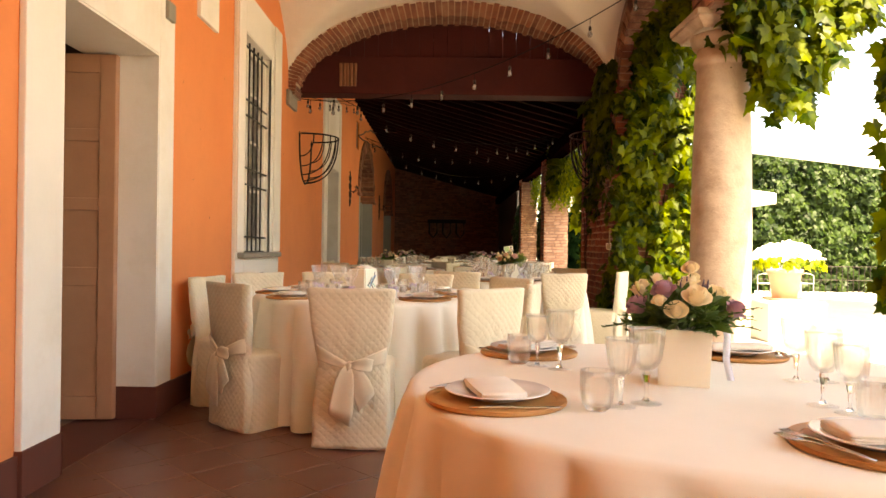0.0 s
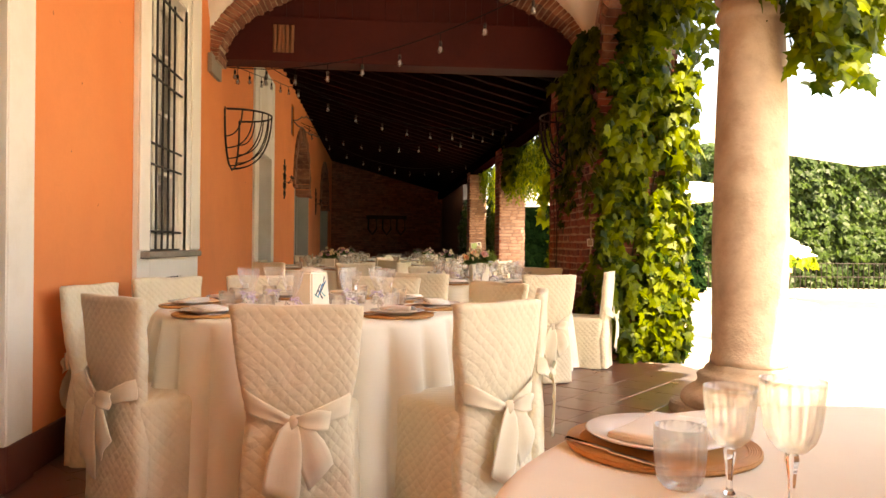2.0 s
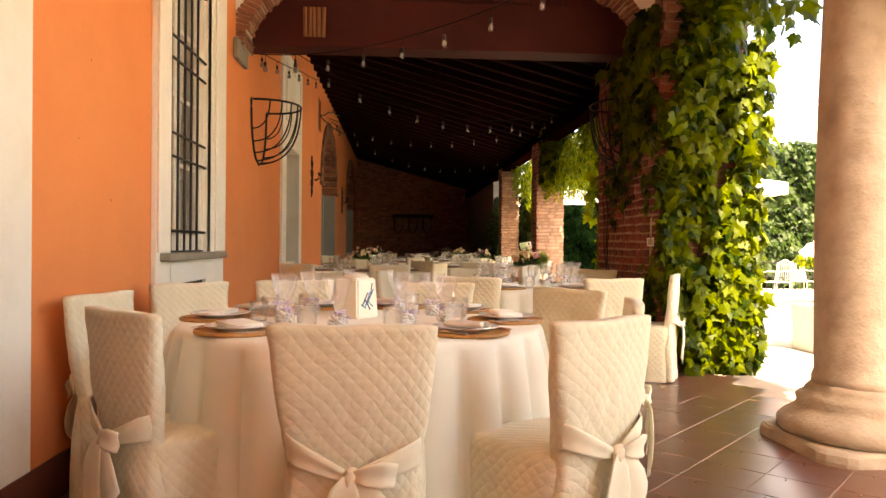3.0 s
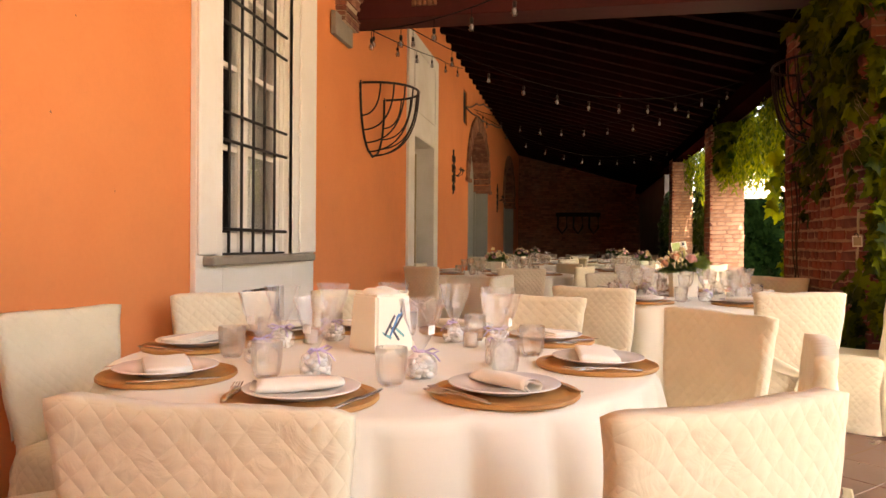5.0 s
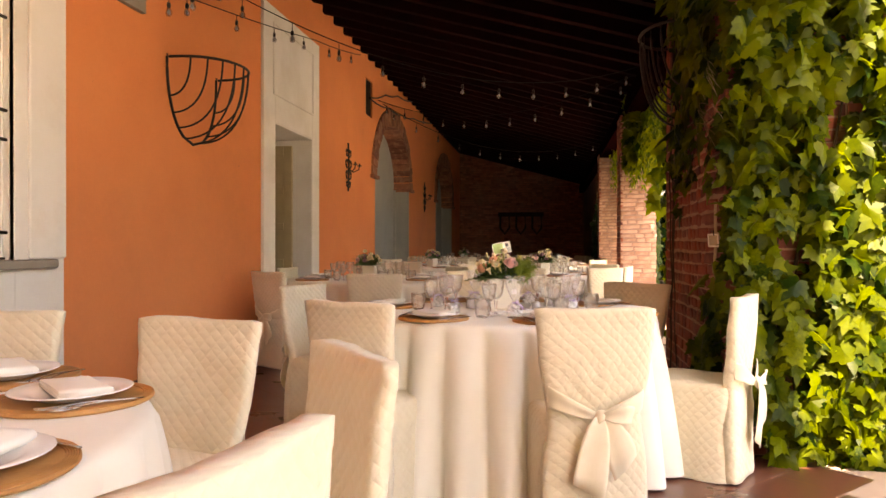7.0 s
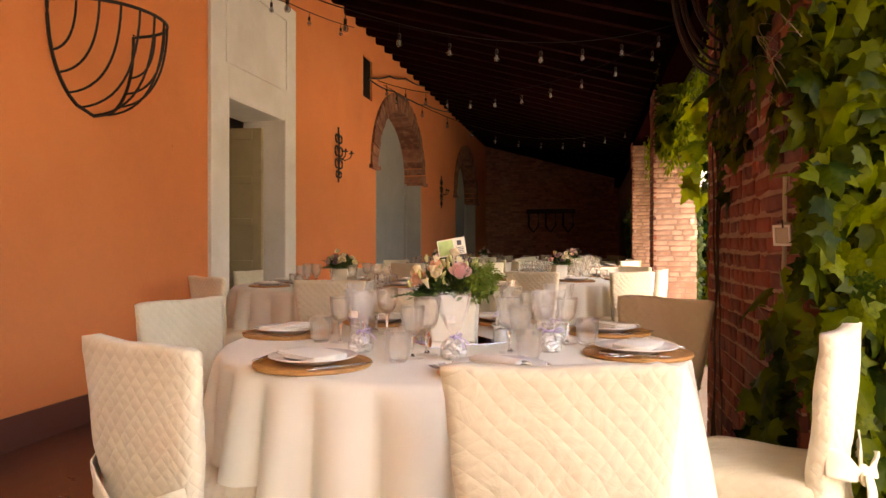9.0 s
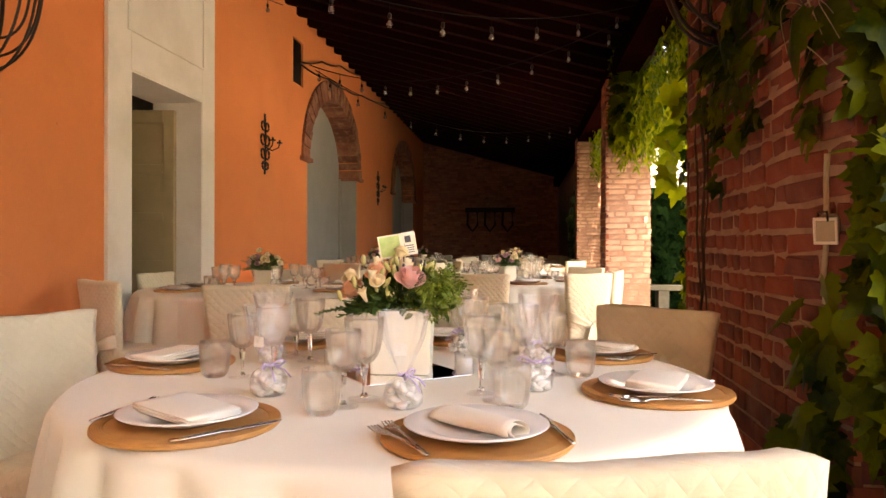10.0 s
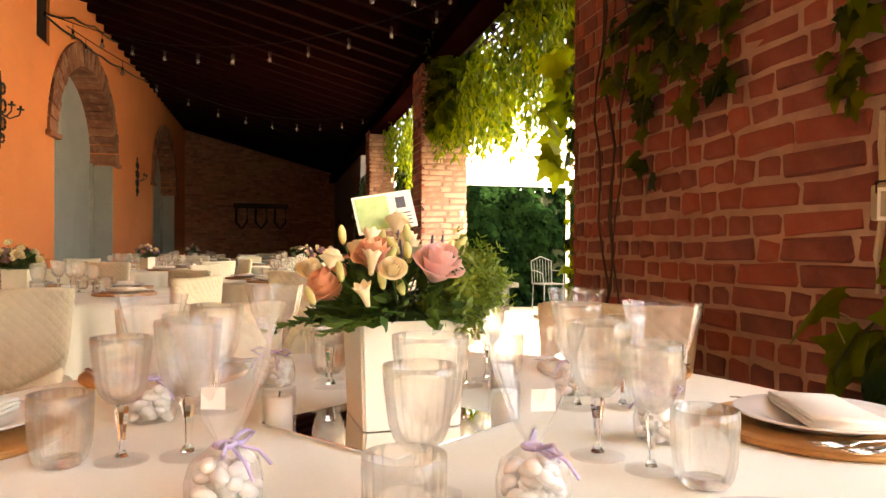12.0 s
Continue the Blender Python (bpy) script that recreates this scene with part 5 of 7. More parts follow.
def place_setting(cx, cy, angle, k, r=0.575, goblets=True, favour=True, top=TOP, gx=0.0, gy=0.0):
    """A cover at an angle of a round table: mat, plate, napkin, cutlery, glasses, favour."""
    rnd = random.Random(int(1000 * cx + 77 * cy + angle))
    a = math.radians(angle)
    m = pose(cx + r * math.cos(a), cy + r * math.sin(a), top + 0.001, 0, 0, angle + 90)
    put("charger", m @ pose(0, 0, 0, 0, 0, rnd.uniform(0, 360)), make_charger)
    put("plate", m @ pose(rnd.uniform(-.006, .006), rnd.uniform(-.006, .006), 0.0100), make_plate)
    if k < 0:
        put("napkin_rolled", m @ pose(0.0, 0.0, 0.0165, 0, 0, -k), make_napkin_rolled)
    elif k % 2:
        put("napkin", m @ pose(0.0, 0.0, 0.0235, 0, 0, rnd.choice((62, 88, 100, 115))), make_napkin)
    else:
        put("napkin_flat", m @ pose(0.0, -0.005, 0.0235, 0, 0, 90 + rnd.uniform(-16, 16)), make_napkin_flat)
    put("fork", m @ pose(-0.136, -0.012, 0.0145, 0, 0, rnd.uniform(4, 14)), make_fork)
    put("fork", m @ pose(-0.150, -0.034, 0.0145, 0, 0, rnd.uniform(12, 22)), make_fork)
    put("knife", m @ pose(0.140, -0.022, 0.0145, 0, 0, rnd.uniform(-20, -8)), make_knife)
    put("tumbler", m @ pose(0.146 + gx, 0.207 + gy, 0, 0, 0, rnd.uniform(0, 90)), make_tumbler)
    if goblets:
        put("goblet", m @ pose(0.140 + gx, 0.280 + gy, 0, 0, 0, rnd.uniform(0, 90)), make_goblet)
        put("goblet_large", m @ pose(0.130 + gx, 0.362 + gy, 0, 0, 0, rnd.uniform(0, 90)), make_goblet_large)
    if favour:
        put("favour", m @ pose(-0.076, 0.268, 0, 0, 0, rnd.uniform(-30, 30)), make_favour)

COVERS = {0: (202.9, 131.7, 61.4, -16, -83), 1: (-134, -91, -49, -5, 42, 77, 112, 145, 179), 2: (-117, -68, -16, 33, 82, 130, 176.5)}
for k, (x, y) in enumerate(TABLES):
    if k == 0:
        for j, a in enumerate(COVERS[0]):
            place_setting(x, y, a, 0 if j in (0, 1, 4) else 1, (0.69, 0.69, 0.60, 0.60, 0.65)[j], favour=False, top=TOP_1, gx=(0.015, 0.035, 0, 0, 0)[j], gy=(-0.025, -0.09, 0, 0, 0)[j])
    elif k in (1, 2):
        for j, a in enumerate(COVERS[k]):
            place_setting(x, y, a, (0, -310, -3, 1, 0, 1, 0, 1, 0)[j] if k == 1 else (0, -25, 0, 0, 1, 0, 0)[j], 0.645 if k == 1 else 0.665, goblets=k == 2, favour=True)
    else:
        for j in range(6):
            place_setting(x, y, -100 + 60 * j + 7 * k, j + k, 0.65, favour=False)

# flower boxes
def rose(bm, at, size, tilt, seed):
    """A high-centred rose: a tight bud wrapped by rings of cupped petals whose rims roll outward."""
    rnd = random.Random(seed)
    m = Matrix.Translation(at) @ Euler((tilt[0], tilt[1], 0)).to_matrix().to_4x4() @ Matrix.Rotation(rnd.uniform(0, 6), 4, "Z")
    for layer, (n, wide, high, roll) in enumerate(((3, 0.17, 0.92, 0.0), (3, 0.29, 0.98, 0.06), (4, 0.44, 0.88, 0.16), (5, 0.58, 0.68, 0.34), (5, 0.68, 0.40, 0.58))):
        for k in range(n):
            a0 = 2 * math.pi * k / n + layer * 0.9 + rnd.uniform(-0.15, 0.15)
            span = 2 * math.pi / n * rnd.uniform(0.66, 0.78)
            top = high * rnd.uniform(0.92, 1.06)
            g = []
            for j in range(8):
                t = j / 7
                row = []
                for i in range(7):
                    u = -1 + i / 3
                    tt = t * (1 - 0.16 * u ** 4)
                    rr = wide * (0.18 + 0.82 * math.sin(min(1.0, tt * 1.25) * math.pi / 2)) + roll * max(0.0, tt - 0.62) * 1.6 + 0.05 * (1 + u) * (layer < 3) * t
                    zz = -0.50 + (top + 0.50) * tt - roll * 1.5 * max(0.0, tt - 0.78) ** 1.2 + 0.05 * roll * 3 * (1 - abs(u)) * t
                    a = a0 + u * span * (0.45 + 0.55 * math.sin(min(1.0, 0.2 + tt) * math.pi / 2))
                    row.append(bm.verts.new(m @ (Vector((rr * math.cos(a), rr * math.sin(a), zz)) * size)))
                g.append(row)
            for j in range(7):
                for i in range(6):
                    bm.faces.new((g[j][i], g[j][i + 1], g[j + 1][i + 1], g[j + 1][i]))

def leaflet(bm, base, way, side, long, wide):
    """A pointed leaf folded along its midrib and bent down at the tip."""
    nrm = way.cross(side).normalized()
    rib = [base, base + way * long * 0.35 + nrm * long * 0.03, base + way * long * 0.70 + nrm * long * 0.01, base + way * long - nrm * long * 0.08]
    rib = [bm.verts.new(v) for v in rib]
    for sg in (-1, 1):
        a = bm.verts.new(base + way * long * 0.30 + side * sg * wide + nrm * long * 0.10)
        b = bm.verts.new(base + way * long * 0.68 + side * sg * wide * 0.80 + nrm * long * 0.07)
        bm.faces.new((rib[0], a, rib[1]))
        bm.faces.new((rib[1], a, b, rib[2]))
        bm.faces.new((rib[2], b, rib[3]))

def sprig(bm, base, tip, leaf, n, seed, wide=0.35):
    """Paired leaflets along a bent stem."""
    rnd = random.Random(seed)
    base, tip = Vector(base), Vector(tip)
    mid = (base + tip) / 2 + Vector((0, 0, 0.25 * (tip - base).length * 0.5))
    pts = [(1 - t) ** 2 * base + 2 * t * (1 - t) * mid + t * t * tip for t in [k / 8 for k in range(9)]]
    tube(bm, pts, 0.0014, 4)
    for k in range(1, n + 1):
        t = k / n
        i = min(7, int(t * 8))
        p = pts[i].lerp(pts[i + 1], t * 8 - i)
        d = (pts[i + 1] - pts[i]).normalized()
        side = d.cross(Vector((0, 0, 1))).normalized()
        ln = leaf * (1.15 - 0.75 * t)
        for sg in (-1, 1):
            w = (side * sg * 0.9 + d * 0.5 + Vector((0, 0, rnd.uniform(-0.2, 0.2)))).normalized()
            leaflet(bm, p, w, w.cross(Vector((0, 0, 1)) + 0.4 * d).normalized(), ln, ln * wide * 0.5)

def bouquet(x, y, turn, palette, seed, card=False, mirror=False, top=TOP, size=1.0):
    rnd = random.Random(seed)
    base = top + (0.0075 if mirror else 0.001)
    e = thing("flower_box", "cream box of roses and greenery as a table centrepiece", "flower arrangement", pose(x, y, base, 0, 0, turn) @ Matrix.Scale(size, 4), "centrepieces")
    bm = bmesh.new()
    h, a, b = (0.150, 0.070, 0.076) if card else (0.142, 0.062, 0.067)
    prism_pts = [(-a, -a), (a, -a), (a, a), (-a, a)]
    lo = [bm.verts.new((u, v, 0)) for u, v in prism_pts]
    hi = [bm.verts.new((u * b / a, v * b / a, h)) for u, v in prism_pts]
    hi2 = [bm.verts.new((u * (b - 0.004) / a, v * (b - 0.004) / a, h)) for u, v in prism_pts]
    lo2 = [bm.verts.new((u * (b - 0.004) / a, v * (b - 0.004) / a, h - 0.03)) for u, v in prism_pts]
    bm.faces.new(lo)
    bm.faces.new(lo2)
    for k in range(4):
        q = (k + 1) % 4
        bm.faces.new((lo[k], lo[q], hi[q], hi[k]))
        bm.faces.new((hi[k], hi[q], hi2[q], hi2[k]))
        bm.faces.new((hi2[k], hi2[q], lo2[q], lo2[k]))
    bmesh.ops.bevel(bm, geom=[ed for ed in bm.edges if abs(ed.verts[0].co.z - ed.verts[1].co.z) > 0.1], offset=0.004, segments=2, affect="EDGES")
    part("box", bm, BOXCARD, e)
    # dense leaf cushion
    bm = bmesh.new()
    for k in range(330):
        u, v = rnd.uniform(-0.25, 1), rnd.uniform(0, 6.28)
        q = math.sqrt(1 - u * u)
        n = Vector((q * math.cos(v), q * math.sin(v), u))
        c = Vector((0, 0, 0.165)) + Vector((n.x * 0.105, n.y * 0.105, n.z * 0.070)) * rnd.uniform(0.6, 1.05)
        d = (n + Vector((rnd.gauss(0, 0.5), rnd.gauss(0, 0.5), rnd.gauss(0.1, 0.4)))).normalized()
        o = d.orthogonal().normalized()
        o = (Matrix.Rotation(rnd.uniform(0, 6.28), 3, d) @ o)
        ln = rnd.uniform(0.022, 0.042)
        leaflet(bm, c, d, o, ln, ln * 0.26)
    part("leaf_cushion", bm, GREENS, e)
    spots = [((0.026, -0.092, 0.216), 0.050, (0.95, 0.25)), ((-0.050, -0.055, 0.228), 0.046, (0.6, -0.4)), ((-0.112, -0.040, 0.188), 0.046, (0.5, -1.0)), ((0.065, 0.055, 0.215), 0.046, (-0.4, 0.5)), ((-0.05, 0.075, 0.208), 0.046, (-0.8, -0.2)), ((0.005, 0.0, 0.240), 0.042, (0.1, 0.0)), ((0.115, -0.02, 0.185), 0.042, (0.3, 1.0)), ((-0.02, -0.115, 0.185), 0.040, (1.2, 0.0))]
    for k, (p, s, t) in enumerate(spots):
        if card and k in (6, 7):
            continue
        bm = bmesh.new()
        rose(bm, Vector(p) + Vector((0, 0, 0.006)), s * 0.74, (t[0] * 0.55, t[1] * 0.7), seed * 10 + k)
        part("rose", bm, palette[k % len(palette)], e, smooth=True)
    for k in range(13):
        a = rnd.uniform(0, 6.28)
        r = rnd.uniform(0.03, 0.14)
        p = Vector((r * math.cos(a) - 0.02, r * math.sin(a) - 0.02, 0.305 - 0.75 * r + rnd.uniform(-0.02, 0.02)))
        bm = bmesh.new()
        if k % 3 == 2:
            bmesh.ops.create_icosphere(bm, subdivisions=2, radius=1, matrix=Matrix.LocRotScale(p, Euler((rnd.uniform(-.4, .4), rnd.uniform(-.4, .4), 0)), (0.0060, 0.0060, 0.0150)))
        else:
            rose(bm, p, rnd.uniform(0.016, 0.024), (rnd.uniform(-.5, .9), rnd.uniform(-.6, .6)), seed * 50 + k)
        part("bud", bm, (ROSE_CREAM, ROSE_CREAM, BUD)[k % 3], e, smooth=True)
        bm = bmesh.new()
        tube(bm, [(p.x * 0.25, p.y * 0.25, 0.15), (p.x * 0.62, p.y * 0.62, 0.15 + 0.45 * (p.z - 0.15)), p - Vector((0, 0, 0.012))], 0.0016, 5)
        part("flower_stem", bm, GREENS, e)
    bm = bmesh.new()
    for k in range(26):
        a = 6.283 * k / 26 + rnd.uniform(-0.1, 0.1)
        ln = rnd.uniform(0.12, 0.185) * (0.72 if card else 1.0)
        sprig(bm, (0.03 * math.cos(a), 0.03 * math.sin(a), 0.14), (ln * math.cos(a), ln * math.sin(a), 0.15 + rnd.uniform(-0.01, 0.09)), 0.034, 7, k + seed, 0.55)
    part("foliage", bm, GREENS, e)
    for sx, sy, ln in ((-1.0, -0.40, 0.19), (-0.9, 0.10, 0.16), (-0.75, -0.75, 0.165), (0.3, 0.9, 0.14)):
        bm = bmesh.new()
        sprig(bm, (sx * 0.04, sy * 0.04, 0.15), (sx * ln, sy * ln, 0.145), 0.056, 13, seed + int(100 * ln), 0.40)
        part("fern", bm, GREENS, e)
    bm = bmesh.new()
    for k in range(1500 if card else 0):
        u, v = rnd.uniform(-1, 1), rnd.uniform(0, 6.28)
        q = math.sqrt(1 - u * u)
        n = Vector((q * math.cos(v), q * math.sin(v), u))
        c = Vector((0.082, -0.045, 0.192)) + Vector((n.x * 0.056, n.y * 0.055, n.z * 0.060)) * (rnd.uniform(0.5, 1.0) + 0.9 * noise.noise(n * 2.2))
        tng = n.orthogonal().normalized()
        bit = n.cross(tng)
        for j in range(3):
            w = (n * 0.6 + tng * math.cos(j * 2.1 + v) + bit * math.sin(j * 2.1 + v)).normalized() * 0.013
            o = w.cross(n).normalized() * 0.0024
            bm.faces.new([bm.verts.new(z) for z in (c, c + w * 0.5 + o, c + w, c + w * 0.5 - o)])
    part("moss_tuft", bm, FEATHER, e) if card else bm.free()
    bm = bmesh.new()
    for k in range(11):
        px, py = 0.02 + 0.03 * math.sin(k * 2.4), 0.0 + 0.03 * math.cos(k * 1.7)
        tip = 0.278 - 0.007 * (k % 5)
        tube(bm, [(px * 0.4, py * 0.4, 0.18), (px, py, tip - 0.035), (px * 1.1, py * 1.1, tip - 0.02), (px * 1.15, py * 1.15, tip)], 0.004, 6, [0.001, 0.0015, 0.0038, 0.0015])
    part("lavender", bm, LAVENDER, e)
    # cream freesia trumpets and closed buds standing out of the front
    for k, (px, py, pz, open_) in enumerate(((-0.072, -0.110, 0.200, 1), (-0.044, -0.085, 0.255, 0), (-0.066, -0.095, 0.240, 1), (-0.036, -0.095, 0.232, 0), (-0.022, -0.075, 0.268, 0), (-0.010, -0.085, 0.256, 0), (-0.006, -0.060, 0.282, 0), (0.058, -0.060, 0.272, 0), (0.074, -0.050, 0.258, 0), (-0.060, -0.060, 0.270, 1), (-0.024, -0.105, 0.214, 0), (-0.050, -0.100, 0.222, 0), (0.046, -0.075, 0.262, 0)) if card else ()):
        fl = lathe([(0, 0), (0.0035, 0.002), (0.0055, 0.014), (0.0085, 0.026), (0.0135, 0.036), (0.0125, 0.0365), (0.006, 0.024), (0, 0.014)] if open_ else [(0, 0), (0.0035, 0.002), (0.0065, 0.014), (0.0065, 0.022), (0.003, 0.032), (0, 0.034)], 24)
        for v in fl.verts:
            a = math.atan2(v.co.y, v.co.x)
            lobe = max(0.0, v.co.z - 0.02) / 0.016 * open_
            v.co.z += 0.0022 * lobe * math.cos(6 * a)
            v.co.x, v.co.y = v.co.x * (1 + 0.14 * lobe * math.cos(6 * a)), v.co.y * (1 + 0.14 * lobe * math.cos(6 * a))
        lean = Euler((0.35 + 0.3 * math.sin(k * 2.1), px * 5 + 0.35 * math.sin(k * 3.7), k), "XYZ").to_matrix().to_4x4()
        fl.transform(Matrix.Translation((px, py, pz - 0.026)) @ lean @ Matrix.Scale(0.92, 4))
        part("freesia", fl, ROSE_CREAM if open_ else BUD, e, smooth=True)
        bm = bmesh.new()
        tube(bm, [(px * 0.3, py * 0.3, 0.16), (px * 0.7, py * 0.7, 0.16 + 0.45 * (pz - 0.18)), (px, py, pz - 0.025)], 0.0018, 5)
        part("flower_stem", bm, GREENS, e)
    if card:
        bm = bmesh.new()
        tube(bm, [(0.0, 0.03, 0.15), (0.0, 0.035, 0.31)], 0.002, 5)
        part("card_pick", bm, FILM, e)
        c = part("table_card", boxed(-0.065, 0.035, -0.001, 0.001, 0.0, 0.062), BOXCARD, e, "printed green and white card leaning in the flowers")
        c.matrix_basis = pose(0.002, 0.035, 0.280, -12, -10, 4) @ Matrix.Scale(0.95, 4)
        part("print", boxed(-0.061, -0.008, -0.0022, -0.0012, 0.004, 0.058), PRINT_GREEN, c)
        part("print", boxed(0.006, 0.022, -0.0022, -0.0012, 0.034, 0.052), PRINT_DARK, c)
        for k in range(4):
            part("print_bar", boxed(0.0, 0.028, -0.0022, -0.0012, 0.006 + 0.006 * k, 0.008 + 0.006 * k), PRINT_DARK, c)
    return e

def candle(x, y, base=TOP):
    e = thing("tealight", "short white candle in a clear glass cup", "candle", pose(x, y, base + 0.001), "candles on the tables")
    part("wax", lathe([(0, 0.003), (0.0215, 0.003), (0.0215, 0.046), (0.018, 0.047), (0, 0.044)], 24), WAX, e, smooth=True)
    bm = bmesh.new()
    tube(bm, [(0, 0, 0.044), (0.002, 0, 0.054)], 0.0012, 5)
    part("wick", bm, IRON, e)
    part("cup", lathe([(0, 0), (0.025, 0), (0.027, 0.004), (0.0275, 0.06), (0.0262, 0.06), (0.0255, 0.005), (0, 0.0025)], 32), FOOTGLASS, e, smooth=True)
    return e

def mirror_tile(x, y, turn, half=0.135):
    e = tagged(link("mirror_tile", boxed(-half, half, -half, half, 0.0, 0.005, bevel=0.001), MIRROR), "square mirror tile under the flower box", "mirror", "mirrors on the tables")
    e.matrix_basis = pose(x, y, TOP + 0.001, 0, 0, turn)

box_1 = bouquet(0.69, 1.99, -19, (ROSE_CREAM, ROSE_LILAC, ROSE_LILAC, ROSE_CREAM, ROSE_LILAC, ROSE_CREAM, ROSE_LILAC, ROSE_CREAM), 3, top=TOP_1, size=1.09)
bm = bmesh.new()
path = [(0.07, 0.035, 0.185), (0.095, 0.045, 0.170), (0.108, 0.05, 0.12), (0.105, 0.05, 0.06), (0.118, 0.052, 0.004)]
rows_ = [[bm.verts.new((px - 0.009, py + 0.003, pz)), bm.verts.new((px, py - 0.002, pz)), bm.verts.new((px + 0.009, py + 0.003, pz)), bm.verts.new((px, py + 0.004, pz))] for px, py, pz in path]
for a_, b_ in zip(rows_, rows_[1:]):
    for i in range(4):
        bm.faces.new((a_[i], a_[(i + 1) % 4], b_[(i + 1) % 4], b_[i]))
part("ribbon", bm, PALELILAC, box_1, "pale lilac ribbon hanging from the flowers", smooth=True)
mirror_tile(0.757, 7.972, 37, 0.147)
bouquet(0.775, 7.985, 4, (ROSE_PINK, ROSE_PEACH, ROSE_PEACH, ROSE_CREAM, ROSE_PEACH, ROSE_CREAM), 1, card=True, mirror=True, size=1.10)
candle(0.945, 7.965)
candle(0.58, 8.0)
for k, (x, y) in enumerate(TABLES[3:]):
    bouquet(x, y, 30 * k, (ROSE_CREAM, ROSE_LILAC, ROSE_PINK), 20 + k)
for x, y in ((0.66, 7.62), (1.02, 8.2), (-0.3, 5.3), (-0.85, 5.25), (0.85, 12.7), (-0.7, 11.1)):
    candle(x, y) if (x, y) != (0.66, 7.62) else None

# menu holder
e = thing("menu_holder", "white padded favour box with a printed picture", "box", pose(-0.575, 5.16, TOP + 0.001, 0, 0, 53), "")
bm = bmesh.new()
lo = [bm.verts.new((x, y, 0)) for x, y in ((-0.077, -0.077), (0.077, -0.077), (0.077, 0.077), (-0.077, 0.077))]
hi = [bm.verts.new((x, y, 0.185)) for x, y in ((-0.068, -0.066), (0.068, -0.066), (0.068, 0.066), (-0.068, 0.066))]
bm.faces.new(lo)
bm.faces.new(hi)
for k in range(4):
    bm.faces.new((lo[k], lo[(k + 1) % 4], hi[(k + 1) % 4], hi[k]))
bmesh.ops.bevel(bm, geom=bm.edges[:], offset=0.008, segments=3, affect="EDGES")
part("box", bm, BOXCARD, e, smooth=False)
bm = bmesh.new()
bmesh.ops.create_icosphere(bm, subdivisions=3, radius=1, matrix=Matrix.LocRotScale((0, 0, 0.186), None, (0.062, 0.060, 0.020)))
for v in bm.verts:
    v.co.z += 0.004 * math.sin(v.co.x * 120)
part("tissue", bm, NAPKIN, e, smooth=True)
for k, (px, pz, ln, tilt, m_) in enumerate(((-0.022, 0.085, 0.075, 35, PRINT_DARK), (-0.004, 0.082, 0.085, 30, PRINT_BLUE), (0.014, 0.095, 0.070, 38, PRINT_DARK), (0.026, 0.120, 0.055, 60, PRINT_BLUE), (0.0, 0.060, 0.060, -35, PRINT_DARK), (0.022, 0.062, 0.045, -50, PRINT_TEAL), (-0.030, 0.055, 0.040, -60, PRINT_TEAL), (0.030, 0.140, 0.035, 15, PRINT_DARK))):
    q_ = part("print", boxed(-0.004, 0.004, -0.0785, -0.0775, -ln / 2, ln / 2), m_, e)
    q_.matrix_basis = pose(px, 0.001 + 0.0595 * pz, pz, -3.2, tilt, 0)
# ---- plants ----
def leaf_outline(kind):
    if kind == "ivy":
        half = [(0.08, -0.36), (0.22, -0.44), (0.30, -0.33), (0.45, -0.31), (0.39, -0.15), (0.47, -0.05), (0.68, 0.12), (0.49, 0.16), (0.35, 0.20), (0.34, 0.36), (0.19, 0.41), (0.13, 0.62)]
        pts = [(0, -0.25)] + half + [(0, 0.88)] + [(-x, y) for x, y in reversed(half)]
    elif kind == "lobed":
        pts = [(0, -0.28), (0.22, -0.42), (0.50, -0.22), (0.36, 0.0), (0.60, 0.26), (0.26, 0.30), (0.0, 0.78), (-0.26, 0.30), (-0.60, 0.26), (-0.36, 0.0), (-0.50, -0.22), (-0.22, -0.42)]
    else:
        pts = [(0, -0.5), (0.16, -0.25), (0.20, 0.05), (0.10, 0.35), (0.0, 0.6), (-0.10, 0.35), (-0.20, 0.05), (-0.16, -0.25)]
    return pts

def leaf_mesh(kind):
    pts = leaf_outline(kind)
    vs = [(0, 0, 0.05)] + [(x, y, 0.05 - 0.36 * abs(x) - 0.26 * max(0, y) ** 2) for x, y in pts]
    n = len(pts)
    return np.array(vs), [(0, 1 + k, 1 + (k + 1) % n) for k in range(n)]

def leaf_pose(p, nrm, size, rnd, hang=0.75, spread=0.5):
    """Leaf with its face near the normal and its tip hanging down."""
    n = (Vector(nrm) + Vector((rnd.gauss(0, spread), rnd.gauss(0, spread), rnd.gauss(0.25, spread * 0.6)))).normalized()
    down = Vector((rnd.gauss(0, 0.45), rnd.gauss(0, 0.45), -1 * hang))
    y = (down - n * down.dot(n)).normalized()
    x = y.cross(n).normalized()
    s = size * rnd.uniform(0.65, 1.25)
    m = Matrix((x * s, y * s, n * s)).transposed().to_4x4()
    m.translation = p
    return m

def leaf_mass(name, kind, poses, material, parent):
    vs, fs = leaf_mesh(kind)
    hom = np.c_[vs, np.ones(len(vs))]
    allv = np.concatenate([hom @ np.array(m).T[:, :3] for m in poses])
    k = len(vs)
    allf = [tuple(i + k * j for i in f) for j in range(len(poses)) for f in fs]
    me = bpy.data.meshes.new(name)
    me.from_pydata(allv.tolist(), [], allf)
    me.materials.append(material)
    ob = new(name, me)
    ob["kind"] = "stuff"
    if parent:
        ob.parent = parent
    return ob

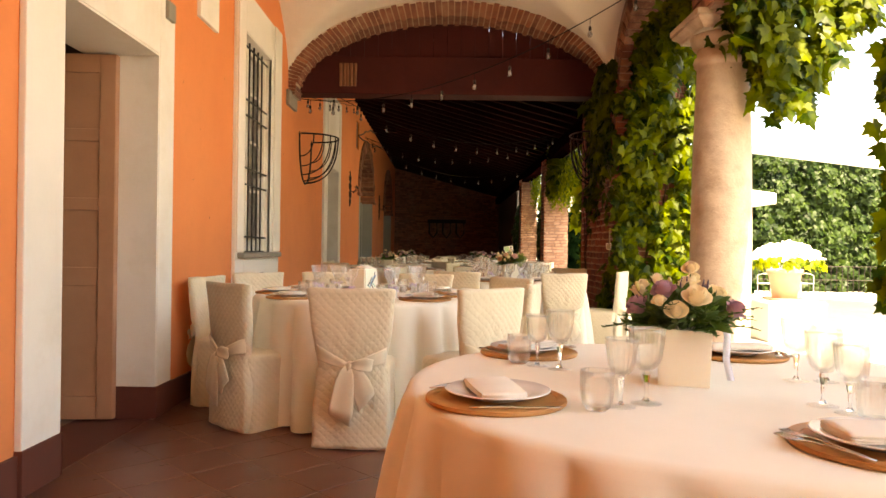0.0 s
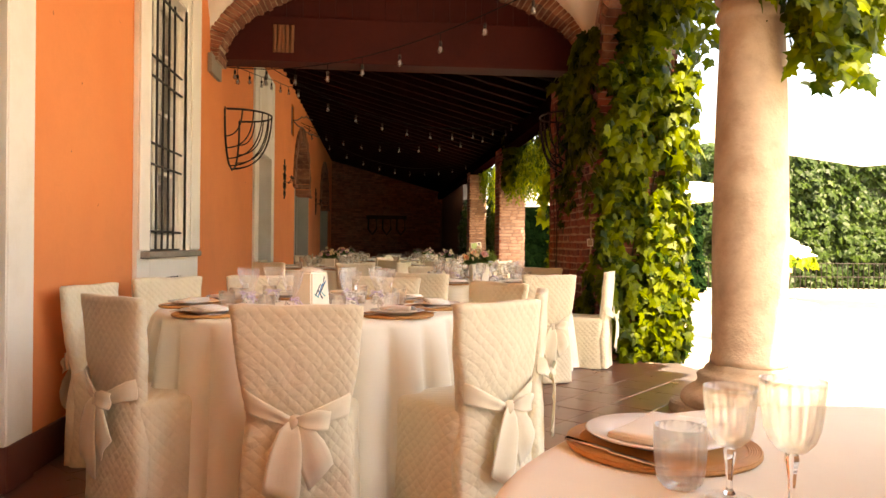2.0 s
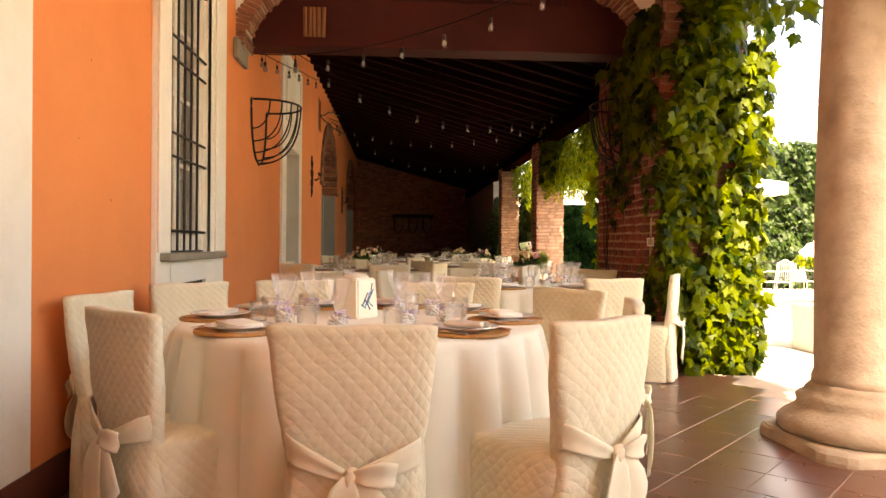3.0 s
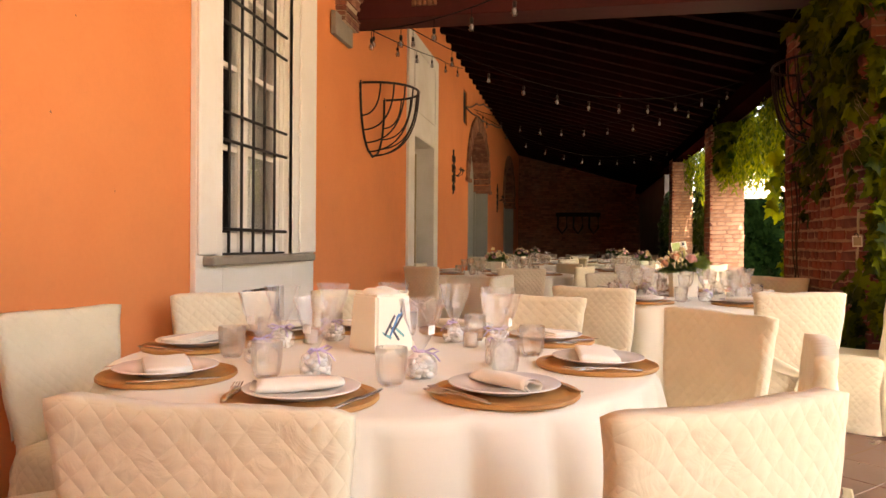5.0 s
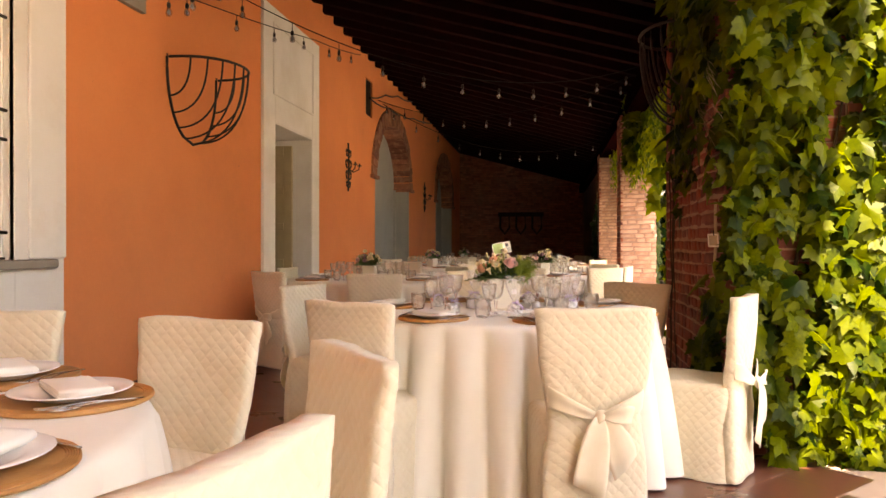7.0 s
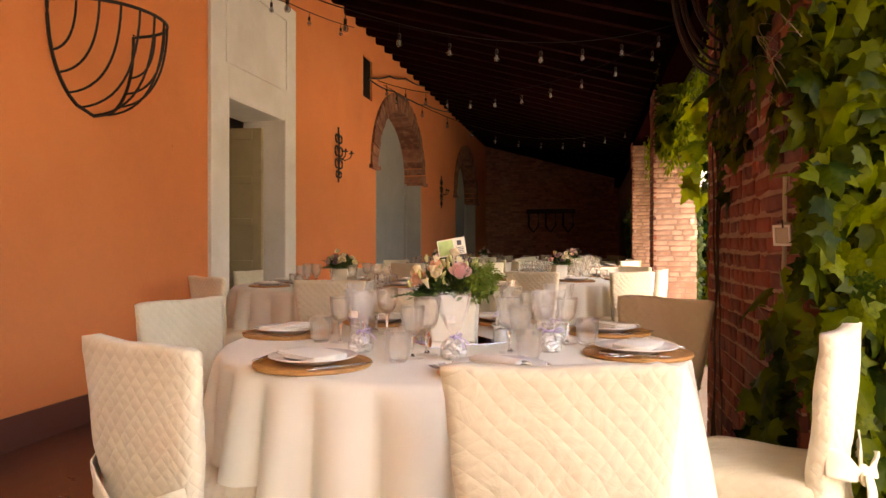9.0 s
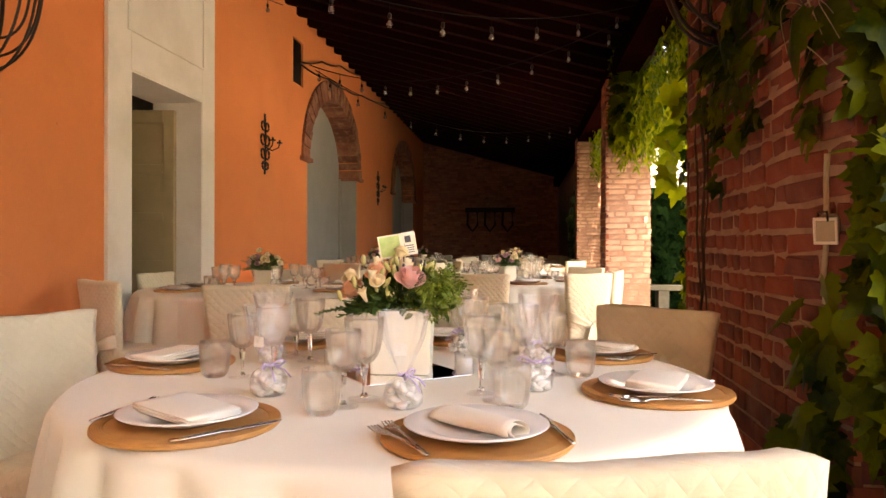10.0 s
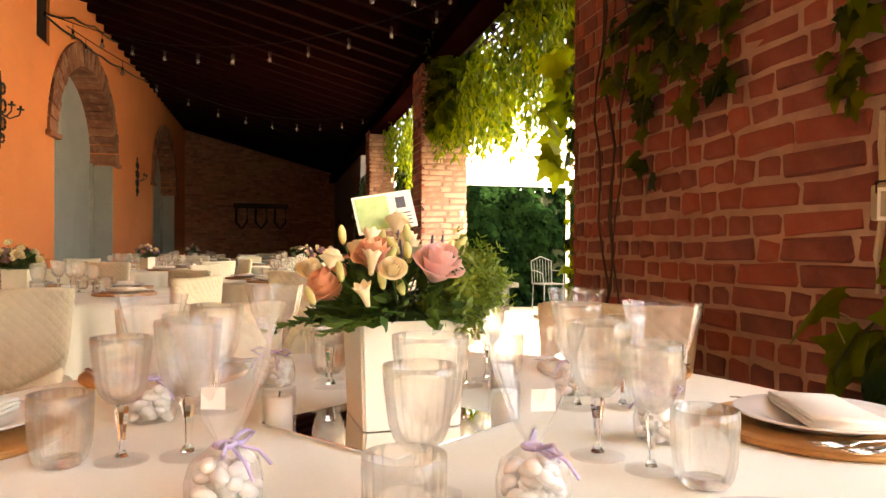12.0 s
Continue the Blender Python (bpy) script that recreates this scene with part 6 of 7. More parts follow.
LEAF_DATA = {}
def leaf_objects(kind, poses, material, parent):
    key = (kind, material.name)
    if key not in LEAF_DATA:
        vs, fs = leaf_mesh(kind)
        me = bpy.data.meshes.new("leaf")
        me.from_pydata(vs.tolist(), [], fs)
        me.materials.append(material)
        LEAF_DATA[key] = me
    for m in poses:
        o = new("leaf", LEAF_DATA[key])
        o.parent = parent
        o.matrix_basis = m

rnd = random.Random(11)
def wob(a, b, s=1.0):
    return noise.noise(Vector((a * 1.7 * s, b * 1.7 * s, 3.3)))

# creeper over the near face and edges of the big pier
creeper = thing("ivy_creeper", "dense green creeper climbing the brick pier", "climbing plant", None, "")
near, rest = [], []
tries = 0
while len(near) + len(rest) < 2700 and tries < 60000:
    tries += 1
    x, z = rnd.uniform(1.85, 3.02), rnd.uniform(0.0, 3.5)
    left = 1.95 + 0.05 * wob(z, 4) + 0.32 * max(0, 0.7 - z)
    right = 2.88 + 0.10 * wob(z, 7) + 0.03 * math.sin(z * 3)
    if z > 2.9 and x < 2.3:
        continue
    if not left < x < right or wob(x * 2.2, z * 1.6) < -0.42:
        continue
    y = 8.06 - rnd.random() ** 1.4 * (0.20 + 0.10 * (z > 1.9))
    side = max(0.0, (x - 2.72) * 4)
    m = leaf_pose((x, y, z), (side, -1, 0.15), 0.112, rnd, 0.75, 0.72)
    (near if z < 1.5 and len(near) < 290 else rest).append(m)
for _ in range(900):
    y, z = 8.1 + abs(rnd.gauss(0, 0.55)), 3.3 - abs(rnd.gauss(0, 0.75))
    low = 1.62 + 0.22 * min(1.0, (y - 8.1) / 1.2) + 0.75 * wob(y * 2.3, 2)
    if y < 10.0 and z > low and wob(y * 1.8, z * 1.8) > (-0.35 if z > 2.5 else 0.0):
        rest.append(leaf_pose((1.95 - rnd.random() ** 2 * 0.12, y, z), (-1, -0.3, 0.1), 0.15, rnd))
for _ in range(110):
    y, z = 8.1 + abs(rnd.gauss(0, 0.16)), abs(rnd.gauss(0.25, 0.35))
    if z < 1.05 and y < 8.55:
        rest.append(leaf_pose((1.95 - rnd.random() ** 2 * 0.10, y, z + 0.03), (-1, -0.5, 0.1), 0.125, rnd))
for _ in range(700):
    y, z = rnd.uniform(8.1, 10.0), rnd.uniform(0, 3.1)
    rest.append(leaf_pose((2.83 + rnd.random() ** 2 * 0.12, y, z), (1, -0.2, 0.1), 0.09, rnd))
# arch over the gap between pier and column, with hanging tips
for _ in range(1500):
    y = rnd.uniform(5.1, 8.1)
    z = 3.62 - abs(rnd.gauss(0, 0.34)) - 0.45 * abs((y - 6.9) / 1.6) ** 2
    low = 2.62 + 0.20 * wob(y, 2) - 0.35 * (y > 7.6)
    if z > low:
        rest.append(leaf_pose((rnd.uniform(2.12, 2.52), y, z), (0.2, -0.8, 0.2), 0.12, rnd))
# bunch hanging right of the column head
for _ in range(900):
    t = rnd.random()
    x = 2.36 + rnd.random() ** 1.25 * 0.95
    y = 5.40 + rnd.gauss(0, 0.10) - 0.1 * (x < 2.6)
    low = 2.18 + 1.15 * max(0, x - 2.68) + 0.5 * max(0, 2.55 - x) + 0.18 * wob(x * 3, 5)
    z = low + (3.55 - low) * rnd.random() ** 0.8
    rest.append(leaf_pose((x, y, z), (0.0, -1, 0.15), 0.12, rnd))
for _ in range(60):
    z = rnd.uniform(0.9, 2.1)
    rest.append(leaf_pose((1.96 + rnd.gauss(0, 0.03), 3.04 + rnd.gauss(0, 0.05), z), (-0.4, -1, 0.1), 0.085, rnd))
# strands trailing down the inner face, and small leaves along its far edge
for y0, za, zb, n in ((8.99, 2.15, 1.55, 24), (9.29, 1.95, 1.33, 22), (8.78, 1.85, 1.56, 10), (9.54, 2.1, 1.75, 12), (8.31, 1.75, 1.42, 12), (9.12, 2.2, 1.75, 14), (8.60, 2.1, 1.85, 12)):
    for j in range(n):
        z = zb + (za - zb) * rnd.random()
        rest.append(leaf_pose((1.945 - 0.03 * rnd.random(), y0 + rnd.gauss(0, 0.035), z), (-1, -0.2, 0.1), 0.085, rnd, 1.0, 0.4))
for _ in range(110):
    rest.append(leaf_pose((1.97 + rnd.gauss(0.02, 0.02), 10.05 + rnd.random() * 0.03, rnd.uniform(0.4, 2.2)), (-0.3, 1, 0.1), 0.05, rnd))
# large leaves dangling past the far edge of the pier, paler to look sunlit
tips = [leaf_pose((1.955 - rnd.random() * (0.085 if k < 8 else 0.04), 10.08 + 0.10 * rnd.random(), 1.44 + 0.055 * k), (-0.35, -1, 0.1), 0.15, rnd, 1.1, 0.35) for k in range(12)]
leaf_mass("leaf_tip", "ivy", tips, PALELEAF, creeper)
leaf_objects("ivy", near, LEAF, creeper)
leaf_mass("leaf_mass", "ivy", rest, LEAFS, creeper)
for k in range(9):
    x = 2.2 + 0.075 * k
    pts = [(x + 0.05 * math.sin(j * 1.3 + k), 8.06, 0.34 * j) for j in range(9)]
    bm = bmesh.new()
    tube(bm, pts, 0.008, 6, [0.012 - 0.001 * j for j in range(9)])
    part("stem", bm, STEM, creeper)
for k, (y, h) in enumerate(((9.62, 2.7), (9.68, 2.9), (9.50, 2.4))):
    pts = [(1.957, y + 0.05 * math.sin(j * 0.55 + 1.9 * k) + 0.03 * math.sin(j * 1.7 + k), 0.15 * j) for j in range(int(h / 0.15) + 1)]
    bm = bmesh.new()
    tube(bm, pts, (0.0075, 0.0055, 0.004)[k], 6)
    part("stem", bm, STEM, creeper)

for k in range(16):
    y0, z0 = 8.05 + rnd.uniform(0, 0.35), rnd.choice((0.55, 0.8, 1.0, 1.7, 1.9, 2.1)) + rnd.uniform(-0.1, 0.1)
    d, ln = rnd.uniform(-1, 1), rnd.uniform(0.12, 0.28)
    pts = [(1.93 - 0.05 * math.sin(3 * t), y0 + d * ln * t, z0 + ln * (0.9 * t - 1.3 * t * t)) for t in [j / 7 for j in range(8)]]
    bm = bmesh.new()
    tube(bm, pts, 0.0014, 5)
    part("tendril", bm, SASHSTEM, creeper, "pale thin tendril", smooth=True)

# wisteria hanging beyond the pier
wist = thing("wisteria", "light green wisteria hanging between the brick piers", "climbing plant", None, "")
poses = []
for k in range(950):
    y = 13.65 - 3.6 * rnd.random() ** 1.6
    x = rnd.uniform(2.12, 2.75)
    if wob(x * 1.3, y * 0.9) < -0.05:
        continue
    top = rnd.uniform(2.35, 3.0)
    if y > 12.0:
        top = min(top, 2.30 + 2.2 * (x - 2.08))
    ln = rnd.uniform(0.2, 0.6) * (1.0 + 0.6 * wob(y, x)) * (1.35 if y > 12.9 and x > 2.4 else 1.0)
    n = int(ln / 0.032)
    dx, dy = rnd.gauss(0, 0.08), rnd.gauss(0, 0.08)
    for j in range(n):
        t = j / n
        p = (x + dx * t + rnd.gauss(0, 0.03), y + dy * t + rnd.gauss(0, 0.03), top - ln * t)
        poses.append(leaf_pose(p, (rnd.gauss(0, 1), -1, 0.3), 0.075, rnd, 1.2, 0.7))
for k in range(130):
    y, x = rnd.uniform(14.3, 17.9), rnd.uniform(2.28, 2.75)
    ln = rnd.uniform(0.25, 0.7)
    for j in range(int(ln / 0.04)):
        poses.append(leaf_pose((x + rnd.gauss(0, 0.03), y + rnd.gauss(0, 0.03), 2.95 - 0.04 * j), (rnd.gauss(0, 1), -1, 0.3), 0.065, rnd, 1.2, 0.7))
for k in range(75):
    y, x = rnd.uniform(16.7, 17.85), rnd.uniform(2.18, 2.80)
    ln = rnd.uniform(0.5, 1.15) * (0.75 if x < 2.35 else 1.0)
    for j in range(int(ln / 0.036)):
        poses.append(leaf_pose((x + rnd.gauss(0, 0.03), y + rnd.gauss(0, 0.03), 2.92 - 0.036 * j), (rnd.gauss(0, 1), -1, 0.3), 0.075, rnd, 1.2, 0.7))
leaf_mass("leaf_mass", "long", poses, PALELEAF, wist)
poses = []
# darker leaves before the second pier's top, standing in for foliage in shade
for _ in range(420):
    z = 2.15 + 0.95 * rnd.random() ** 0.8
    x = 2.02 + rnd.random() * (0.12 + 0.38 * (z - 2.15))
    poses.append(leaf_pose((x, rnd.uniform(13.2, 13.66), z), (-0.3, -1, 0.2), 0.12, rnd, 0.9, 0.6))
for _ in range(1500):
    y, x = 9.9 + 2.6 * rnd.random() ** 1.4, rnd.uniform(2.25, 2.9)
    poses.append(leaf_pose((x, y, 3.02 + 0.22 * wob(x, y) + rnd.gauss(0, 0.10) - 0.1 * (x - 2.3)), (0.3, -0.3, 1), 0.12, rnd, 0.8, 0.6))
leaf_mass("leaf_canopy", "ivy", poses, LEAFS, wist)
for k in range(6):
    bm = bmesh.new()
    tube(bm, [(2.3 + 0.07 * k, 10.0 + 0.73 * j, 2.95 + 0.05 * math.sin(j + k)) for j in range(12)], 0.012, 6)
    part("stem", bm, STEM, wist)

# dark shrub outside the far bay
def laurel(x, y, rx, ry, h, n):
    e = thing("laurel_bush", "dark green laurel bush outside the far brick pier", "bush", pose(x, y, -0.03), "laurel bushes")
    bm = bmesh.new()
    for k in range(9):
        a = k * 2.4
        c_, s_ = math.cos(a), math.sin(a)
        tube(bm, [(0.15 * rx * c_, 0.1 * ry * s_, 0.0), (0.4 * rx * c_, 0.4 * ry * s_, 0.4 * h), (0.6 * rx * c_, 0.7 * ry * s_, 0.8 * h)], 0.02, 6, [0.028, 0.02, 0.008])
    part("stem", bm, STEM, e)
    poses = []
    for _ in range(n):
        a, u = rnd.uniform(0, 6.28), rnd.random()
        q = 0.55 + 0.45 * rnd.random() ** 0.5
        z = 0.1 + h * u
        wide = 1.0 - 0.35 * max(0.0, u - 0.7) / 0.3 + 0.25 * wob(a * 2, z)
        poses.append(leaf_pose((rx * q * wide * math.cos(a), ry * q * wide * math.sin(a), z), (math.cos(a), math.sin(a), 0.3), 0.12, rnd, 0.7, 0.6))
    leaf_mass("leaf_mass", "lobed", poses, HEDGE, e)

laurel(2.80, 18.2, 0.32, 1.25, 2.75, 2700)
laurel(2.36, 20.15, 0.34, 0.35, 2.3, 900)

# tall hedge round the court
hedge = thing("hedge", "tall dark green leafy hedge closing the court", "hedge", None, "", "stuff")
part("core", boxed(8.3, 46, 21.7, 22.7, -0.05, 4.0), EARTH, hedge)
part("core", boxed(21.0, 22.0, -20, 21.7, -0.05, 4.0), EARTH, hedge)
low_hedge = thing("low_hedge", "clipped hedge behind the white parasol, leaves darkened for its shade", "hedge", None, "", "stuff")
part("core", boxed(2.9, 8.3, 19.35, 20.3, -0.05, 2.1), EARTH, low_hedge)
poses, low_poses = [], []
for _ in range(17000):
    x = 2.9 + 17 * rnd.random() ** 1.25
    z = rnd.uniform(0, 4.5)
    top = 4.25 + 0.30 * wob(x * 0.5, 1) + 0.15 * wob(x * 2, 9) if x > 8.4 else 2.27 + 0.04 * wob(x * 2, 9)
    if z > top:
        continue
    b = 0.34 * wob(x * 0.9, z * 0.9) + 0.2 * wob(x * 2.4, z * 2.4)
    far = x > 8.4
    (poses if far else low_poses).append(leaf_pose((x, (21.55 if far else 19.25) - b - rnd.random() * 0.15, z), (0, -1, 0.35), 0.19, rnd, 0.7, 0.55))
# the low hedge gets the leaf colour with shade in it
leaf_mass("leaf_mass", "lobed", low_poses, SHADEDHEDGE, low_hedge)
for _ in range(4500):
    y, z = rnd.uniform(2, 21.4), rnd.uniform(0, 4.2)
    b = 0.34 * wob(y * 0.9, z * 0.9)
    poses.append(leaf_pose((20.9 - b, y, z), (-1, 0, 0.35), 0.17, rnd, 0.7, 0.7))
leaf_mass("leaf_mass", "lobed", poses, HEDGE, hedge)

# far trees above the hedge
def tree(x, y, h, seed):
    r = random.Random(seed)
    e = thing("tree", "leafy garden tree behind the hedge", "tree", pose(x, y, 0), "trees behind the hedge")
    bm = bmesh.new()
    tube(bm, [(0, 0, -0.05), (0.05, 0.02, h * 0.25), (0.0, 0.05, h * 0.6), (0.05, 0, h * 0.85)], 0.15, 8, [0.17, 0.14, 0.09, 0.03])
    for k in range(7):
        a, z = k * 2.4, h * (0.3 + 0.07 * k)
        tube(bm, [(0, 0, z), (0.6 * math.cos(a), 0.6 * math.sin(a), z + 0.35), (1.2 * math.cos(a), 1.2 * math.sin(a), z + 0.5)], 0.05, 6, [0.06, 0.04, 0.015])
    part("trunk", bm, STEM, e)
    ps = []
    for c in range(26):
        u = r.uniform(-1, 1)
        a = r.uniform(0, 6.28)
        q = math.sqrt(1 - u * u)
        cc = Vector((1.5 * q * math.cos(a), 1.5 * q * math.sin(a), h * 0.68 + u * h * 0.3)) * 1.0
        for _ in range(60):
            ps.append(leaf_pose(cc + Vector((r.gauss(0, 0.32), r.gauss(0, 0.32), r.gauss(0, 0.25))), (0, -1, 0.5), 0.14, r, 0.6, 0.8))
    leaf_mass("crown", "lobed", ps, HEDGE, e)
for k, (x, y, h) in enumerate(((10.5, 24.5, 4.6), (14.5, 25, 4.3), (18.5, 24.5, 4.8))):
    tree(x, y, h, k)

# ---- court furniture ----
pot = thing("flower_pot", "terracotta pot of white hydrangea on a stone block", "potted plant", pose(4.60, 9.4, 0.50) @ Matrix.Scale(0.90, 4), "")
part("pot", lathe([(0, 0.02), (0.17, 0.02), (0.225, 0.38), (0.255, 0.39), (0.255, 0.46), (0.235, 0.46), (0.225, 0.40), (0, 0.40)], 32), TERRA, pot, smooth=True)
part("saucer", lathe([(0, 0.0), (0.27, 0.0), (0.31, 0.035), (0.29, 0.035), (0.26, 0.018), (0, 0.018)], 32), TERRA, pot, smooth=True)
ps, ps2 = [], []
for _ in range(420):
    a, u = rnd.uniform(0, 6.28), rnd.random()
    q = math.sqrt(1 - u * u)
    n = Vector((q * math.cos(a), q * math.sin(a), u))
    p = Vector((0, 0, 0.48)) + Vector((n.x * 0.56, n.y * 0.56, n.z * 0.40)) * rnd.uniform(0.85, 1.0)
    (ps if u > 0.38 else ps2).append(leaf_pose(p, n, 0.085, rnd, 0.3, 0.4))
leaf_mass("blossom", "ivy", ps, BLOOM, pot)
leaf_mass("foliage", "ivy", ps2, PALELEAF, pot)
# white colour on the block stands in for its washed-out sunlight
tagged(link("stone_block", boxed(4.22, 4.98, 9.02, 9.78, -0.04, 0.50, bevel=0.03), WHITEPAINT), "square block under the flower pot, coloured white for the sun glare", "plinth", "")

def parasol(x, y, edge, half, rise, label, turn=0):
    e = thing("parasol", label, "parasol", pose(x, y, -0.03, 0, 0, turn), "white parasols in the court")
    bm = bmesh.new()
    tube(bm, [(0, 0, 0.05), (0, 0, edge + rise + 0.08)], 0.03, 10)
    part("pole", bm, WHITEIRON, e)
    part("base", boxed(-0.4, 0.4, -0.4, 0.4, 0, 0.06, bevel=0.01), GREYSTONE, e)
    bm = bmesh.new()
    n = 8
    c = [(half * (1.0 if k % 2 else 1.0) * sx, half * sy) for k, (sx, sy) in enumerate(((-1, -1), (0, -1), (1, -1), (1, 0), (1, 1), (0, 1), (-1, 1), (-1, 0)))]
    apex = bm.verts.new((0, 0, edge + rise))
    ring_ = [bm.verts.new((u, v, edge)) for u, v in c]
    low = [bm.verts.new((u, v, edge - 0.22)) for u, v in c]
    for k in range(n):
        q = (k + 1) % n
        bm.faces.new((apex, ring_[k], ring_[q]))
        bm.faces.new((ring_[k], low[k], low[q], ring_[q]))
    part("canopy", bm, CANVAS, e)
    for k in range(n):
        u, v = c[k]
        bm = bmesh.new()
        tube(bm, [(0, 0, edge + rise - 0.02), (u * 0.98, v * 0.98, edge - 0.02)], 0.012, 6)
        rb = part("rib", bm, DOORWOOD, e)
        bm = bmesh.new()
        tube(bm, [(0, 0, edge - 0.1), (u * 0.5, v * 0.5, edge + rise * 0.5 - 0.03)], 0.010, 6)
        part("strut", bm, DOORWOOD, rb)
    return e

parasol(9.25, 11.55, 3.22, 3.0, 0.9, "large square white parasol over the court", 30)
parasol(4.85, 16.72, 2.41, 2.1, 0.55, "broad white parasol standing before the hedge")

def iron_chair(x, y, turn, paint=None):
    e = thing("garden_chair", "grey wrought iron garden chair by the hedge" if paint else "white wrought iron garden chair by the hedge", "chair", pose(x, y, -0.03, 0, 0, turn), "garden chairs")
    paint = paint or WHITEIRON
    for sx in (-1, 1):
        for sy in (-1, 1):
            bm = bmesh.new()
            tube(bm, [(0.2 * sx, 0.2 * sy, 0), (0.19 * sx, 0.19 * sy, 0.44)], 0.011, 6)
            part("leg", bm, paint, e)
    part("seat", boxed(-0.22, 0.22, -0.21, 0.21, 0.44, 0.46, bevel=0.006), paint, e)
    bm = bmesh.new()
    tube(bm, [(-0.2, 0.2, 0.45), (-0.21, 0.23, 0.85), (0, 0.25, 0.93), (0.21, 0.23, 0.85), (0.2, 0.2, 0.45)], 0.012, 6)
    part("back_frame", bm, paint, e)
    for k in range(6):
        bm = bmesh.new()
        u = -0.15 + 0.06 * k
        tube(bm, [(u, 0.205, 0.46), (u, 0.235, 0.88)], 0.006, 6)
        part("back_bar", bm, paint, e)
    for sx in (-1, 1):
        bm = bmesh.new()
        tube(bm, [(0.21 * sx, 0.22, 0.68), (0.24 * sx, 0.0, 0.68), (0.22 * sx, -0.17, 0.64), (0.2 * sx, -0.19, 0.45)], 0.010, 6)
        part("arm", bm, paint, e)
    return e

for x, y, t in ((7.6, 16.2, 200), (8.5, 16.6, 20)):
    iron_chair(x, y, t)
iron_chair(5.25, 18.5, 10, GREYIRON)
bench = thing("stone_bench", "grey stone bench at the foot of the hedge", "bench", pose(3.95, 18.55, -0.03), "")
part("slab", boxed(-0.7, 0.7, -0.22, 0.22, 0.40, 0.48, bevel=0.01), BENCHSTONE, bench)
for sx in (-1, 1):
    part("support", boxed(0.45 * sx - 0.09, 0.45 * sx + 0.09, -0.17, 0.17, 0.0, 0.40, bevel=0.01), BENCHSTONE, bench)
railing = thing("railing", "low dark iron railing in front of the hedge", "railing", None, "")
for z in (0.35, 0.75):
    bm = bmesh.new()
    tube(bm, [(8.8, 20.7, z), (19, 20.7, z)], 0.012, 6)
    part("rail", bm, IRON, railing)
for k in range(60):
    bm = boxed(8.85 + 0.165 * k, 8.865 + 0.165 * k, 20.69, 20.71, -0.04, 0.76)
    part("baluster", bm, IRON, railing)
# ---- string lights, lamp on the pier ----
SOCKET = [(0, 0.0), (0.010, 0.0), (0.0135, -0.010), (0.0135, -0.036), (0.010, -0.040), (0, -0.040)]
BULB_SHAPE = [(0.009, -0.040), (0.016, -0.050), (0.0225, -0.068), (0.023, -0.080), (0.017, -0.096), (0.0, -0.102)]
CORE = [(0, -0.048), (0.007, -0.052), (0.012, -0.068), (0.012, -0.082), (0.0, -0.092)]

def festoon(points, n, sag, label, drop=0.07):
    e = thing("string_lights", label, "string lights", None, "string lights of the portico")
    cable, bulbs = [], []
    for (p, q), cnt in zip(zip(points, points[1:]), n):
        p, q = Vector(p), Vector(q)
        for k in range(25):
            t = k / 24
            cable.append(p.lerp(q, t) - Vector((0, 0, sag * 4 * t * (1 - t))))
        for k in range(cnt):
            t = (k + 0.5) / cnt
            bulbs.append(p.lerp(q, t) - Vector((0, 0, sag * 4 * t * (1 - t))))
    bm = bmesh.new()
    tube(bm, cable, 0.005, 5)
    part("cable", bm, RUBBER, e)
    for b in bulbs:
        bm = bmesh.new()
        tube(bm, [b, b - Vector((0, 0, drop))], 0.003, 5)
        part("lead", bm, RUBBER, e)
        for name, prof, seg, m_, lb in (("socket", SOCKET, 10, IRON, ""), ("bulb", BULB_SHAPE, 14, BULB, "clear unlit glass bulb"), ("filament_core", CORE, 8, BULBCORE, "pale core inside the bulb")):
            o = part(name, lathe(prof, seg), m_, e, lb, smooth=True)
            o.matrix_basis = Matrix.Translation(b - Vector((0, 0, drop)))
    return e

festoon([(-1.84, 8.85, 3.0), (2.1, 5.52, 3.60)], (12,), 0.43, "festoon of clear bulbs slung under the arch")
festoon([(-1.80, 8.75, 3.03), (-1.80, 12.3, 3.66), (-1.79, 14.3, 4.02)], (4, 2), 0.02, "black cable of sockets along the orange wall", 0.05)
wires = thing("loose_cable", "black cables hanging from the vent along the wall", "cable", None, "")
for pts in (((-1.86, 15.15, 3.56), (-1.80, 16.0, 3.78), (-1.80, 17.0, 3.98), (-1.80, 18.4, 4.15)), ((-1.86, 15.15, 3.54), (-1.80, 16.3, 3.60), (-1.80, 17.4, 3.68), (-1.80, 18.5, 3.82), (-1.80, 20.8, 4.12))):
    bm = bmesh.new()
    tube(bm, [Vector(a).lerp(Vector(b), t / 4) - Vector((0, 0, 0.03 * math.sin(math.pi * t / 4))) for a, b in zip(pts, pts[1:]) for t in range(4)] + [pts[-1]], 0.012, 6)
    part("strand", bm, IRON, wires)
for p_, q_, n_, sag in (((-1.69, 9.46, 3.30), (2.05, 12.28, 3.20), 11, 0.45), ((-1.71, 15.1, 3.50), (2.03, 12.43, 3.15), 11, 0.37), ((-1.71, 15.38, 3.50), (2.03, 17.85, 3.20), 11, 0.48)):
    festoon([p_, q_], (n_,), sag, "festoon of clear bulbs slung across the portico")

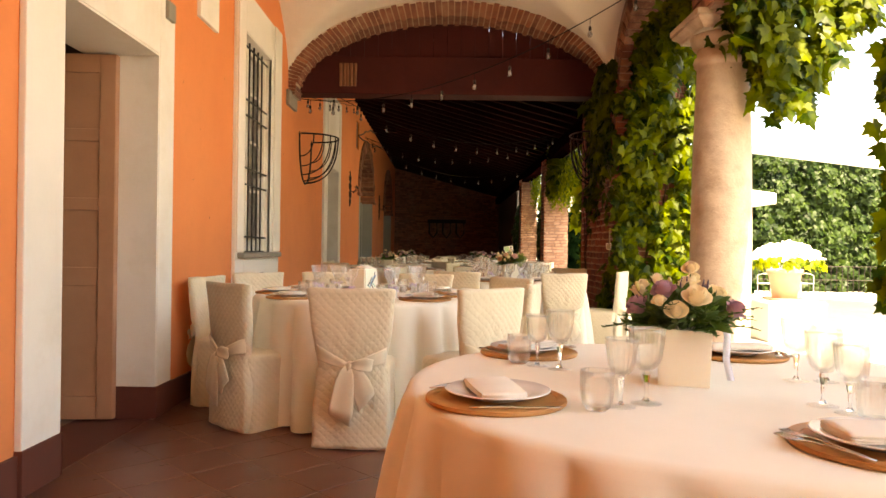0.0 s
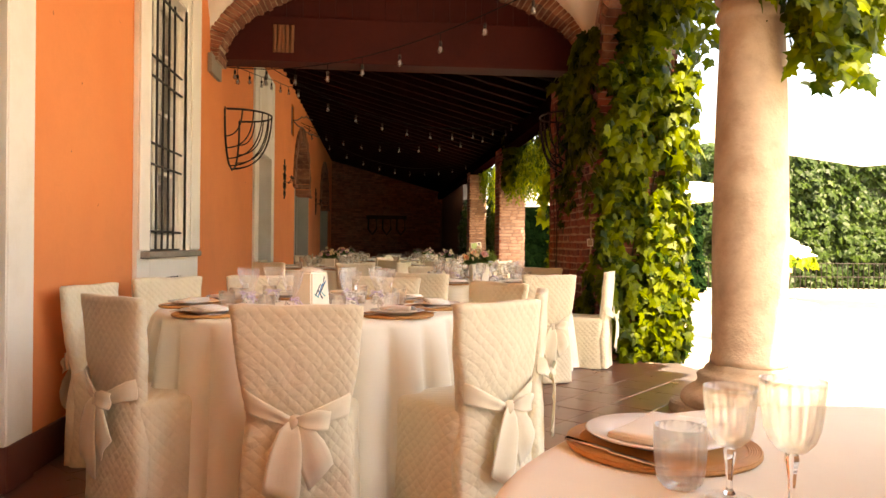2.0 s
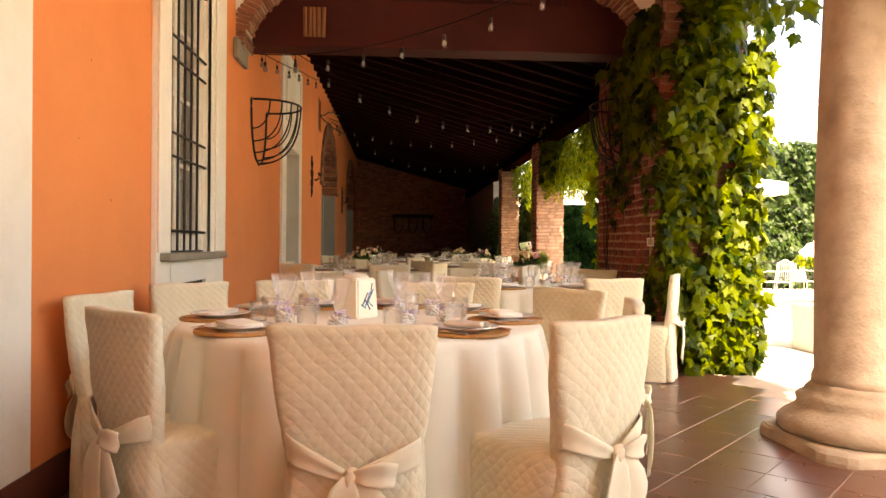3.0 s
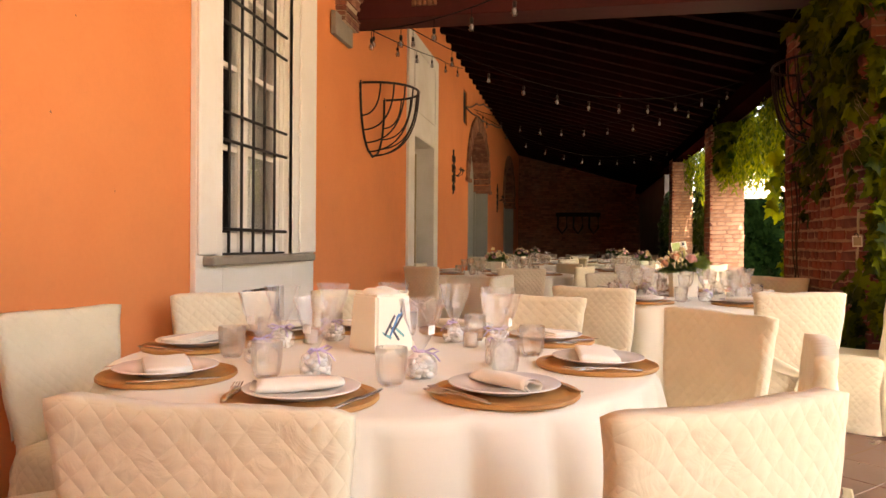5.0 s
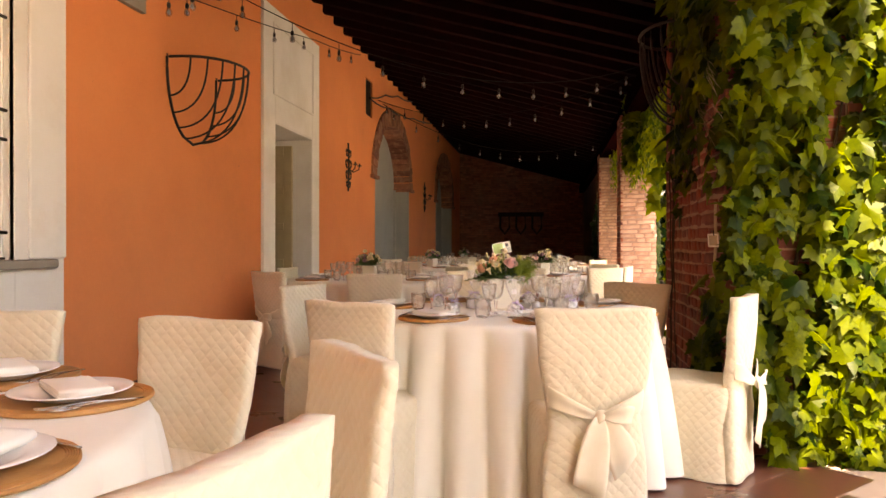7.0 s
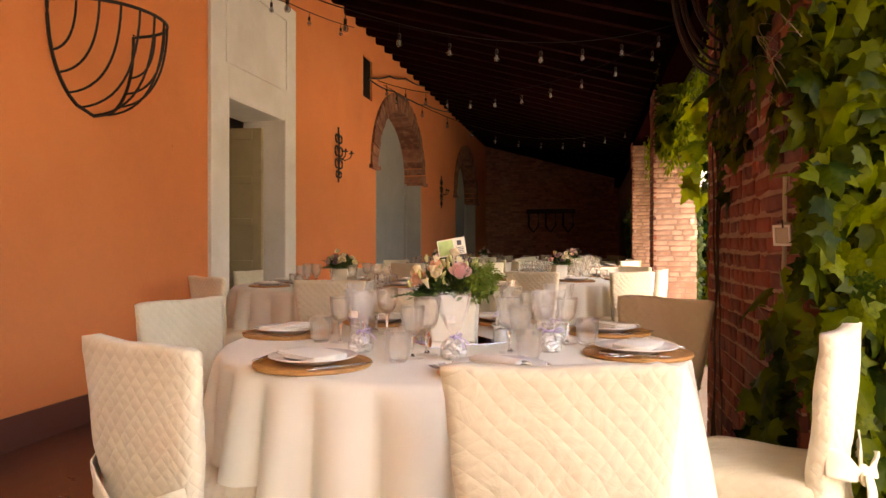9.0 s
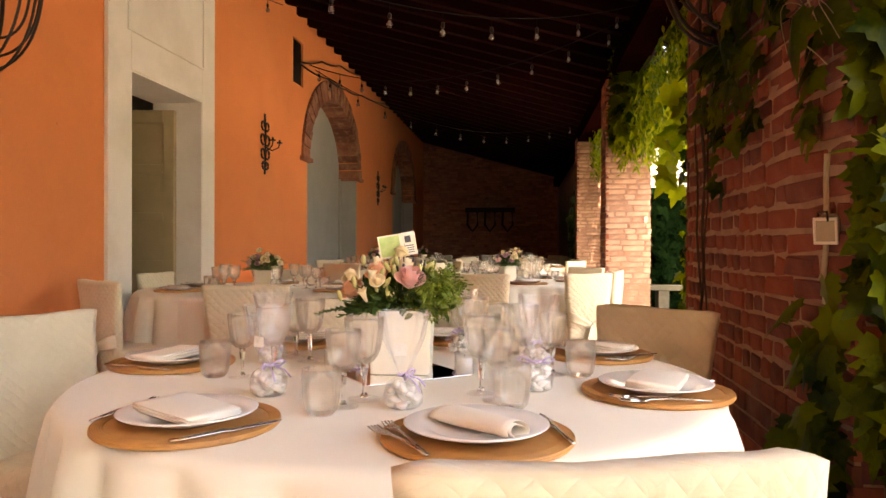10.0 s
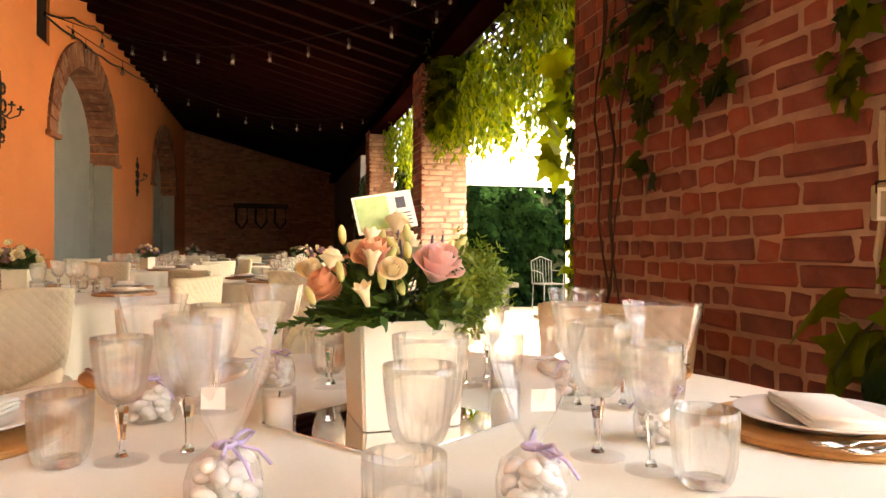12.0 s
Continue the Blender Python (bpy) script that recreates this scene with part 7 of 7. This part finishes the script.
lamp = thing("pier_lamp", "old beige lamp box with conduit on the brick pier", "wall lamp", None, "")
h_ = part("housing", boxed(-0.035, 0.035, -0.030, 0.030, -0.052, 0.052, bevel=0.010), PLASTIC, lamp)
h_.matrix_basis = pose(1.950, 8.185, 1.183, 8, 0, -38) @ Matrix.Scale(0.74, 4)
part("lens", boxed(-0.034, 0.034, -0.0335, -0.028, -0.038, 0.034, bevel=0.002), PLASTIC, h_, "dull amber glass lens")
for a_ in ((-0.042, 0.042, -0.042, -0.030, 0.038, 0.050), (-0.042, 0.042, -0.042, -0.030, -0.052, -0.040), (-0.042, -0.033, -0.042, -0.030, -0.040, 0.038), (0.033, 0.042, -0.042, -0.030, -0.040, 0.038)):
    part("bezel", boxed(*a_, bevel=0.002), CREAM, h_)
bm = bmesh.new()
tube(bm, [(1.932, 8.207, 1.205), (1.932, 8.210, 1.232), (1.932, 8.153, 1.232), (1.932, 8.146, 1.205)], 0.003, 6)
part("bracket", bm, IRON, lamp)
part("back_box", boxed(1.950, 1.972, 8.180, 8.245, 1.142, 1.228, bevel=0.006), PLASTIC, lamp)
bm = bmesh.new()
tube(bm, [(1.957, 8.215, 1.228), (1.957, 8.22, 1.32), (1.957, 8.215, 1.40)], 0.0085, 8)
part("conduit", bm, PLASTIC, lamp)
bm = bmesh.new()
tube(bm, [(1.957, 8.215, 1.145), (1.957, 8.23, 1.06), (1.957, 8.225, 0.97)], 0.0085, 8)
part("conduit", bm, PLASTIC, lamp)

# carved board on the end wall
sign = thing("end_wall_ornament", "dark iron yokes hanging on the end brick wall", "wall ornament", pose(0.13, END_Y - 0.03, 1.58), "")
part("bar", boxed(-0.74, 0.74, -0.03, 0.02, 0.52, 0.66, bevel=0.01), IRON, sign)
for k in range(3):
    bm = bmesh.new()
    x = -0.52 + 0.52 * k
    tube(bm, [(x - 0.14, 0, 0.55), (x - 0.15, 0, 0.15), (x, 0, -0.05), (x + 0.15, 0, 0.15), (x + 0.14, 0, 0.55)], 0.035, 8)
    part("yoke", bm, IRON, sign)
# ---- bricks and tiles ----
BRICK_ME = {}
def brick_data(l, h, d, material, seed):
    """A worn brick: box with dented corners, shared by alike pieces."""
    key = (round(l, 3), round(h, 3), round(d, 3), material.name, seed)
    if key not in BRICK_ME:
        r = random.Random(seed + int(l * 1000))
        bm = bmesh.new()
        box(bm, -l / 2, l / 2, -d / 2, d / 2, -h / 2, h / 2)
        bmesh.ops.bevel(bm, geom=bm.edges[:], offset=min(0.009, l * 0.1), segments=1, affect="EDGES")
        for v in bm.verts:
            v.co += Vector((r.uniform(-1, 1), r.uniform(-0.7, 0.7), r.uniform(-1, 1))) * 0.0062
        me = bpy.data.meshes.new("brick")
        bm.to_mesh(me)
        bm.free()
        me.materials.append(material)
        BRICK_ME[key] = me
    return BRICK_ME[key]

def brick_joined(pieces, material):
    vs, fs = [], []
    for o, u, n, l, h, d in pieces:
        i = len(vs)
        w = Vector((0, 0, 1))
        for c in (-1, 1):
            for a, b in ((-1, -1), (1, -1), (1, 1), (-1, 1)):
                vs.append(tuple(o + u * (a * l / 2) + w * (b * h / 2) + n * (c * d / 2)))
        fs += [(i + 4, i + 5, i + 6, i + 7), (i, i + 4, i + 7, i + 3), (i + 1, i + 2, i + 6, i + 5), (i + 3, i + 7, i + 6, i + 2), (i, i + 1, i + 5, i + 4)]
    me = bpy.data.meshes.new("brick_field")
    me.from_pydata(vs, [], fs)
    me.materials.append(material)
    return me

def brick_face(parent, origin, u, n, length, height, first, zone=None, seed=0, course=0.0705, joint=0.014, sizes=None, single=None, field=None):
    """Courses of bricks on a wall face; u along it, n outward. first: how many are single pieces."""
    r = random.Random(seed)
    u, n, origin = Vector(u), Vector(n), Vector(origin)
    singles, joined = [], []
    k = 0
    z = 0.0
    while z < height:
        h = course * r.uniform(0.94, 1.06)
        s = -r.uniform(0, 0.2)
        while s < length:
            l = r.choice(sizes(max(s, 0)) if sizes else (0.24, 0.25, 0.12, 0.23, 0.12, 0.26, 0.18))
            a, b = max(s, 0), min(s + l, length)
            if b - a > 0.03:
                d = 0.03
                out = r.uniform(-0.004, 0.005)
                c = origin + u * ((a + b) / 2) + Vector((0, 0, z + h / 2 + 0.006 * math.sin(2.3 * s + 9 * z))) + n * (out - 0.0085)
                rec = (c, u, n, b - a - joint * r.uniform(0.8, 1.3), h - joint * r.uniform(0.85, 1.2), d)
                if zone and zone((a + b) / 2, z) and len(singles) < first:
                    singles.append(rec)
                else:
                    joined.append(rec)
            s += l
        z += h
    rot = Matrix((u, n * -1, Vector((0, 0, 1)))).transposed().to_4x4()
    for c, _, _, l, h, d in singles:
        l2, h2 = round(l / 0.02) * 0.02, (0.058 if course > 0.065 else 0.048)
        o = new("brick", brick_data(max(l2, 0.03), h2, d, single or BRICK, r.randrange(3)))
        o.parent = parent
        o.matrix_basis = Matrix.Translation(c) @ rot @ pose(0, 0, 0, 0, r.uniform(-1.8, 1.8), 0) @ Matrix.Diagonal((l / max(l2, 0.03), 1, h / h2, 1))
    if joined:
        o = new("brick_field", brick_joined(joined, field or BRICKS))
        o.parent = parent
        o["kind"] = "stuff"

def pier_sizes(s):
    """Long stretchers near the corner, then mixed, mostly headers farther in."""
    if s < 0.28:
        return (0.30, 0.27, 0.16)
    return (0.27, 0.25, 0.13, 0.12, 0.11, 0.10) if s < 0.66 else (0.085, 0.105, 0.125, 0.095, 0.11, 0.18)

brick_face(pier_1, (1.982, 8.08, 0.0), (0, 1, 0), (-1, 0, 0), 1.94, 3.05, 300, lambda s, z: 0.62 < z < 1.75, 1, 0.0795, 0.0125, pier_sizes)
brick_face(pier_1, (1.97, 8.092, 0.0), (1, 0, 0), (0, -1, 0), 0.83, 3.05, 0, None, 2)
brick_face(pier_1, (1.97, 10.008, 0.0), (1, 0, 0), (0, 1, 0), 0.83, 3.05, 0, None, 3)
# fronts get the brick lightened for sun, sides the darker red brick
for k, (p, y) in enumerate(((pier_2, 13.70), (pier_3, 17.95))):
    brick_face(p, (1.97 + 0.02 * k, y + 0.012, 0.0), (1, 0, 0), (0, -1, 0), 0.48 - 0.06 * k, 2.86, 150, lambda s, z: z > 0.7, 10 + k, 0.060, 0.011, None, SUNBRICK, SUNBRICK)
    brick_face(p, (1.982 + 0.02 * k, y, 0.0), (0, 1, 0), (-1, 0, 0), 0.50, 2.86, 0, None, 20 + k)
brick_face(wall_north, (-1.88, END_Y, 0.0), (1, 0, 0), (0, -1, 0), 4.0, 4.3, 0, None, 30, 0.0705, 0.014, None, None, ENDBRICK)

# brick face above the pier, where the arcade springs
top = setting("wall_spandrel", boxed(2.0, 2.80, 8.09, 8.42, 3.05, 5.2), MORTAR, "red brick masonry above the pier", "wall")
brick_face(top, (1.99, 8.102, 3.05), (1, 0, 0), (0, -1, 0), 0.81, 1.3, 0, None, 40)
brick_face(top, (2.012, 8.09, 3.05), (0, 1, 0), (-1, 0, 0), 0.33, 1.3, 0, None, 41)

# bricks under the arches of the arcade
for a, b in bays[:2]:
    mid, half = (a + b) / 2, (b - a) / 2
    for k in range(34):
        t0, t1 = math.pi * (k + 0.07) / 34, math.pi * (k + 0.93) / 34
        poly = [(mid - (half + g) * math.cos(t), 3.02 + (0.85 + g) * math.sin(t)) for t, g in ((t0, -0.012), (t1, -0.012), (t1, 0.22), (t0, 0.22))]
        bm = bmesh.new()
        prism(bm, poly, 0, 2.008 - 0.005 * (k % 3), 2.53)
        part("brick", bm, ARCHBRICK, colonnade)

# floor tiles, laid square to a slanted line
TS, ANG = 0.32, 45.0
tiles_near, tiles_far = [], []
c, s = math.cos(math.radians(ANG)), math.sin(math.radians(ANG))
for i in range(-40, 90):
    for j in range(-40, 90):
        u, v = 1.398 + TS * i, 3.153 + TS * j
        x, y = u * c - v * s, u * s + v * c
        if -2.1 < x < 2.5 and -4.3 < y < 26.9:
            (tiles_near if 2.4 < y < 7.2 and -1.9 < x < 2.2 and len(tiles_near) < 300 else tiles_far).append((x, y))
bm = bmesh.new()
box(bm, -TS / 2 + 0.0035, TS / 2 - 0.0035, -TS / 2 + 0.0035, TS / 2 - 0.0035, -0.02, 0.0)
bmesh.ops.bevel(bm, geom=[e for e in bm.edges if e.verts[0].co.z > -0.001 and e.verts[1].co.z > -0.001], offset=0.001, segments=1, affect="EDGES")
me = bpy.data.meshes.new("tile")
bm.to_mesh(me)
bm.free()
me.materials.append(TILE)
rt = random.Random(4)
for x, y in tiles_near:
    o = new("tile", me)
    o.parent = floor
    o.matrix_basis = pose(x, y, rt.uniform(-0.0008, 0.0008), 0, 0, ANG)
vs, fs = [], []
h = TS / 2 - 0.0035
for x, y in tiles_far:
    i = len(vs)
    for u, v in ((-h, -h), (h, -h), (h, h), (-h, h)):
        vs.append((x + u * c - v * s, y + u * s + v * c, rt.uniform(-0.0006, 0.0004)))
    fs.append((i, i + 1, i + 2, i + 3))
me = bpy.data.meshes.new("tile_field")
me.from_pydata(vs, [], fs)
me.materials.append(TILE)
o = new("tile_field", me)
o.parent = floor
o["kind"] = "stuff"
